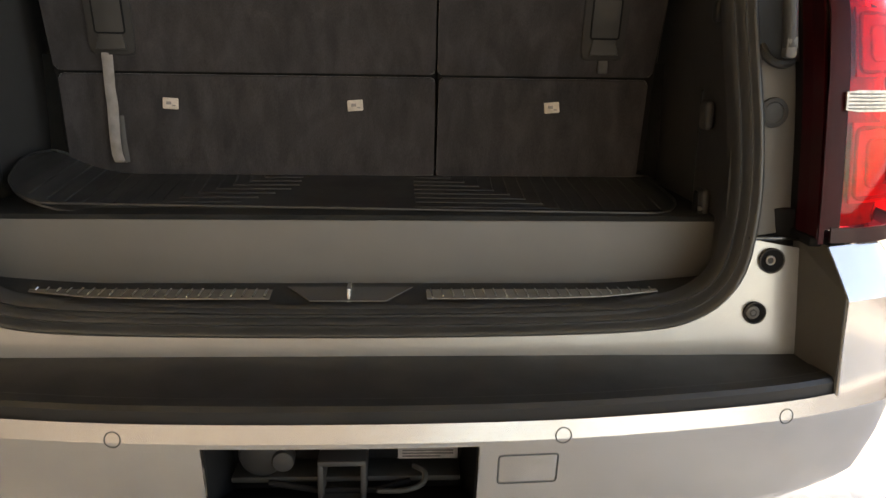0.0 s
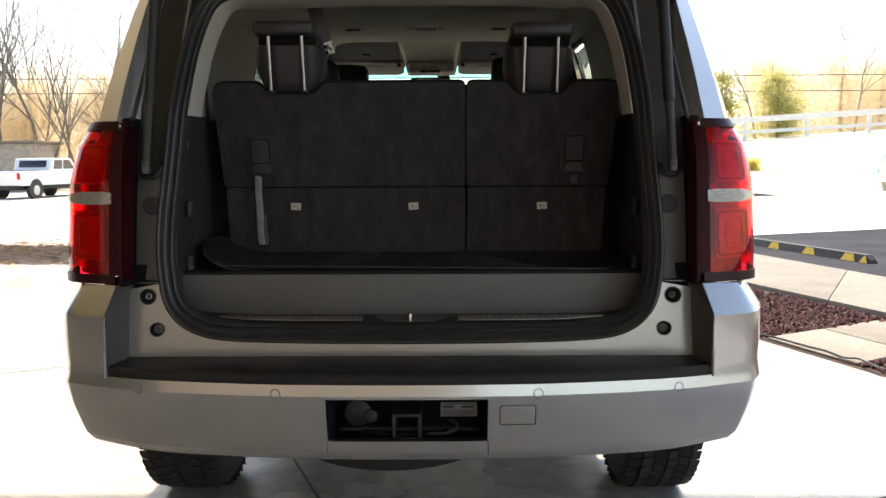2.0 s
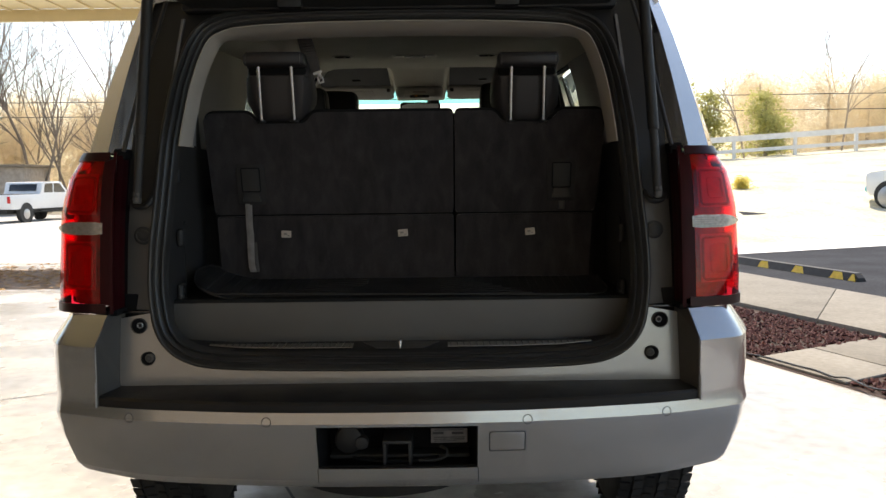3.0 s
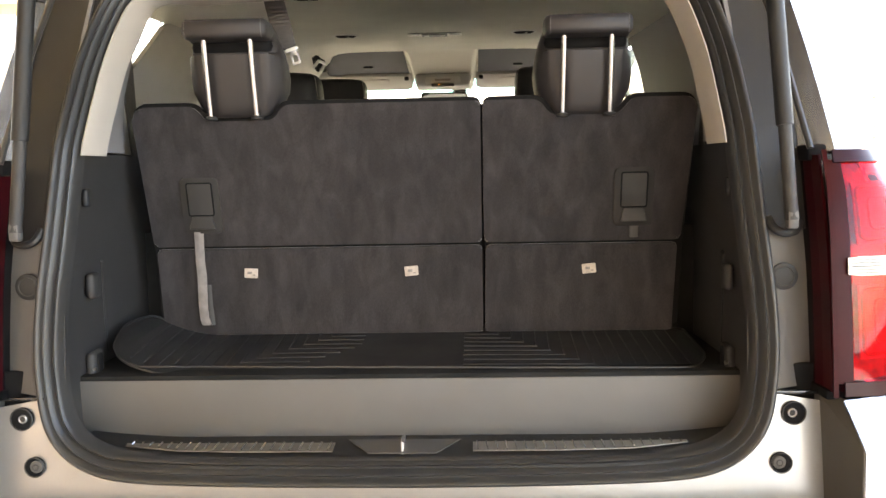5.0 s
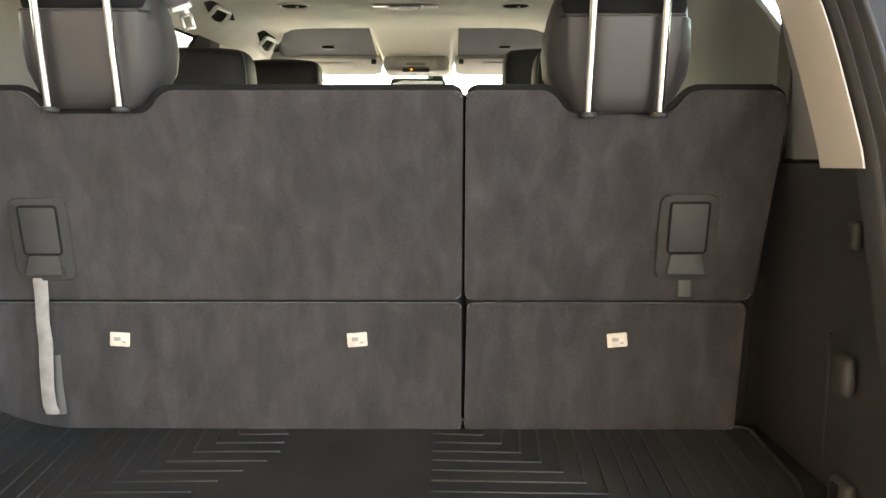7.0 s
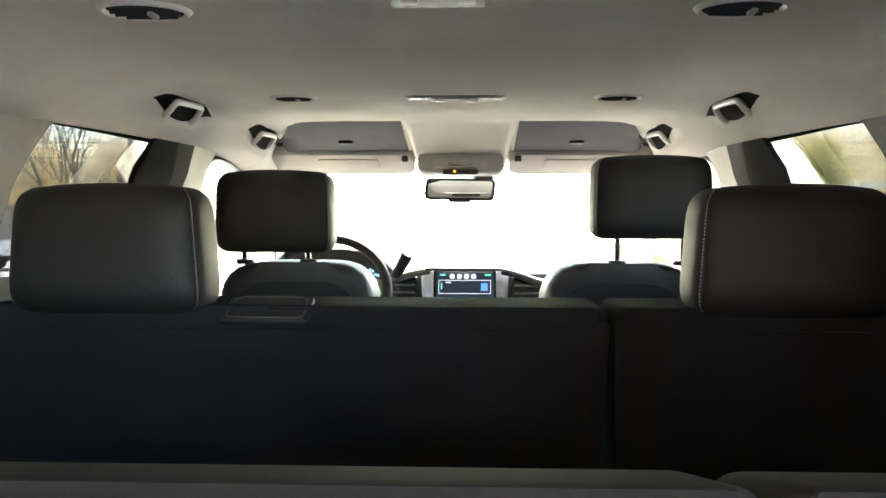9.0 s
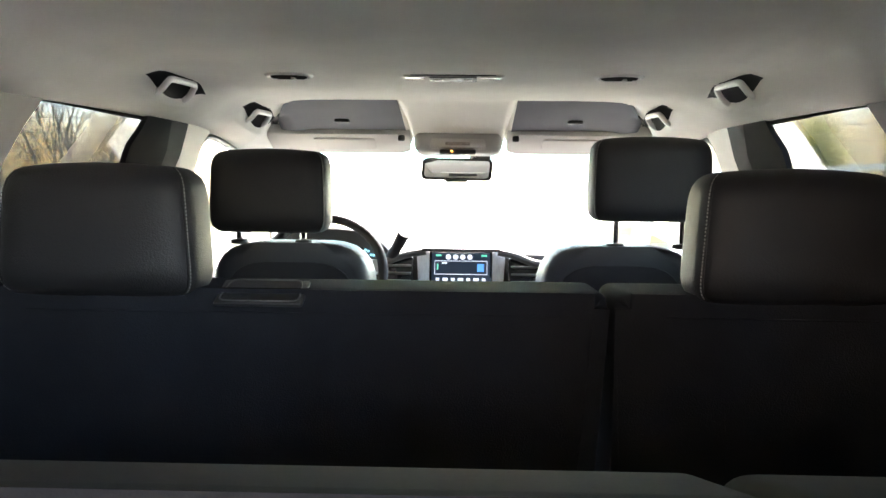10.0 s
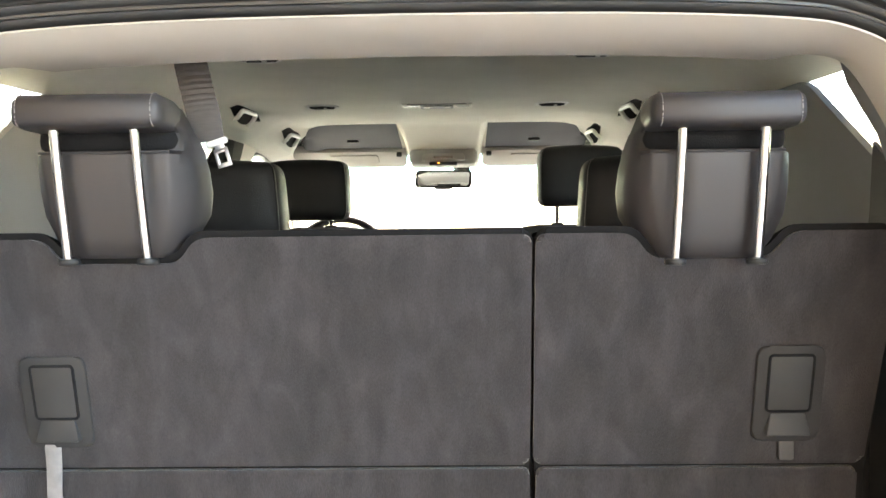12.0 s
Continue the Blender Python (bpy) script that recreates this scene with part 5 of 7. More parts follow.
for bench, x0, x1, nt, sl, sr in ((bench_l, -0.590, 0.1540, NOTCH_L, 0.05, 0.0), (bench_r, 0.1585, 0.594, NOTCH_R, 0.0, 0.03)):
    top = 1.471
    poly = [(x0, 1.162), (x1, 1.162), (x1 - 0.0 + (0.02 if sr else 0), top), (nt[3], top), (nt[2], 1.439), (nt[1], 1.439), (nt[0], top), (x0 - (0.012 if sl else 0), top)]
    seat_skin(poly, [0.012, 0.012, 0.03 if sr else 0.014, 0.018, 0.016, 0.016, 0.018, 0.035 if sl else 0.014], "back_carpet", CARPET, bench, 0.014, 0.0, "charcoal carpet on the seat back", 0.006)
    seat_skin([(x0 + sl * 0.3, 0.952), (x1 - sr * 0.6, 0.952), (x1 - sr * 0.2, 1.157), (x0 + 0.004, 1.157)], 0.012, "hinge_flap", CARPET, bench, 0.03, -0.002, "charcoal carpet hinge flap", 0.006)
    hi = top + 0.0085
    poly = [(x0 + 0.004, 0.96), (x1 - 0.003, 0.96), (x1 + 0.001 + (0.02 if sr else 0), hi), (nt[3] - 0.005, hi), (nt[2] - 0.005, 1.448), (nt[1] + 0.005, 1.448), (nt[0] + 0.005, hi), (x0 - (0.014 if sl else 0), hi)]
    seat_skin(poly, [0.015, 0.015, 0.035 if sr else 0.018, 0.018, 0.016, 0.016, 0.018, 0.04 if sl else 0.018], "cushion_shell", SHELL, bench, 0.100, 0.007, "black leather front of the seat back", 0.008)
    own(part("seat_cushion", box((x0 + x1) / 2, 0.98, 0.98, x1 - x0 - 0.01, 0.50, 0.14, 0.04, 3), LEATHER, None, "black leather seat cushion"), bench)
seat_skin([(0.148, 0.96), (0.164, 0.96), (0.164, 1.466), (0.148, 1.466)], 0.003, "joint_cover", FRAME_BLACK, bench_l, 0.06, 0.022, "", 0.002)
for x in (-0.371, -0.006):
    tag_label(bench_l, x)
tag_label(bench_r, 0.392)
pull_bezel(bench_l, -0.470, 1.203, 1.306, 0.056, True)
pull_bezel(bench_r, 0.486, 1.205, 1.312, 0.056, False)
head = third_headrest(-0.368)
copy_thing(head, Matrix.Translation((0.374, 0.53, 1.432)))


# ---- second-row bench and front seats ----
def block_point(q, t, cx, cz, hw, hh, y0, y1, taper, power):
    """A point on a cushion: q round it, t from its foot (-1) to its crown (1)."""
    s = max(0.0, 1 - abs(t) ** 5) ** 0.5
    c, sn = math.cos(q), math.sin(q)
    k = math.copysign(abs(c) ** power, c)
    px = k * hw * (0.74 + 0.26 * max(0.0, 1 - abs(t) ** 7) ** 0.5) * (1 - taper * t) * (0.95 + 0.05 * sn)
    py = (y0 + y1) / 2 + math.copysign(abs(sn) ** power, sn) * (y1 - y0) / 2 * (0.22 + 0.78 * s)
    return (cx + px, py, cz + hh * t + 0.005 * max(0.0, t) * (1 - k * k))


def soft_block(cx, cz, hw, hh, y0, y1, taper=0.0, power=0.45, bm=None, nz=27):
    """A cushion: rounded block with bulging faces."""
    turns = np.linspace(0, 2 * math.pi, 61)[:-1]
    return loft([[block_point(q, t, cx, cz, hw, hh, y0, y1, taper, power) for q in turns] for t in np.sin(np.linspace(-math.pi / 2, math.pi / 2, nz))], bm)


def cushion_headrest(cx, cy, cz, hw, hh, label, group, posts=0.0, taper=0.02):
    ob = empty("headrest", (cx, cy, cz - hh), label, "headrest", group)
    shape = (cx, cz, hw, hh, cy - 0.06, cy + 0.065, taper, 0.45)
    own(part("cushion", soft_block(*shape), LEATHER, sharp=60), ob)
    for s in (-1, 1):
        q = -0.42 if s > 0 else math.pi + 0.42
        for k in np.linspace(-0.90, 0.93, 34):
            a, b = Vector(block_point(q, k - 0.016, *shape)), Vector(block_point(q, k + 0.016, *shape))
            away = Vector((s * 0.0008, -0.0010, 0))
            own(part("stitch", tube([a + away, b + away], 0.0008, 4), STITCH), ob)
        seam = [Vector(block_point(q - s * 0.05, k, *shape)) for k in np.linspace(-0.97, 0.97, 25)]
        own(part("seam", tube(seam, 0.0016, 5), LEATHER), ob)
        if posts:
            post = own(part("post", tube([(cx + s * 0.075, cy + 0.005, cz - hh - posts), (cx + s * 0.075, cy, cz - hh + 0.02)], 0.007, 10), CHROME), ob)
            own(part("collar", disc((cx + s * 0.075, cy + 0.005, cz - hh - posts), 0.02, 0.012, axis=2, n=16, bevel=0.004), PLASTIC), post)
    return ob


def seat_back(ob, x0, x1, top, y, depth, lean, material, face, name="backrest", r0=0.07, r1=0.07):
    """A leaning back with rounded shoulders, and a cloth rear panel."""
    poly = round_poly([(x0 + 0.02, 0.85), (x1 - 0.02, 0.85), (x1, top), (x0, top)], [0.01, 0.01, r1, r0], 6)
    f = lambda u, w, d: (u, y + (top - w) * lean + d, w)
    own(part(name, prism(poly, f, depth, 0.030, 4), material, None, "", 50), ob)
    if face:
        inner = round_poly([(x0 + 0.05, 0.86), (x1 - 0.05, 0.86), (x1 - 0.035, top - 0.045), (x0 + 0.035, top - 0.045)], [0.01, 0.01, 0.10, 0.10], 6)
        own(part("back_panel", prism(inner, lambda u, w, d: (u, y - 0.004 + (top - w) * lean + d, w), 0.02, 0.004), face, None, "black cloth back panel"), ob)


mid_l = empty("second_row_seat", (-0.2, 1.40, 0.65), "wide section of the black leather second-row bench", "car seat", "second-row seats")
mid_r = empty("second_row_seat", (0.42, 1.40, 0.65), "narrow section of the black leather second-row bench", "car seat", "second-row seats")
seat_back(mid_l, -0.690, 0.223, 1.471, 1.315, 0.15, 0.22, LEATHER_SEAT, None, r1=0.022)
seat_back(mid_r, 0.229, 0.690, 1.471, 1.315, 0.15, 0.22, LEATHER_SEAT, None, r0=0.022)
for ob, x0, x1 in ((mid_l, -0.62, 0.222), (mid_r, 0.23, 0.62)):
    own(part("seat_cushion", box((x0 + x1) / 2, 1.85, 1.0, x1 - x0, 0.52, 0.16, 0.05, 3), LEATHER), ob)
    own(part("top_seam", tube([(x0 + 0.06, 1.312, 1.440), (x1 - 0.05, 1.312, 1.440)], 0.0015, 5), LEATHER_SEAT), ob)
    own(part("seat_base", box((x0 + x1) / 2, 1.75, 0.78, x1 - x0 - 0.08, 0.62, 0.28, 0.02), PLASTIC), ob)
flap = own(part("strap_guide", box(-0.242, 1.325, 1.4645, 0.118, 0.066, 0.007, 0.003, 3, rot=(22, 0, 0)), PLASTIC, None, "black plastic belt guide on the seat top"), mid_l)
own(part("guide_rim", tube([(x, 1.325 + (y - 1.335) * 0.927, 1.4688 + (y - 1.335) * 0.375) for x, y in round_poly([(-0.296, 1.305), (-0.188, 1.305), (-0.193, 1.365), (-0.291, 1.365)], 0.013)], 0.0011, 5, True), PLASTIC_GREY), flap)
cushion_headrest(-0.4585, 1.335, 1.546, 0.139, 0.087, "black leather second-row headrest with pale stitching", "second-row headrests", taper=0.05)
cushion_headrest(0.462, 1.335, 1.546, 0.139, 0.087, "black leather second-row headrest with pale stitching", "second-row headrests", taper=0.05)

for sx, hz, lab in ((-1, 1.608, "black leather driver headrest on short posts"), (1, 1.642, "black leather passenger headrest raised on its posts")):
    seat = empty("front_seat", (sx * 0.37, 2.2, 0.65), "black leather front seat" + (" of the driver" if sx < 0 else " of the passenger"), "car seat", "front seats")
    x0, x1 = sorted((sx * (0.188 if sx < 0 else 0.198), sx * 0.565))
    seat_back(seat, x0, x1, 1.492, 2.10, 0.15, 0.25, LEATHER_SHEEN, CLOTH_BACK, r0=0.115, r1=0.115)
    own(part("seat_cushion", box(sx * 0.37, 2.66, 1.02, 0.50, 0.54, 0.16, 0.05, 3), LEATHER), seat)
    own(part("seat_base", box(sx * 0.37, 2.60, 0.80, 0.44, 0.50, 0.30, 0.02), PLASTIC), seat)
    cushion_headrest(sx * (0.423 if sx < 0 else 0.447), 2.13, hz, 0.144, 0.094, lab, "front headrests", posts=hz - 0.094 - 1.492)


# ---- headliner and what hangs from it ----
def recess_front(ax):
    """Where the visor recess begins: a shallow curve that sweeps forward to its outer end."""
    return 2.455 + 0.16 * max(0.0, ax - 0.20) ** 1.5 + 0.42 * max(0.0, (ax - 0.36) / 0.23) ** 2.8


def liner_z(x, y):
    ax = abs(x)
    z = lerp(y, [0.53, 0.57, 0.66, 0.80, 1.15, 2.45, 2.9, 3.1], [1.700, 1.735, 1.785, 1.808, 1.824, 1.864, 1.868, 1.85])
    spine = 1 - step(ax, 0.135, 0.165)
    z -= spine * 0.075 * step(y, 2.46, 2.86)
    front = recess_front(ax)
    recess = step(ax, 0.148, 0.172) * (1 - step(ax, lerp(y, [2.7, 2.93], [0.42, 0.60]), lerp(y, [2.7, 2.93], [0.56, 0.68])))
    pan = lerp(y, [front, front + 0.012, max(2.93, front + 0.02), 3.06, 3.1], [1.864, 1.864 + 0.038 * min(1.0, max(0.0, (2.93 - front) / 0.2)), 1.822, 1.79, 1.785])
    if y > front:
        z = z + (pan - z) * recess
    z -= 0.02 * step(y, 2.9, 3.05) * spine
    soft = lerp(ax, [0.44, 0.50, 0.54, 0.57, 0.60, 0.63, 0.668], [0.0, 0.07, 0.24, 0.50, 0.73, 0.88, 1.0])
    wall = lerp(ax, [0.44, 0.52, 0.55, 0.558, 0.572, 0.58, 0.62, 0.668], [0.0, 0.03, 0.09, 0.18, 0.66, 0.76, 0.88, 1.0])
    near = max(math.exp(-((y - 1.88) / 0.17) ** 4), math.exp(-((y - 2.535) / 0.16) ** 4))
    fall = soft + (wall - soft) * near
    crest = lerp(ax, [0.585, 0.61, 0.64, 0.668], [0.0, 0.14, 0.58, 1.0])
    fall += (crest - fall) * step(y, 2.66, 2.80)
    return z + (head_z(y) - z) * fall


verts, faces = [], []
xs = sorted(set([round(v, 4) for v in np.linspace(-0.668, 0.668, 89)] + [s * v for s in (-1, 1) for v in (0.135, 0.142, 0.150, 0.158, 0.165, 0.175, 0.545, 0.55, 0.554, 0.558, 0.562, 0.567, 0.572, 0.576, 0.58, 0.585)]))
ys = sorted(set([round(v, 4) for v in np.linspace(0.53, 3.10, 70)] + [2.448, 2.455, 2.462, 2.469, 2.476, 2.483, 2.49, 2.497, 2.505, 2.513, 2.521, 2.53, 0.545, 0.555, 0.60, 0.63]))
verts = [(x, y, liner_z(x, y)) for y in ys for x in xs]
n = len(xs)
faces = [(r * n + k, r * n + k + 1, r * n + n + k + 1, r * n + n + k) for r in range(len(ys) - 1) for k in range(n - 1)]
liner = raw("ceiling", verts, faces, HEADLINER, None, "", 60, 0.004)
tagged(liner, "grey-beige cloth headliner with two front visor recesses", "ceiling", kind="structure")


# pans above the visors, recess shade painted in, round at their rear corners
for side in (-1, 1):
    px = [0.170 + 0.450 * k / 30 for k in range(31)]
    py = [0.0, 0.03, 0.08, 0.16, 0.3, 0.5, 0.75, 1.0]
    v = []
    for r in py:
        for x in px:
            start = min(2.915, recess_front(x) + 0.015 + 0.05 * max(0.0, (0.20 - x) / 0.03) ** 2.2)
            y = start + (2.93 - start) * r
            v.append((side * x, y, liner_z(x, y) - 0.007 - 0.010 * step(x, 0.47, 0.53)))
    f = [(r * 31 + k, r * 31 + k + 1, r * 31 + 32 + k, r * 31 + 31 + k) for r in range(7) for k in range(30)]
    pan_ob = raw("visor_recess", v, f, RECESS_SHADE, None, "", 60)
    tagged(pan_ob, "recess above the sun visor, its shade put into dark grey cloth", "ceiling panel", kind="structure")


def grab_handle(side, x, y, k):
    """A folding handle: a fore-and-aft bar on two legs before a dark lens-shaped cup in the liner."""
    z = liner_z(x, y)
    ob = empty("grab_handle", (side * x, y, z), "pale grey folding grab handle in a dark recess", "grab handle", "grab handles")
    v, f = [], []
    for i in range(15):
        u = -1 + i / 7
        half = 0.5 * max(0.03, 1 - abs(u) ** 1.9)
        for j in range(9):
            g = 0.5 + half * (-1 + j / 4)                       # down the cove's wall
            ax, yy = x - 0.022 + 0.028 * g, y + (0.012 + 0.190 * u) * k
            v.append((side * (ax - 0.0045), yy, liner_z(ax, yy) - 0.003))
    f = [(i * 9 + j, i * 9 + j + 1, i * 9 + 10 + j, i * 9 + 9 + j) for i in range(14) for j in range(8)]
    own(raw("recess", v, f, FRAME_BLACK, None, "", 60), ob)
    def at(along, down, off):
        return (side * (x + 0.24 * down - 0.96 * off), y + along * k, z - 0.96 * down - 0.24 * off)
    pts = [at(-0.080, 0.020, 0.002), at(-0.083, 0.010, 0.012), at(-0.083, -0.004, 0.019), at(-0.074, -0.013, 0.022), at(-0.04, -0.016, 0.023), at(0.04, -0.020, 0.023),
           at(0.074, -0.020, 0.022), at(0.083, -0.010, 0.019), at(0.083, 0.008, 0.012), at(0.080, 0.018, 0.002)]
    own(part("grip", tube(smooth_path(pts, 4), 0.0072 * k, 10), WHITE_TRIM), ob)
    return ob


for side in (-1, 1):
    grab_handle(side, 0.565, 1.880, 0.90)
    grab_handle(side, 0.565, 2.535, 0.95)


def roof_vent(x, y, r):
    z = liner_z(x, y)
    ob = empty("ceiling_vent", (x, y, z), "round air vent with a pale ring in the headliner", "air vent", "ceiling vents")
    def at(dx, dy, dz):
        return (x + dx, y + dy, liner_z(x + dx, y + dy) - 0.004 + dz)
    def ring(name, profile, material):
        m = len(profile)
        v = [at(rr * math.cos(q), rr * math.sin(q), dz) for q in (2 * math.pi * k / 32 for k in range(32)) for rr, dz in profile]
        f = [(k * m + j, k * m + j + 1, (k * m + m + j + 1) % (32 * m), (k * m + m + j) % (32 * m)) for k in range(32) for j in range(m - 1)]
        return own(raw(name, v, f, material), ob)
    ring("ring", ((r + 0.002, 0.004), (r, -0.002), (r - 0.003, -0.0045), (r - 0.005, -0.005), (r - 0.007, -0.003), (r - 0.009, 0.003)), WHITE_TRIM)
    own(part("bowl", disc(at(0, 0, 0.0005), r - 0.0085, 0.003, axis=2, n=28), FRAME_BLACK), ob)
    for k in (-1.5, -0.5, 0.5, 1.5):
        half = (r - 0.013) * (1 - (k * 0.4) ** 2) ** 0.5
        px, py, pz = at(0, k * 0.4 * (r - 0.013), -0.003)
        own(part("slat", box(px, py, pz, 2 * half, 0.006, 0.005, 0.001, rot=(35, 0, 0)), PLASTIC), ob)
    px, py, pz = at(r * 0.2, -r * 0.05, -0.007)
    own(part("thumb_tab", box(px, py, pz, 0.008, 0.020, 0.005, 0.002), GREY_TRIM), ob)
    return ob


for side in (-1, 1):
    roof_vent(side * 0.335, 1.918, 0.049), roof_vent(side * 0.325, 1.112, 0.050)


def dome_lamp(y):
    z = liner_z(0, y)
    ob = empty("dome_lamp", (0, y, z), "slim unlit dome lamp with two lenses in the headliner", "ceiling lamp", "dome lamps")
    z -= 0.004
    own(part("housing", box(0, y, z - 0.0005, 0.205, 0.075, 0.007, 0.003), HEADLINER), ob)
    own(part("rear_gap", box(0, y - 0.0375, z - 0.001, 0.172, 0.004, 0.004, 0.001), INK), ob)
    own(part("middle_panel", box(0, y - 0.002, z - 0.0045, 0.096, 0.058, 0.003, 0.001), PLASTIC_GREY), ob)
    for s in (-1, 1):
        own(part("lens", box(s * 0.076, y - 0.020, z - 0.0035, 0.038, 0.026, 0.004, 0.0015), LAMP_LENS), ob)
        own(part("switch", box(s * 0.030, y, z - 0.0060, 0.018, 0.020, 0.004, 0.0015), GREY_TRIM), ob)


dome_lamp(1.935), dome_lamp(1.05)

for side in (-1, 1):
    visor = empty("sun_visor", (side * 0.37, 2.98, 1.81), "folded-up light grey sun visor with a mirror cover", "sun visor", "sun visors")
    tip = radians(20)
    def on_visor(u, w, d):
        return (side * (0.375 + u), 2.985 + w * math.cos(tip) - d * math.sin(tip), 1.792 - w * math.sin(tip) - d * math.cos(tip))
    pad = prism(round_poly([(-0.215, -0.078), (0.252, -0.078), (0.252, 0.075), (-0.215, 0.075)], [0.045, 0.03, 0.03, 0.03], 6), lambda u, w, d: on_visor(u, w, 0.016 - d), 0.032, 0.010, 3)
    own(part("pad", pad, VISOR_SHADE, sharp=50), visor)
    own(part("mirror_cover", prism(round_poly([(-0.10, -0.048), (0.10, -0.048), (0.10, 0.035), (-0.10, 0.035)], 0.012), lambda u, w, d: on_visor(u, w, 0.0205 - d), 0.006, 0.0015), VISOR_SHADE), visor)
    own(part("clip", box(side * 0.185, 2.92, 1.793, 0.022, 0.02, 0.020, 0.005), PLASTIC), visor)
    own(part("recess_button", box(side * 0.36, 2.80, liner_z(0.36, 2.80) - 0.010, 0.045, 0.030, 0.010, 0.004), PLASTIC)).parent = None
    o = bpy.data.objects["recess_button" if side < 0 else "recess_button.001"]
    o.matrix_parent_inverse = Matrix.Identity(4)
    tagged(o, "small grey sensor cover in the visor recess", "sensor cover")

console = empty("overhead_console", (0, 2.84, 1.76), "grey overhead console with switches and reading lamps", "console")
own(part("shell", box(0, 2.86, 1.770, 0.27, 0.20, 0.065, 0.025, 4), VISOR_SHADE), console)
own(part("switch_panel", box(0, 2.785, 1.760, 0.17, 0.06, 0.036, 0.006, rot=(-20, 0, 0)), GREY_TRIM), console)
own(part("lamp_bar", box(0, 2.752, 1.765, 0.075, 0.008, 0.010, 0.002), CLEAR_LENS), console)
own(part("lower_switches", box(0.0, 2.758, 1.740, 0.11, 0.02, 0.014, 0.004), PLASTIC), console)
own(part("indicator", disc((-0.018, 2.746, 1.742), 0.0035, 0.006, n=10), glow_mat("amber_indicator", (1.0, 0.35, 0.05), 0.25)), console)

mir = empty("rear_view_mirror", (0, 3.08, 1.70), "black rear-view mirror hanging from the windscreen", "mirror")
own(part("housing", prism(round_poly([(-0.124, -0.035), (0.120, -0.040), (0.126, 0.036), (-0.118, 0.040)], 0.016), lambda u, w, d: (u - 0.007, 3.085 + d, 1.700 + w), 0.032, 0.008), GLOSS_BLACK), mir)
own(part("glass", prism(round_poly([(-0.113, -0.027), (0.109, -0.031), (0.115, 0.028), (-0.108, 0.032)], 0.013), lambda u, w, d: (u - 0.007, 3.0815 - 0.02 * u + d + 0.07 * w, 1.700 + w), 0.003), MIRROR), mir)
own(part("button_bar", box(-0.007, 3.094, 1.662, 0.078, 0.028, 0.015, 0.006), GLOSS_BLACK), mir)
own(part("stem", tube([(0.047, 3.12, 1.724), (0.047, 3.13, 1.765)], 0.011, 10), GLOSS_BLACK), mir)
own(part("sensor_box", box(0.084, 3.115, 1.733, 0.055, 0.045, 0.046, 0.012), GLOSS_BLACK), mir)

# hanging third-row belt with its tongue
belt = empty("seat_belt", (-0.25, 0.62, 1.60), "brown-grey seat belt hanging from the headliner with a steel tongue", "seat belt")
line = smooth_path([(-0.327, 0.660, 1.774), (-0.309, 0.640, 1.718), (-0.296, 0.630, 1.673), (-0.285, 0.621, 1.637), (-0.278, 0.615, 1.612), (-0.272, 0.613, 1.602)], 16)
v, f = [], []
for k, p in enumerate(line):
    t = k / (len(line) - 1)
    w = lerp(t, [0, 0.55, 0.8, 1.0], [0.0215, 0.0220, 0.0200, 0.0145])
    crease = 0.0016 * math.sin(k * 1.9) * math.exp(-((t - 0.36) / 0.16) ** 2)          # crumpled where it was gathered
    for q in (-1, -0.5, 0, 0.5, 1):
        v.append((p.x + q * w, p.y + 0.003 + 0.004 * q * q + 0.003 * q + crease * (1 + 0.4 * math.sin(3 * q + k)), p.z + 0.0025 * q))
f = [(5 * k + j, 5 * k + j + 1, 5 * k + 6 + j, 5 * k + 5 + j) for k in range(len(line) - 1) for j in range(4)]
own(raw("webbing", v, f, BELT, thick=0.0022), belt)
own(part("tongue_grip", box(-0.263, 0.612, 1.599, 0.030, 0.010, 0.009, 0.003, rot=(0, -18, 0)), LAMP_LENS, None, "worn steel slot plate of the tongue"), belt)
bm = bmesh.new()
T = Matrix.Translation((-0.255, 0.610, 1.579)) @ Euler((0, radians(-16), 0)).to_matrix().to_4x4()
for dx, dz, w, h in ((0, 0.016, 0.014, 0.016), (-0.0075, 0.0, 0.005, 0.024), (0.0075, 0.0, 0.005, 0.024), (0, 0.0095, 0.020, 0.006), (0, -0.0105, 0.020, 0.006)):
    box(dx, 0, dz, w, 0.003, h, 0.001, bm=bm)
bmesh.ops.transform(bm, matrix=T, verts=bm.verts[:])
own(part("steel_tongue", bm, SATIN), belt)

# ---- dashboard ----
dash = empty("dashboard", (0, 3.3, 0.9), "dark vinyl dashboard with a centre stack", "dashboard")
prof = [(3.00, 0.80), (3.00, 1.30), (3.002, 1.395), (3.008, 1.412), (3.02, 1.414), (3.30, 1.370), (3.62, 1.290), (3.62, 0.80)]
bm = bmesh.new()
rings = [[(x, y + 0.05 * (abs(x) / 0.7) ** 2, z - (0.02 if abs(x) > 0.55 else 0)) for y, z in prof] for x in (-0.70, -0.56, -0.3, 0, 0.3, 0.56, 0.70)]
own(part("dash_body", loft(rings, bm), DASH), dash)
hood = [[(x, 2.985, 1.375), (x, 2.980, 1.392 + h), (x, 2.988, 1.400 + h), (x, 3.02, 1.401 + h), (x, 3.28, 1.372 + h * 0.3), (x, 3.28, 1.36)]
        for x, h in ((-0.65, 0.02), (-0.625, 0.062), (-0.58, 0.090), (-0.50, 0.101), (-0.40, 0.101), (-0.33, 0.094), (-0.275, 0.074), (-0.238, 0.040), (-0.215, 0.004))]
own(part("cluster_hood", loft(hood), PLASTIC, None, "hood over the instruments"), dash)
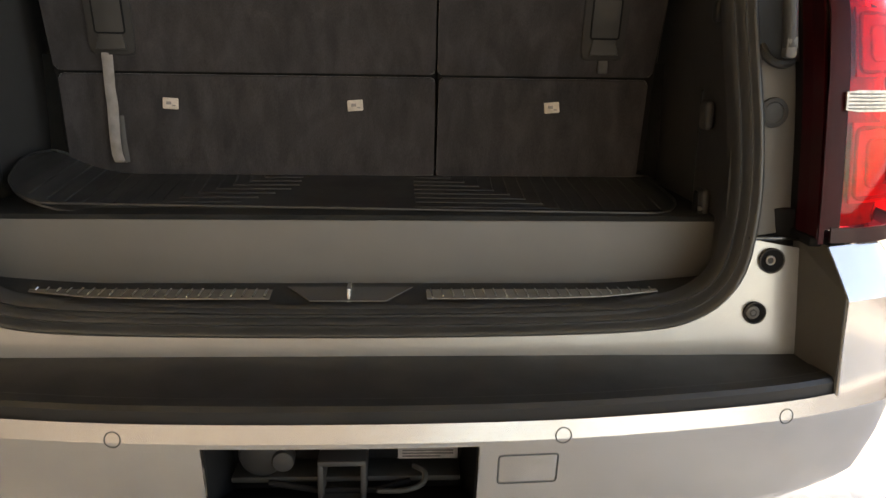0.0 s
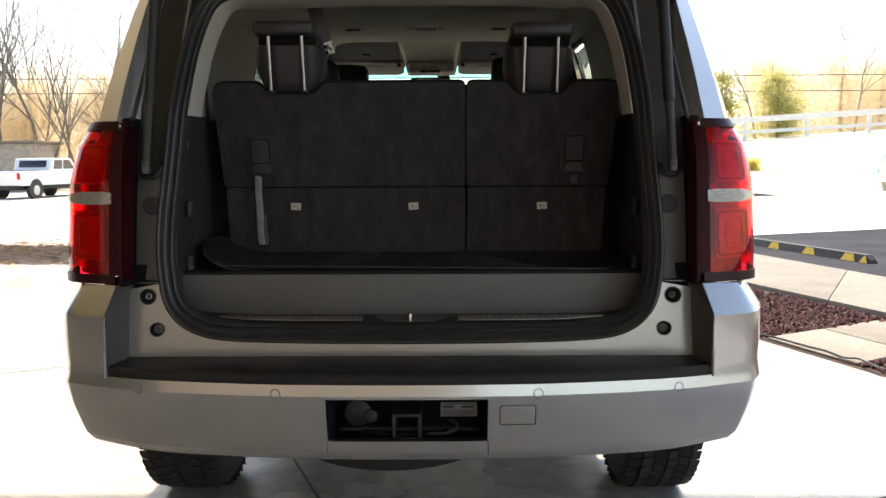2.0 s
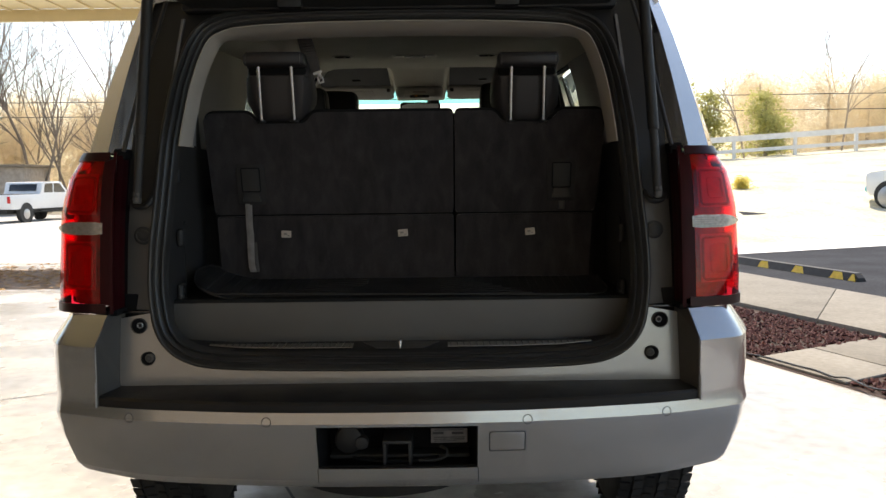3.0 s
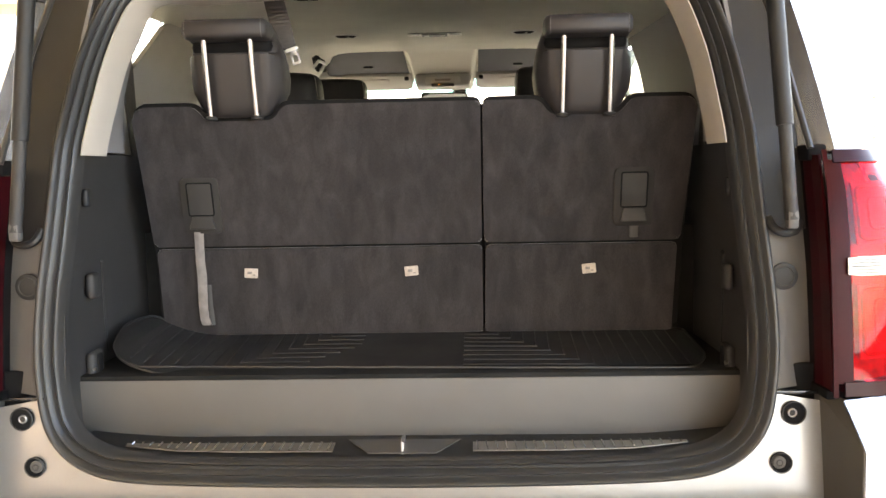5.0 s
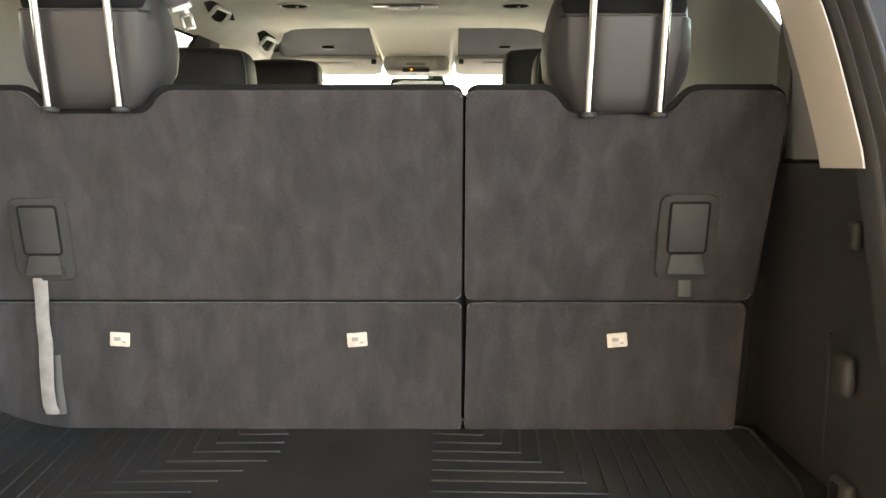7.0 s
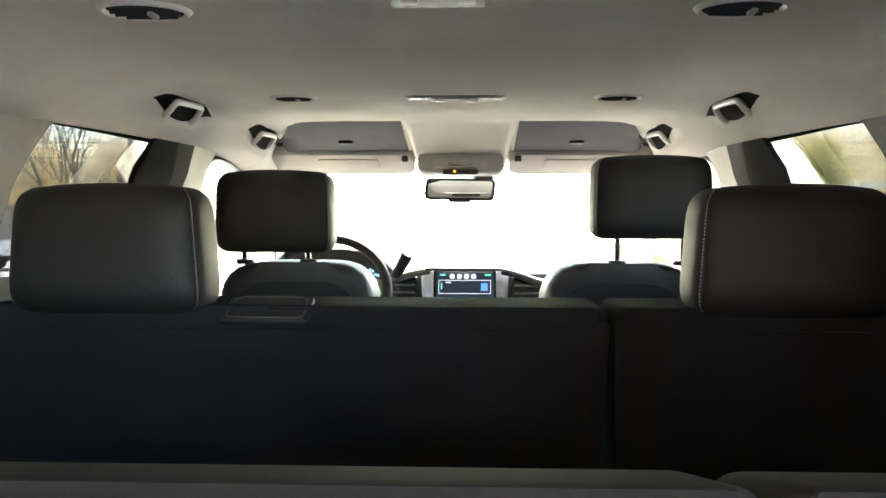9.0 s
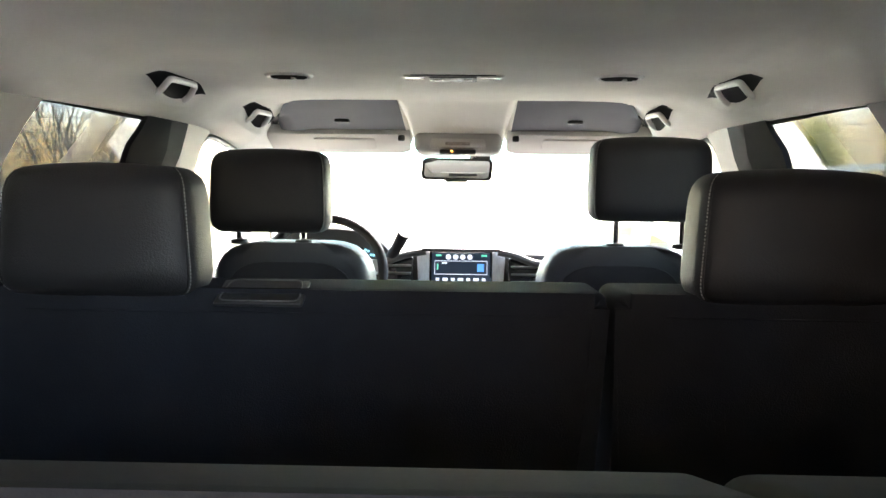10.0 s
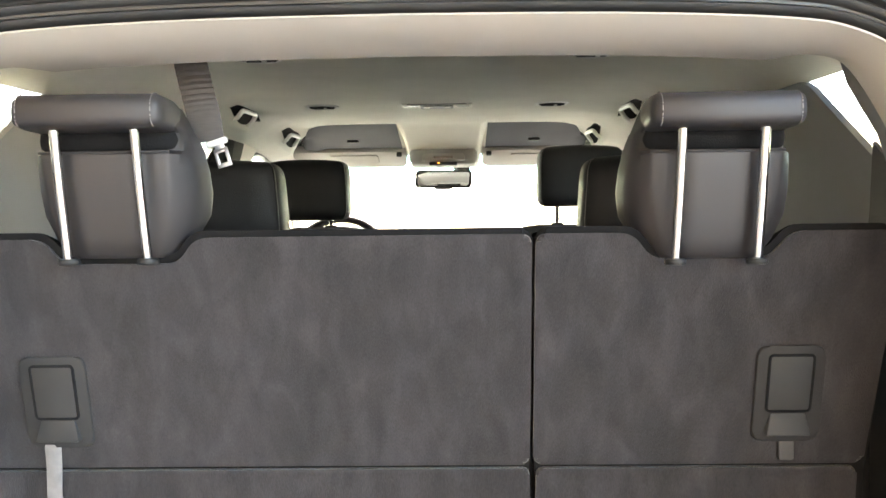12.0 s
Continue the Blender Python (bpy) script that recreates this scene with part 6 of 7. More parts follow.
own(part("cluster_face", box(-0.43, 2.978, 1.40, 0.24, 0.01, 0.08, 0.01, rot=(-15, 0, 0)), GLOSS_BLACK, None, "dark instrument cluster"), dash)
bm = bmesh.new()
for k in range(9):
    box(-0.315 + k * 0.009, 2.972, 1.416 + 0.010 * math.sin(k * 1.3), 0.007, 0.003, 0.007, 0, bm=bm)
own(part("cluster_lights", bm, glow_mat("cluster_glow", (0.25, 0.7, 0.9), 0.10)), dash)
stack = own(part("centre_console", prism(round_poly([(-0.145, 0.95), (0.165, 0.95), (0.150, 1.425), (-0.130, 1.425)], 0.02), lambda u, w, d: (u, 2.975 + (w - 1.2) * 0.25 + d, w), 0.10, 0.008), DASH), dash)
for side in (-1, 1):
    own(part("stack_trim", prism(round_poly([(0, 1.02), (0.016, 1.02), (0.044, 1.425), (0.000, 1.425)], 0.008), lambda u, w, d: (0.012 + side * (0.106 + u), 2.956 + (w - 1.2) * 0.25 + d, w), 0.03, 0.006), ALU_DARK, None, "brushed silver strip beside the screen"), stack)
    own(part("side_vent", prism(round_poly([(0, 1.245), (0.085, 1.265), (0.105, 1.385), (0.0, 1.405)], 0.01), lambda u, w, d: (0.012 + side * (0.158 + u), 2.930 + (w - 1.2) * 0.2 + d, w), 0.03, 0.004), GLOSS_BLACK, None, "dashboard air vent"), dash)
    for k in range(5):
        own(part("vent_slat", box(0.012 + side * 0.208, 2.926 + (0.07 + k * 0.027) * 0.2, 1.275 + k * 0.025, 0.085, 0.012, 0.006, 0.002, rot=(20, 0, 0)), PLASTIC_GREY), dash)
for side, pts in ((-1, [(-0.105, 2.965, 1.424), (-0.17, 2.96, 1.412), (-0.24, 2.955, 1.388), (-0.28, 2.955, 1.382)]), (1, [(0.135, 2.965, 1.424), (0.19, 2.96, 1.412), (0.26, 2.955, 1.388), (0.36, 2.955, 1.380), (0.56, 2.965, 1.378)])):
    own(part("trim_strip", tube(smooth_path(pts, 5), 0.0125, 8), DASH_LIP, None, "grey trim strip across the dash"), dash)
own(part("console_lip", box(0.012, 2.975, 1.430, 0.26, 0.06, 0.012, 0.005), DASH_LIP, None, "grey lip above the screen"), dash)
own(part("glove_panel", box(0.46, 2.985, 1.325, 0.38, 0.03, 0.085, 0.012), STRUT, None, "grey panel on the passenger side"), dash)
screen = empty("touch_screen", (0.012, 3.0, 1.353), "lit centre touch screen with rows of menu icons", "screen")
S0 = (0.012, 2.996)
tilt = lambda dz: S0[1] + dz * 0.25
own(part("screen_frame", box(0.012, 3.002, 1.360, 0.215, 0.016, 0.135, 0.008, rot=(-14, 0, 0)), GLOSS_BLACK), screen)
LCD = glow_mat("screen_dark_blue", (0.02, 0.035, 0.06), 0.03)
LCD_W = glow_mat("screen_white", (0.75, 0.85, 1.0), 0.06)
LCD_B = glow_mat("screen_blue", (0.10, 0.35, 0.9), 0.06)
LCD_G = glow_mat("screen_green", (0.15, 0.8, 0.55), 0.06)
own(part("display", box(0.012, 2.9935, 1.360, 0.196, 0.004, 0.118, 0.001, rot=(-14, 0, 0)), LCD), screen)
def icon(dx, dz, w, h, material, name="icon"):
    own(part(name, box(0.012 + dx, 2.9905 + dz * 0.25, 1.360 + dz, w, 0.002, h, 0.0004, 1, rot=(-14, 0, 0)), material), screen)
for k in range(4):
    own(part("round_button", disc((-0.030 + k * 0.024, 2.990 + 0.043 * 0.25, 1.403), 0.009, 0.003, n=16), LCD_W), screen)
icon(-0.075, 0.048, 0.018, 0.006, LCD_G), icon(0.078, 0.048, 0.020, 0.006, LCD_G)
icon(0.0, 0.030, 0.175, 0.002, LCD_W, "frame_line"), icon(0.0, -0.014, 0.175, 0.002, LCD_W, "frame_line")
icon(-0.0875, 0.008, 0.002, 0.045, LCD_W, "frame_line"), icon(0.0875, 0.008, 0.002, 0.045, LCD_W, "frame_line")
icon(0.066, 0.008, 0.022, 0.026, LCD_B), icon(-0.055, 0.023, 0.018, 0.005, LCD_W), icon(-0.078, 0.010, 0.005, 0.02, LCD_G)
for k in range(7):
    icon(-0.078 + k * 0.0258, -0.031, 0.012 + 0.006 * (k % 2), 0.010, LCD_W)
icon(0.0, -0.052, 0.18, 0.010, LCD_W, "bottom_bar")

wheel_ob = empty("steering_wheel", (-0.425, 2.86, 1.36), "black leather steering wheel with silver spokes", "steering wheel")
WM = Matrix.Translation((-0.43, 2.86, 1.352)) @ Euler((radians(-24), 0, 0)).to_matrix().to_4x4()
def on_wheel(bm):
    bmesh.ops.transform(bm, matrix=WM, verts=bm.verts[:])
    return bm
own(part("rim", on_wheel(tube([(0.195 * math.cos(q), 0, 0.195 * math.sin(q)) for q in np.linspace(0, 2 * math.pi, 49)[:-1]], 0.0165, 10, True)), LEATHER), wheel_ob)
own(part("hub", on_wheel(box(0, 0.02, -0.005, 0.17, 0.05, 0.12, 0.03, 3)), DASH), wheel_ob)
for q in (0, 180, 270):
    own(part("spoke", on_wheel(box(0.13 * math.cos(radians(q)), 0.008, 0.13 * math.sin(radians(q)) + (0.03 if q != 270 else 0.0), 0.13 if q != 270 else 0.05, 0.018, 0.05 if q != 270 else 0.13, 0.008)), SATIN), wheel_ob)
for k, (x, z) in enumerate(((0.12, 0.044), (0.12, 0.018), (0.142, 0.031), (0.098, 0.031))):
    own(part("button", on_wheel(disc((x, -0.004, z), 0.008, 0.008, n=12)), PLASTIC), wheel_ob)
lever = own(part("gear_lever", tube([(-0.25, 3.02, 1.36), (-0.20, 2.93, 1.435), (-0.172, 2.90, 1.485)], 0.016, 10, taper=1.3), PLASTIC))
lever.parent = None
lever.matrix_parent_inverse = Matrix.Identity(4)
tagged(lever, "black column gear lever beside the steering wheel", "gear lever")

# ---- surroundings ----
def sheet(name, poly, z, material, label, category="ground", th=0.0, kind="structure"):
    if th:
        ob = part(name, prism(poly, lambda u, w, d: (u, w, z - d), th, min(0.012, th * 0.4)), material)
    else:
        ob = raw(name, [(x, y, z) for x, y in poly], [tuple(range(len(poly)))], material)
    return tagged(ob, label, category, kind=kind)


sheet("ground", [(-900, -900), (900, -900), (900, 900), (-900, 900)], 0.0, CONCRETE, "pale trowelled concrete apron", "ground")
E1, E2, E3 = ((2.640, 2.520), (2.225, 3.700)), ((3.560, 4.290), (3.040, 5.990)), ((4.590, 6.180), (3.950, 8.720))


def along(e, d):
    a, b = Vector(e[0]), Vector(e[1])
    return tuple(a + (b - a).normalized() * d)


sheet("gravel_bed", [along(E1, -9), along(E1, 14), along(E2, 14), along(E2, -9)], 0.004, SOIL, "dark soil bed under red lava rock", "bed")
sheet("asphalt_lot", [along(E3, -30), along(E3, 6.2), (5.05, 11.55), (8.16, 12.88), (40, 26.5), (60, 0), (40, -20)], 0.006, ASPHALT, "worn grey asphalt parking bay", "asphalt")
sheet("far_lot", [(-60, 11.5), (2.0, 11.5), (5.05, 11.6), (8.16, 12.93), (40, 26.6), (50, 34), (-60, 34)], 0.003, ASPHALT_PALE, "pale car park surface", "asphalt")
sheet("lot_edge_line", [(4.9, 11.48), (8.16, 12.84), (40, 26.4), (40, 26.8), (8.10, 13.06), (4.85, 11.70)], 0.012, WHITE_LINE, "white painted edge line", "road marking")
sheet("leaf_bed", [(-30, 8.6), (-4.2, 8.1), (-4.0, 10.4), (-30, 11.3)], 0.008, LEAF_LITTER, "strip of brown leaf litter", "bed")
sheet("lawn", [(9, 15.2), (60, 38), (60, 80), (-80, 80), (-80, 36), (-20, 36), (9, 34)], 0.016, GRASS, "dry winter grass verge", "grass")

pave = sheet("pavement", [along(E2, -8), along(E2, 12), along(E3, 12), along(E3, -8)], 0.010, SOIL, "concrete pavement of large slabs", "pavement")
def slab_piece(poly, parent, name="slab", z=0.045):
    ob = part(name, prism(poly, lambda u, w, d: (u, w, z - d), 0.015 if z < 0.03 else 0.04, 0.005), PAVING)
    ob.parent = parent
    return ob
for k in range(10):
    a0, a1 = -7.22 + 2 * k + 0.005, -5.22 + 2 * k - 0.005
    q = [along(E2, a0), along(E2, a1), along(E3, a1), along(E3, a0)]
    slab_piece(q, pave)
w0 = [along(E1, 1.18), along(E1, 0.40), (3.70, 3.60), (3.48, 4.32)]
def mixp(a, b, t):
    return (a[0] + (b[0] - a[0]) * t, a[1] + (b[1] - a[1]) * t)
for t0, t1 in ((0.03, 0.445), (0.457, 1.0)):
    slab_piece([mixp(w0[0], w0[3], t0), mixp(w0[1], w0[2], t0), mixp(w0[1], w0[2], t1), mixp(w0[0], w0[3], t1)], pave, "crossing_slab", 0.022)
hose = part("black_cable", tube(smooth_path([(2.14, 4.05, 0.03), (2.237, 3.747, 0.030), (2.34, 3.58, 0.030), (2.43, 3.33, 0.030), (2.49, 3.20, 0.030), (2.515, 3.01, 0.032), (2.56, 2.92, 0.045), (2.575, 2.68, 0.045), (2.67, 2.57, 0.045), (2.9, 2.2, 0.04), (3.1, 1.4, 0.04)], 6), 0.006, 6), RUBBER)
tagged(hose, "black cable lying along the bed edge", "cable")


def lava_rocks():
    rng = random.Random(4)
    v, f = [], []
    a, b = Vector(E1[0]), Vector(E1[1])
    u = (b - a).normalized()
    c = Vector(E2[0])
    for _ in range(11000):
        d, t = rng.uniform(-2.6, 9), rng.uniform(0.03, 0.97)
        p = (a + u * d).lerp(c + u * (d - 0.9), t)
        q = Vector((p.x, p.y))
        if 0.38 + 0.20 * t < (q - a).dot(u) < 1.20 + 0.16 * t:
            continue
        r = rng.uniform(0.013, 0.028)
        s = len(v)
        pts = [(0, 0, 1), (1, 0, 0), (0, 1, 0), (-1, 0, 0), (0, -1, 0), (0, 0, -1)]
        sp = rng.uniform(0, 3)
        for x, y, z in pts:
            k = r * rng.uniform(0.65, 1.25)
            v.append((p.x + k * (x * math.cos(sp) - y * math.sin(sp)), p.y + k * (x * math.sin(sp) + y * math.cos(sp)), 0.018 + rng.uniform(0, 0.0) + k * z * 0.8))
        f += [(s, s + 1, s + 2), (s, s + 2, s + 3), (s, s + 3, s + 4), (s, s + 4, s + 1), (s + 5, s + 2, s + 1), (s + 5, s + 3, s + 2), (s + 5, s + 4, s + 3), (s + 5, s + 1, s + 4)]
    me = bpy.data.meshes.new("lava_rock")
    me.from_pydata(v, [], f)
    ob = finish("lava_rock", me, LAVA, smooth=False)
    tagged(ob, "dark red lava rock filling the bed", "gravel", kind="stuff")


lava_rocks()

# wheel stop
sa, sb = Vector((5.10, 7.78)), Vector((4.40, 10.45))
sd = (sb - sa).normalized()
sn = Vector((-sd.y, sd.x))
stop = empty("wheel_stop", (sa.x, sa.y, 0.006), "black rubber wheel stop with yellow reflective patches", "wheel stop")
L = (sb - sa).length
prof = [(-0.075, 0.0), (-0.045, 0.10), (0.045, 0.10), (0.075, 0.0)]
rings = [[(sa.x + sd.x * d + sn.x * p * k, sa.y + sd.y * d + sn.y * p * k, 0.006 + z * k2) for p, z in prof] for d, k, k2 in ((0, 1, 0.45), (0.06, 1, 1), (L - 0.06, 1, 1), (L, 1, 0.45))]
own(part("rubber_bar", loft(rings), RUB_STOP), stop)
for d0 in (-0.10, 0.21, 0.925, 1.64, 2.355):
    for s in (1, -1):
        q = []
        for d, h in ((max(d0, 0.01), 0.006), (d0 + 0.24, 0.006), (d0 + 0.19, 0.092 if d0 > 0 else 0.085), (max(d0 + 0.05, 0.055), 0.092 if d0 > 0 else 0.085)):
            w = s * (0.078 - 0.30 * h)
            q.append((sa.x + sd.x * d + sn.x * w, sa.y + sd.y * d + sn.y * w, 0.006 + h))
        own(raw("yellow_patch", q, [(0, 1, 2, 3)], YELLOW, thick=0.002), stop)

def fallen_leaves():
    rng = random.Random(8)
    v, f = [], []
    for _ in range(2600):
        x, y = rng.uniform(-14, -3.4), 9.4 + rng.gauss(0, 0.75)
        r, q, h = rng.uniform(0.03, 0.075), rng.uniform(0, 6.28), rng.uniform(0.012, 0.05)
        s = len(v)
        for a, k in ((0, 1.0), (1.57, 0.45), (3.14, 1.0), (4.71, 0.45)):
            v.append((x + r * k * math.cos(q + a), y + r * k * math.sin(q + a), h + rng.uniform(-0.008, 0.02)))
        f.append((s, s + 1, s + 2, s + 3))
    me = bpy.data.meshes.new("fallen_leaves")
    me.from_pydata(v, [], f)
    tagged(finish("fallen_leaves", me, LEAF_DRY, smooth=False), "dry brown leaves blown along the bed", "leaves", kind="stuff")


fallen_leaves()

# control joints in the apron, as thin dark fillets
for k, (a, b) in enumerate((((-0.376, 0.957), (-0.571, 1.426)), ((-2.522, 2.817), (-2.2, 3.0)), ((0.946, 0.646), (1.646, 0.95)))):
    a, b = Vector(a), Vector(b)
    u = (b - a).normalized()
    a, b = a - u * (6, 9, 0.5)[k], b + u * (6, 7, 0.8)[k]
    n2 = Vector((-u.y, u.x)) * 0.006
    o = raw("control_joint", [(a.x - n2.x, a.y - n2.y, 0.002), (a.x + n2.x, a.y + n2.y, 0.002), (b.x + n2.x, b.y + n2.y, 0.002), (b.x - n2.x, b.y - n2.y, 0.002)], [(0, 1, 2, 3)], INK)
    tagged(o, "saw-cut control joint in the concrete", "joint", kind="structure")

# unseen canopy added to shade the apron's rear, and a second across the drive
canopy = empty("canopy", (-1, -2, 0), "cream metal canopy, out of view, added to shade the apron's rear", "canopy")
own(part("roof_slab", box(-3.4, -2.15, 3.90, 13.2, 11.7, 0.12, 0.02), CREAM), canopy)
own(part("fascia", box(-3.4, 3.65, 3.78, 13.2, 0.10, 0.42, 0.02), CREAM), canopy)
for x, y in ((-9.5, 2.8), (2.9, -7.6)):
    own(part("column", box(x, y, 1.92, 0.25, 0.25, 3.84, 0.02), CREAM), canopy)
drive = empty("drive_canopy", (-8, 12.3, 0), "narrow cream canopy with a ribbed soffit across the drive", "canopy")
own(part("roof_slab", box(-9.4, 12.5, 4.53, 15.0, 1.9, 0.10, 0.02), CREAM), drive)
own(part("fascia", box(-9.4, 11.52, 4.37, 15.0, 0.08, 0.22, 0.01), CREAM), drive)
own(part("fascia", box(-9.4, 13.48, 4.37, 15.0, 0.08, 0.22, 0.01), CREAM), drive)
for k in range(29):
    own(part("soffit_rib", box(-16.7 + k * 0.5, 12.5, 4.465, 0.06, 1.88, 0.03, 0.0), CREAM), drive)
own(part("column", box(-16.6, 12.5, 2.24, 0.25, 0.25, 4.48, 0.02), CREAM), drive)
# building walls out of view, added to block sky and send back warm light
wall = part("bounce_wall_south", box(-7.0, -13.5, 2.8, 17.0, 0.30, 5.6, 0.02), TAN_WALL)
tagged(wall, "tan stucco wall out of view, added for warm bounce light", "wall", kind="structure")
wall = part("blocker_wall_west", box(-7.6, -2.5, 1.92, 0.30, 10.8, 3.84, 0.02), TAN_WALL)
tagged(wall, "tan stucco wall out of view, added to block sky light", "wall", kind="structure")


# ---- vehicles in the distance ----
def pickup(cx, cy, turn, paint, label):
    ob = empty("pickup_truck", (cx, cy, 0), label, "truck")
    M = Matrix.Translation((cx, cy, 0)) @ Euler((0, 0, radians(turn))).to_matrix().to_4x4() @ Matrix.Scale(0.76, 4)
    def put(bm):
        bmesh.ops.transform(bm, matrix=M, verts=bm.verts[:])
        return bm
    body = own(part("body", put(prism(round_poly([(-2.9, 0.62), (-2.95, 1.28), (-0.75, 1.30), (-0.55, 1.86), (0.85, 1.90), (1.45, 1.36), (2.75, 1.24), (2.9, 0.62)], 0.08), lambda u, w, d: (u, d - 0.95, w), 1.9, 0.05)), paint), ob)
    own(part("bed_floor", put(box(-1.85, 0, 1.295, 1.9, 1.6, 0.03, 0.01)), PLASTIC), ob)
    for s in (-1, 1):
        own(part("side_window", put(prism(round_poly([(-0.50, 1.36), (-0.38, 1.78), (0.22, 1.80), (0.22, 1.36)], 0.04), lambda u, w, d: (u, s * (0.955 - d), w), 0.02)), GLOSS_BLACK), ob)
        own(part("side_window", put(prism(round_poly([(0.30, 1.36), (0.30, 1.80), (0.80, 1.80), (1.25, 1.36)], 0.04), lambda u, w, d: (u, s * (0.955 - d), w), 0.02)), GLOSS_BLACK), ob)
        own(part("tail_light", put(box(-2.93, s * 0.85, 1.05, 0.06, 0.16, 0.30, 0.02)), RED_LENS), ob)
        own(part("running_board", put(box(0.2, s * 0.93, 0.50, 2.0, 0.16, 0.06, 0.02)), PLASTIC), ob)
        for x in (-1.85, 1.85):
            ty = own(part("tyre", put(disc((x, s * 0.82, 0.40), 0.40, 0.28, axis=1, n=28, bevel=0.05)), TYRE), ob)
            own(part("rim", put(disc((x, s * 0.965, 0.40), 0.23, 0.02, axis=1, n=20, bevel=0.006)), SATIN), ty)
            own(part("wheel_arch", put(disc((x, s * 0.90, 0.44), 0.48, 0.13, axis=1, n=28)), UNDER), ob)
    own(part("rear_window", put(box(-0.66, 0, 1.60, 0.03, 1.4, 0.34, 0.01, rot=(0, 20, 0))), GLOSS_BLACK), ob)
    own(part("chassis", put(box(0, 0, 0.52, 5.4, 1.1, 0.22, 0.03)), UNDER), ob)
    return ob


pickup(-14.9, 28.5, 82, WHITE_PAINT, "white pickup truck parked beside the trees")


def small_car(cx, cy, turn, paint, label, base=0.0, bumper_paint=None, axle=-1.4, hub=0.21):
    ob = empty("parked_car", (cx, cy, base), label, "car")
    M = Matrix.Translation((cx, cy, base)) @ Euler((0, 0, radians(turn))).to_matrix().to_4x4()
    def put(bm):
        bmesh.ops.transform(bm, matrix=M, verts=bm.verts[:])
        return bm
    own(part("body", put(prism(round_poly([(-2.2, 0.35), (-2.25, 0.95), (-1.5, 1.05), (-0.9, 1.46), (0.5, 1.48), (1.2, 1.02), (2.1, 0.86), (2.2, 0.35)], 0.12), lambda u, w, d: (u, d - 0.88, w), 1.76, 0.05)), paint), ob)
    for s in (-1, 1):
        own(part("side_window", put(prism(round_poly([(-1.15, 1.04), (-0.80, 1.38), (0.42, 1.40), (0.92, 1.04)], 0.05), lambda u, w, d: (u, s * (0.885 - d), w), 0.02)), GLOSS_BLACK), ob)
        for x in (axle, 1.4):
            own(part("wheel_arch", put(disc((x, s * 0.83, 0.36), 0.39, 0.12, axis=1, n=28)), UNDER), ob)
            ty = own(part("tyre", put(disc((x, s * 0.79, 0.32), 0.32, 0.22, axis=1, n=28, bevel=0.04)), TYRE), ob)
            own(part("rim", put(disc((x, s * 0.905, 0.32), hub, 0.02, axis=1, n=20, bevel=0.006)), SATIN), ty)
    own(part("end_bumper", put(box(-2.20, 0, 0.52, 0.12, 1.70, 0.16, 0.05)), bumper_paint or PLASTIC), ob)
    own(part("rear_window", put(box(-1.25, 0, 1.24, 0.03, 1.3, 0.42, 0.01, rot=(0, 55, 0))), GLOSS_BLACK), ob)
    return ob


small_car(-13.9, 33.0, 100, WHITE_PAINT, "white car with dark windows parked behind the pickup")
small_car(13.75, 19.7, -28, WHITE_PAINT, "white car with a teal bumper parked on the bank", 0.40, TEAL_PAINT, -1.65, 0.30)


# ---- trees ----
def bare_tree(seed, height, spread, name_label, bark=None):
    rng = random.Random(seed)
    bark = bark or BARK_DARK
    bm = bmesh.new()
    def grow(p, d, length, r, depth):
        pts, q, dd = [p], p, d
        steps = 4
        for _ in range(steps):
            dd = (dd + Vector((rng.gauss(0, 0.12), rng.gauss(0, 0.12), rng.gauss(0.03, 0.06)))).normalized()
            q = q + dd * length / steps
            pts.append(q)
        tube(pts, r, 6 if depth < 2 else 4, bm=bm, taper=0.55)
        if depth >= 5 or r < 0.004:
            return
        for k in range(rng.randint(2, 4) if depth else rng.randint(5, 7)):
            at = pts[rng.randint(2 if depth == 0 else 1, steps)]
            side = Vector((rng.gauss(0, 1), rng.gauss(0, 1), 0)).normalized()
            nd = (dd * rng.uniform(0.6, 1.0) + side * spread * rng.uniform(0.5, 1.0)).normalized()
            grow(at, nd, length * rng.uniform(0.45, 0.72), r * rng.uniform(0.38, 0.55), depth + 1)
    trunk_r = height * 0.0075
    grow(Vector((0, 0, -0.05)), Vector((0, 0, 1)), height * 0.55, trunk_r, 0)
    ob = empty("bare_tree", (0, 0, 0), name_label, "tree", "bare trees")
    own(part("branched_trunk", bm, bark), ob)
    return ob


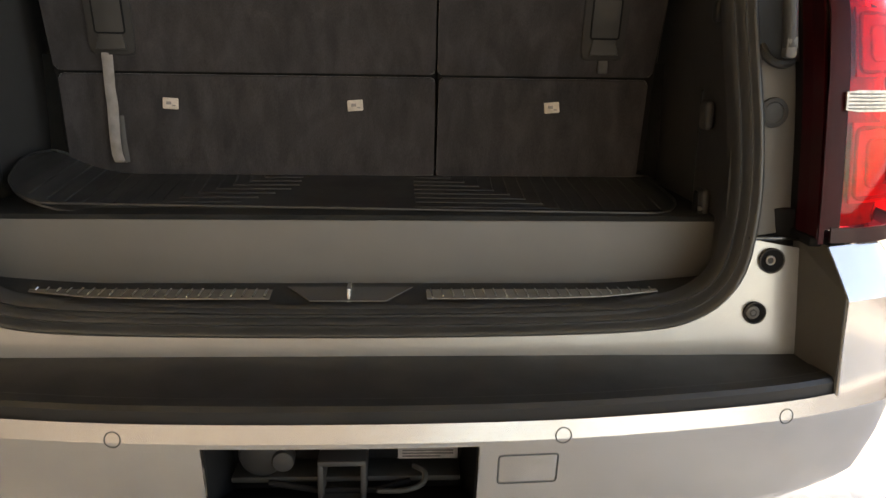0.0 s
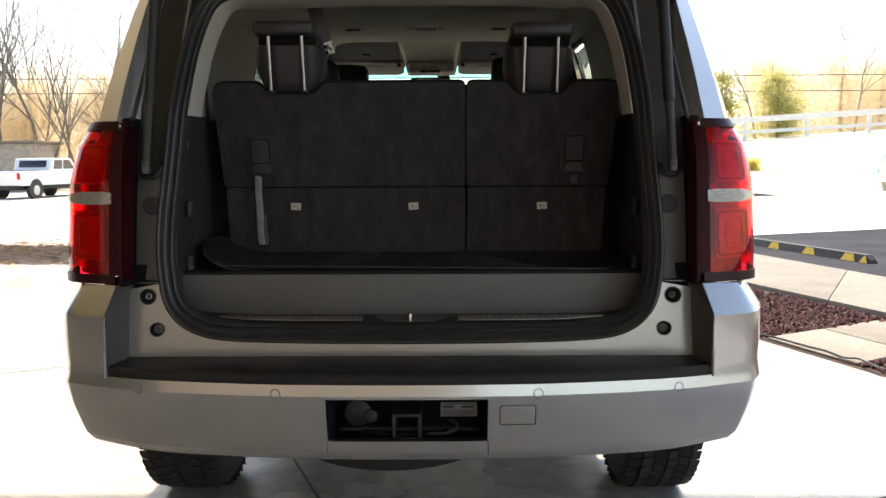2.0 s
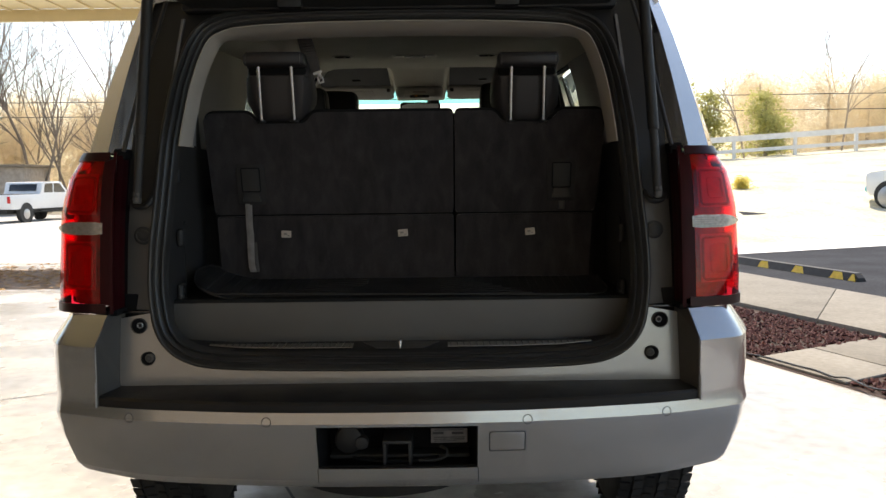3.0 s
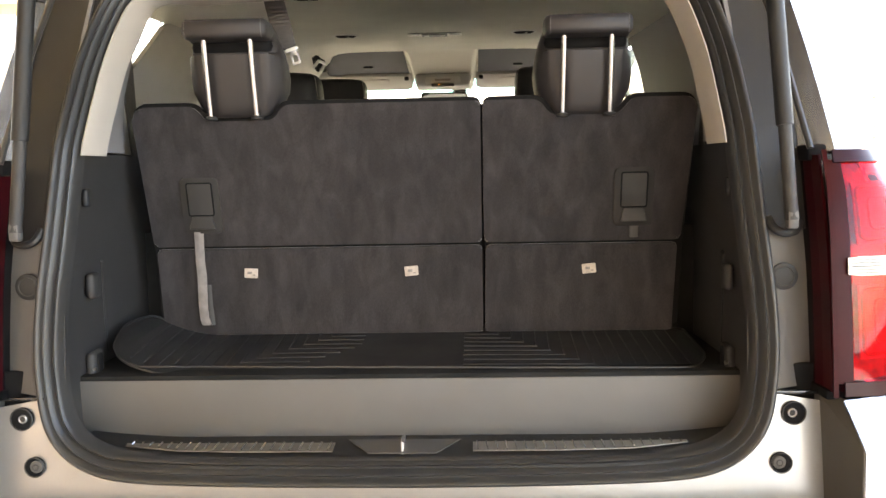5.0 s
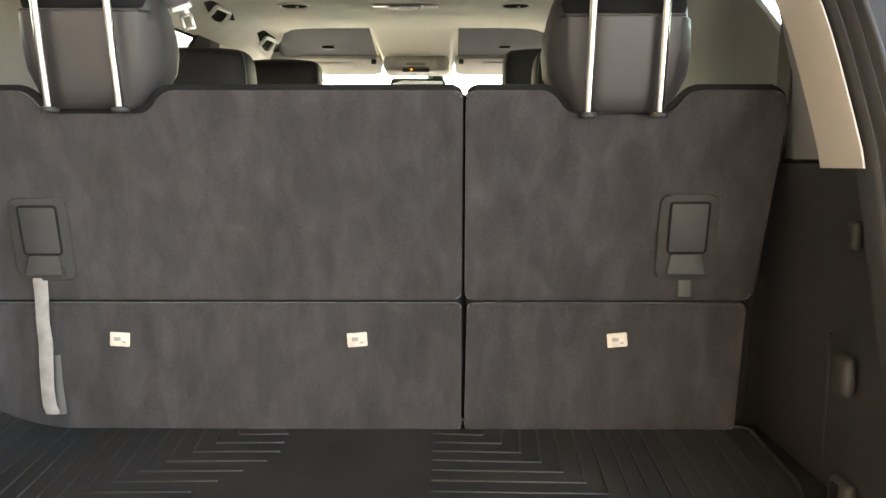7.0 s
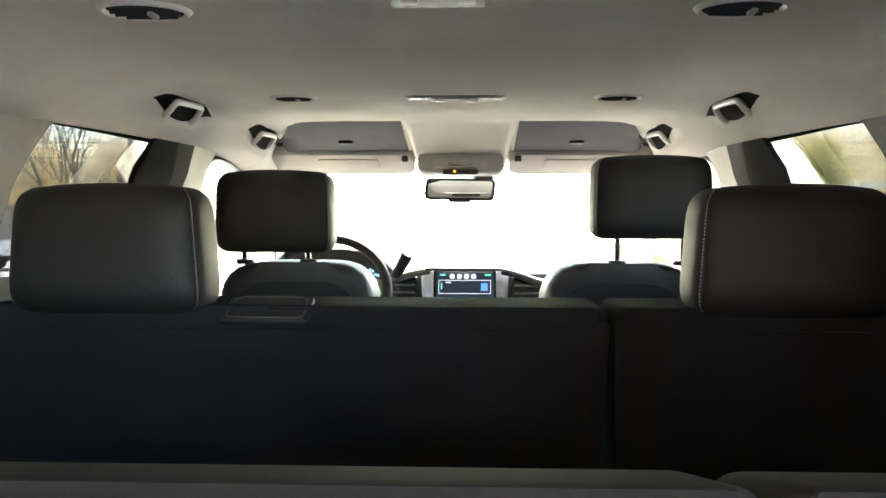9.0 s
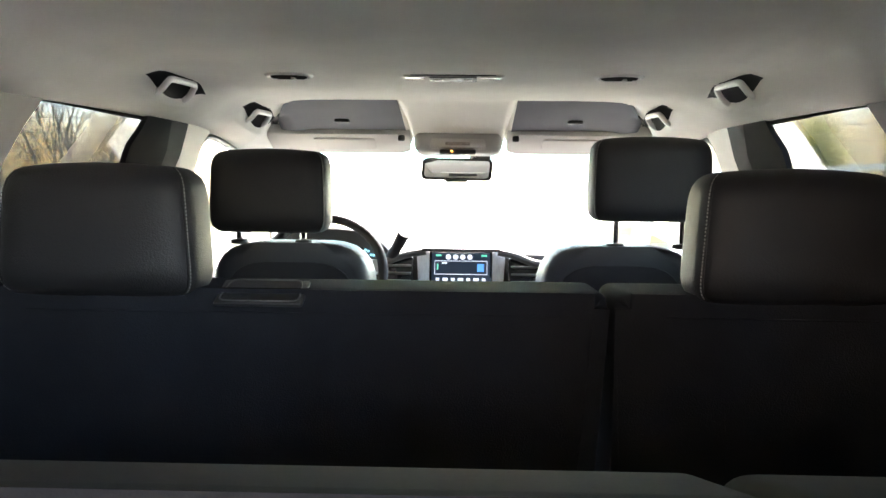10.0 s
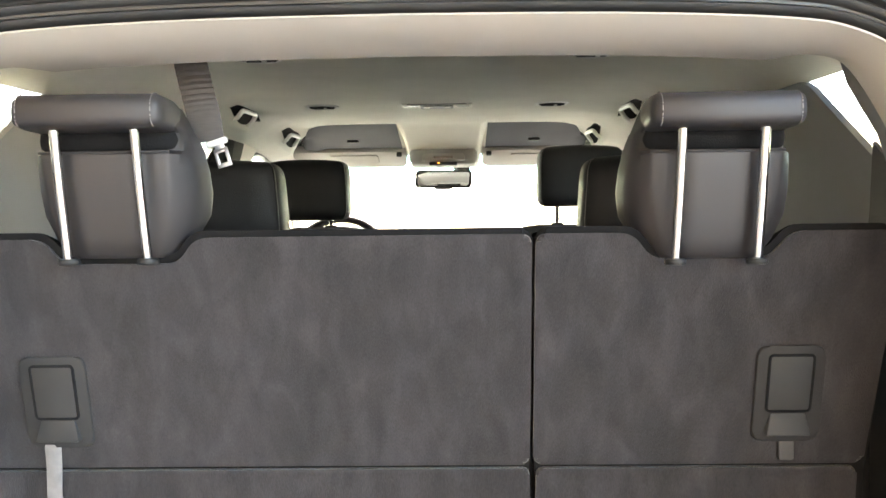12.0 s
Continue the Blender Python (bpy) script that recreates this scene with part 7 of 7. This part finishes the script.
def leafy(seed, n, size, heights, radius, material, name, label, group, leaf, slim=0.45):
    """A trunk with limbs, and a crown of many small leaf clumps with an uneven outline."""
    rng = random.Random(seed)
    ob = empty(name, (0, 0, 0), label, "tree" if heights[1] > 2 else "bush", group)
    bm = tube([(0, 0, -0.05), (0.05, 0.02, heights[1] * 0.5), (0.0, 0.05, heights[1] * 0.9)], 0.03 * heights[1], 6, taper=0.3)
    own(part("trunk", bm, BARK), ob)
    for k in range(7 if slim > 0.1 else 0):
        q, h = rng.uniform(0, 6.28), rng.uniform(heights[0], heights[1] * 0.8)
        own(part("limb", tube([(0, 0, h), (radius * 0.5 * math.cos(q), radius * 0.5 * math.sin(q), h + 0.25), (radius * 0.8 * math.cos(q), radius * 0.8 * math.sin(q), h + 0.35)], 0.012 * heights[1], 4, taper=0.3), BARK), ob)
    v, f = [], []
    lumps = [(rng.uniform(0, 6.28), rng.uniform(0, 1), rng.uniform(heights[0], heights[1]), rng.uniform(0.25, 0.5) * radius) for _ in range(26)]
    for _ in range(n):
        q, rr, h, lr = rng.choice(lumps)
        t = (h - heights[0]) / (heights[1] - heights[0])
        rad = radius * rr * (1 - 0.55 * t)
        c = Vector((rad * math.cos(q), rad * math.sin(q), h)) + Vector((rng.gauss(0, 1), rng.gauss(0, 1), rng.gauss(0, 0.8))) * lr * 0.6
        a = Vector((rng.gauss(0, 1), rng.gauss(0, 1), rng.gauss(0, 1))).normalized() * leaf * rng.uniform(0.6, 1.4)
        b = a.cross(Vector((rng.gauss(0, 1), rng.gauss(0, 1), rng.gauss(0, 1)))).normalized() * leaf * slim
        c.z = max(c.z, 0.05)
        s = len(v)
        v += [tuple(c - a), tuple(c + b), tuple(c + a), tuple(c - b)]
        f.append((s, s + 1, s + 2, s + 3))
    me = bpy.data.meshes.new("crown")
    me.from_pydata(v, [], f)
    own(finish("crown", me, material, smooth=False), ob)
    return ob


rng = random.Random(11)
protos = [bare_tree(s, h, sp, "leafless winter tree with pale branches") for s, h, sp in ((1, 11, 0.6), (2, 9, 0.8), (3, 12, 0.55), (5, 8, 0.9))]
spots = [(-20.5, 37), (-17.6, 38), (-16.3, 36.5), (-14.0, 41), (-24, 40), (-30, 36), (-34, 30), (-38, 24), (-42, 33), (-28, 44), (-36, 40), (-46, 28),
         (-22, 36), (-19, 40), (-26, 37.5), (-15.2, 38.8), (-32, 33), (-21.5, 41.5), (-35, 35.5), (-39, 29), (-27.2, 40.6), (-18.4, 36.2), (-19.8, 38.6), (-23.1, 38.2), (-16.9, 40.4), (-21.0, 35.6), (-25.2, 42), (-15.6, 35.4), (-22.6, 43.5), (-18.0, 43), (-29, 38.5), (-14.4, 37),
         (25, 50), (30, 54), (36, 50), (42, 48), (34, 58), (20, 56)]
for k, (x, y) in enumerate(spots):
    p = protos[k % 4]
    m = Matrix.Translation((x, y, 0)) @ Euler((0, 0, rng.uniform(0, 6.28))).to_matrix().to_4x4()
    if k < 4:
        p.matrix_basis = m
    else:
        copy_thing(p, m)
pale = bare_tree(12, 6.0, 0.75, "small pale-barked leafless tree on the bank", BARK)
pale.matrix_basis = Matrix.Translation((13.4, 34.4, 2.1))
copy_thing(pale, Matrix.Translation((18.5, 36.2, 2.4)) @ Euler((0, 0, 2.2)).to_matrix().to_4x4() @ Matrix.Diagonal((1, 1, 1.1, 1)))
ever = leafy(7, 5200, 1, (0.2, 3.1), 1.2, LEAVES, "evergreen_tree", "olive green evergreen shrub at the lot edge", "evergreens", 0.075)
for k, (x, y, tall) in enumerate(((14.7, 35.4, 0.95), (12.1, 35.6, 1), (11.0, 36.4, 1.2), (33, 38, 1))):
    m = Matrix.Translation((x, y, 2.0)) @ Euler((0, 0, k * 1.3)).to_matrix().to_4x4() @ Matrix.Diagonal((1, 1, tall, 1))
    if k == 0:
        ever.matrix_basis = m
    else:
        copy_thing(ever, m)
tuft = leafy(15, 900, 1, (0.04, 0.34), 0.36, thin_leaf("yellow_dry_grass_blade", (0.55, 0.47, 0.16)), "grass_tuft", "yellow tuft of dry grass on the bank", "", 0.09, 0.12)
tuft.matrix_basis = Matrix.Translation((9.3, 23.4, 0.84))
brush = leafy(9, 6500, 1, (0.2, 4.6), 3.6, TWIGS, "winter_brush", "tan thicket of bare winter brush", "winter brush", 0.42, 0.020)
for k, (x, y) in enumerate(((-22, 42), (-17, 44), (-27, 42), (-33, 38), (-40, 30), (-20, 46), (-25, 46), (-30, 43), (-37, 35), (20, 50), (27, 49), (34, 50), (-14, 45), (44, 46), (-23.5, 44), (-18.5, 42), (16.6, 41), (20.6, 42), (18.4, 44.5), (23.4, 43.5), (25.5, 46))):
    m = Matrix.Translation((x, y, 2.0 if x > 0 else 0.1)) @ Euler((0, 0, k * 0.9)).to_matrix().to_4x4() @ Matrix.Diagonal((1, 1, 0.9 if x > 0 else 1.1, 1))
    if k == 0:
        brush.matrix_basis = m
    else:
        copy_thing(brush, m)

# tan shed wall, rail fence and overhead wires behind the lots
shed = empty("shed", (-20.8, 35.2, 0), "low tan shed behind the pickup", "shed")
own(part("shed_wall", box(-20.8, 35.4, 1.05, 5.6, 2.4, 2.1, 0.03), WOOD), shed)
own(part("shed_roof", box(-20.8, 35.4, 2.16, 5.9, 2.8, 0.12, 0.03), TAN_WALL), shed)
def crest(x):
    """Height of the bank's brow."""
    return 1.95 + 0.057 * (x - 11)


def bank_foot(x):
    return 13.2 + 0.484 * (x - 5.05)


bx = (5, 8, 12, 20, 30, 38)
bank = raw("embankment", [p for x in bx for p in ((x, bank_foot(x), 0.0), (x, 33.0, crest(x)), (x, 62.0, crest(x) + 0.6))],
           [(3 * k + r, 3 * k + r + 1, 3 * k + r + 4, 3 * k + r + 3) for k in range(len(bx) - 1) for r in (0, 1)], GRASS)
tagged(bank, "pale grass bank rising behind the lot", "bank", kind="structure")


def bank_z(x, y):
    return crest(x) * max(0.0, min(1.0, (y - bank_foot(x)) / (33.0 - bank_foot(x))))


# asphalt-coloured sheet that stands in for a shadow cast on the bank
patch = raw("shadow_patch", [(x, y, bank_z(x, y) + 0.012) for x, y in ((5.6, 17.7), (7.3, 17.9), (8.15, 18.4), (7.3, 18.9), (5.6, 19.1))], [(0, 1, 2, 3, 4)], ASPHALT)
tagged(patch, "dark patch standing in for a cast shadow on the pale bank", "asphalt", kind="structure")
fence = empty("rail_fence", (18, 33.4, crest(18)), "white rail fence along the bank", "fence")
for k in range(13):
    own(part("fence_post", box(7.4 + 2.6 * k, 33.45, crest(7.4 + 2.6 * k) + 0.45, 0.13, 0.13, 1.1, 0.01), WHITE_LINE), fence)
for h, w in ((0.34, 0.15), (0.86, 0.24)):
    xa, xb = 7.0, 39.0
    own(raw("rail", [(x, y, crest(x) + h + dz) for x in (xa, xb) for y, dz in ((33.36, -w / 2), (33.36, w / 2), (33.41, w / 2), (33.41, -w / 2))],
            [(0, 1, 5, 4), (1, 2, 6, 5), (2, 3, 7, 6), (3, 0, 4, 7), (0, 3, 2, 1), (4, 5, 6, 7)], WHITE_LINE), fence)
house = empty("white_house", (34, 52, 1.3), "white house with a low roof beyond the bank", "house")
own(part("house_wall", box(34.5, 52, 2.45, 9.5, 6, 3.1, 0.03), WHITE_LINE), house)
own(part("house_roof", prism([(-3.4, 0), (3.4, 0), (0, 0.9)], lambda u, w, d: (29.5 + d, 52 + u, 3.99 + w), 10.0, 0.0), WHITE_LINE), house)
own(part("porch_gable", prism([(-1.3, 0), (1.3, 0), (0, 0.75)], lambda u, w, d: (31.2 + u, 48.3 + d, 4.0 + w), 2.0, 0.0), WHITE_LINE), house)
for x in (32.0, 34.5, 37.0):
    own(part("house_window", box(x, 48.98, 2.7, 1.0, 0.06, 1.2, 0.01), GLOSS_BLACK), house)
pole = empty("utility_pole", (-26, 39, 0), "wooden utility pole carrying overhead wires", "pole")
own(part("pole_shaft", tube([(-26, 39, 0), (-26, 39, 9.5)], 0.14, 10, taper=0.7), WOOD), pole)
own(part("cross_arm", box(-26, 39, 8.9, 2.4, 0.12, 0.14, 0.01), WOOD), pole)
for h, z2 in ((5.4, 5.1), (4.75, 4.3)):
    pts = [(-60 + 12 * k, 38.8, h + 0.006 * (k - 4) ** 2 * 2 + (z2 - h) * k / 10) for k in range(11)]
    w = part("overhead_wire", tube(pts, 0.02, 4), RUBBER)
    tagged(w, "thin overhead wire between poles", "wire", group="overhead wires")
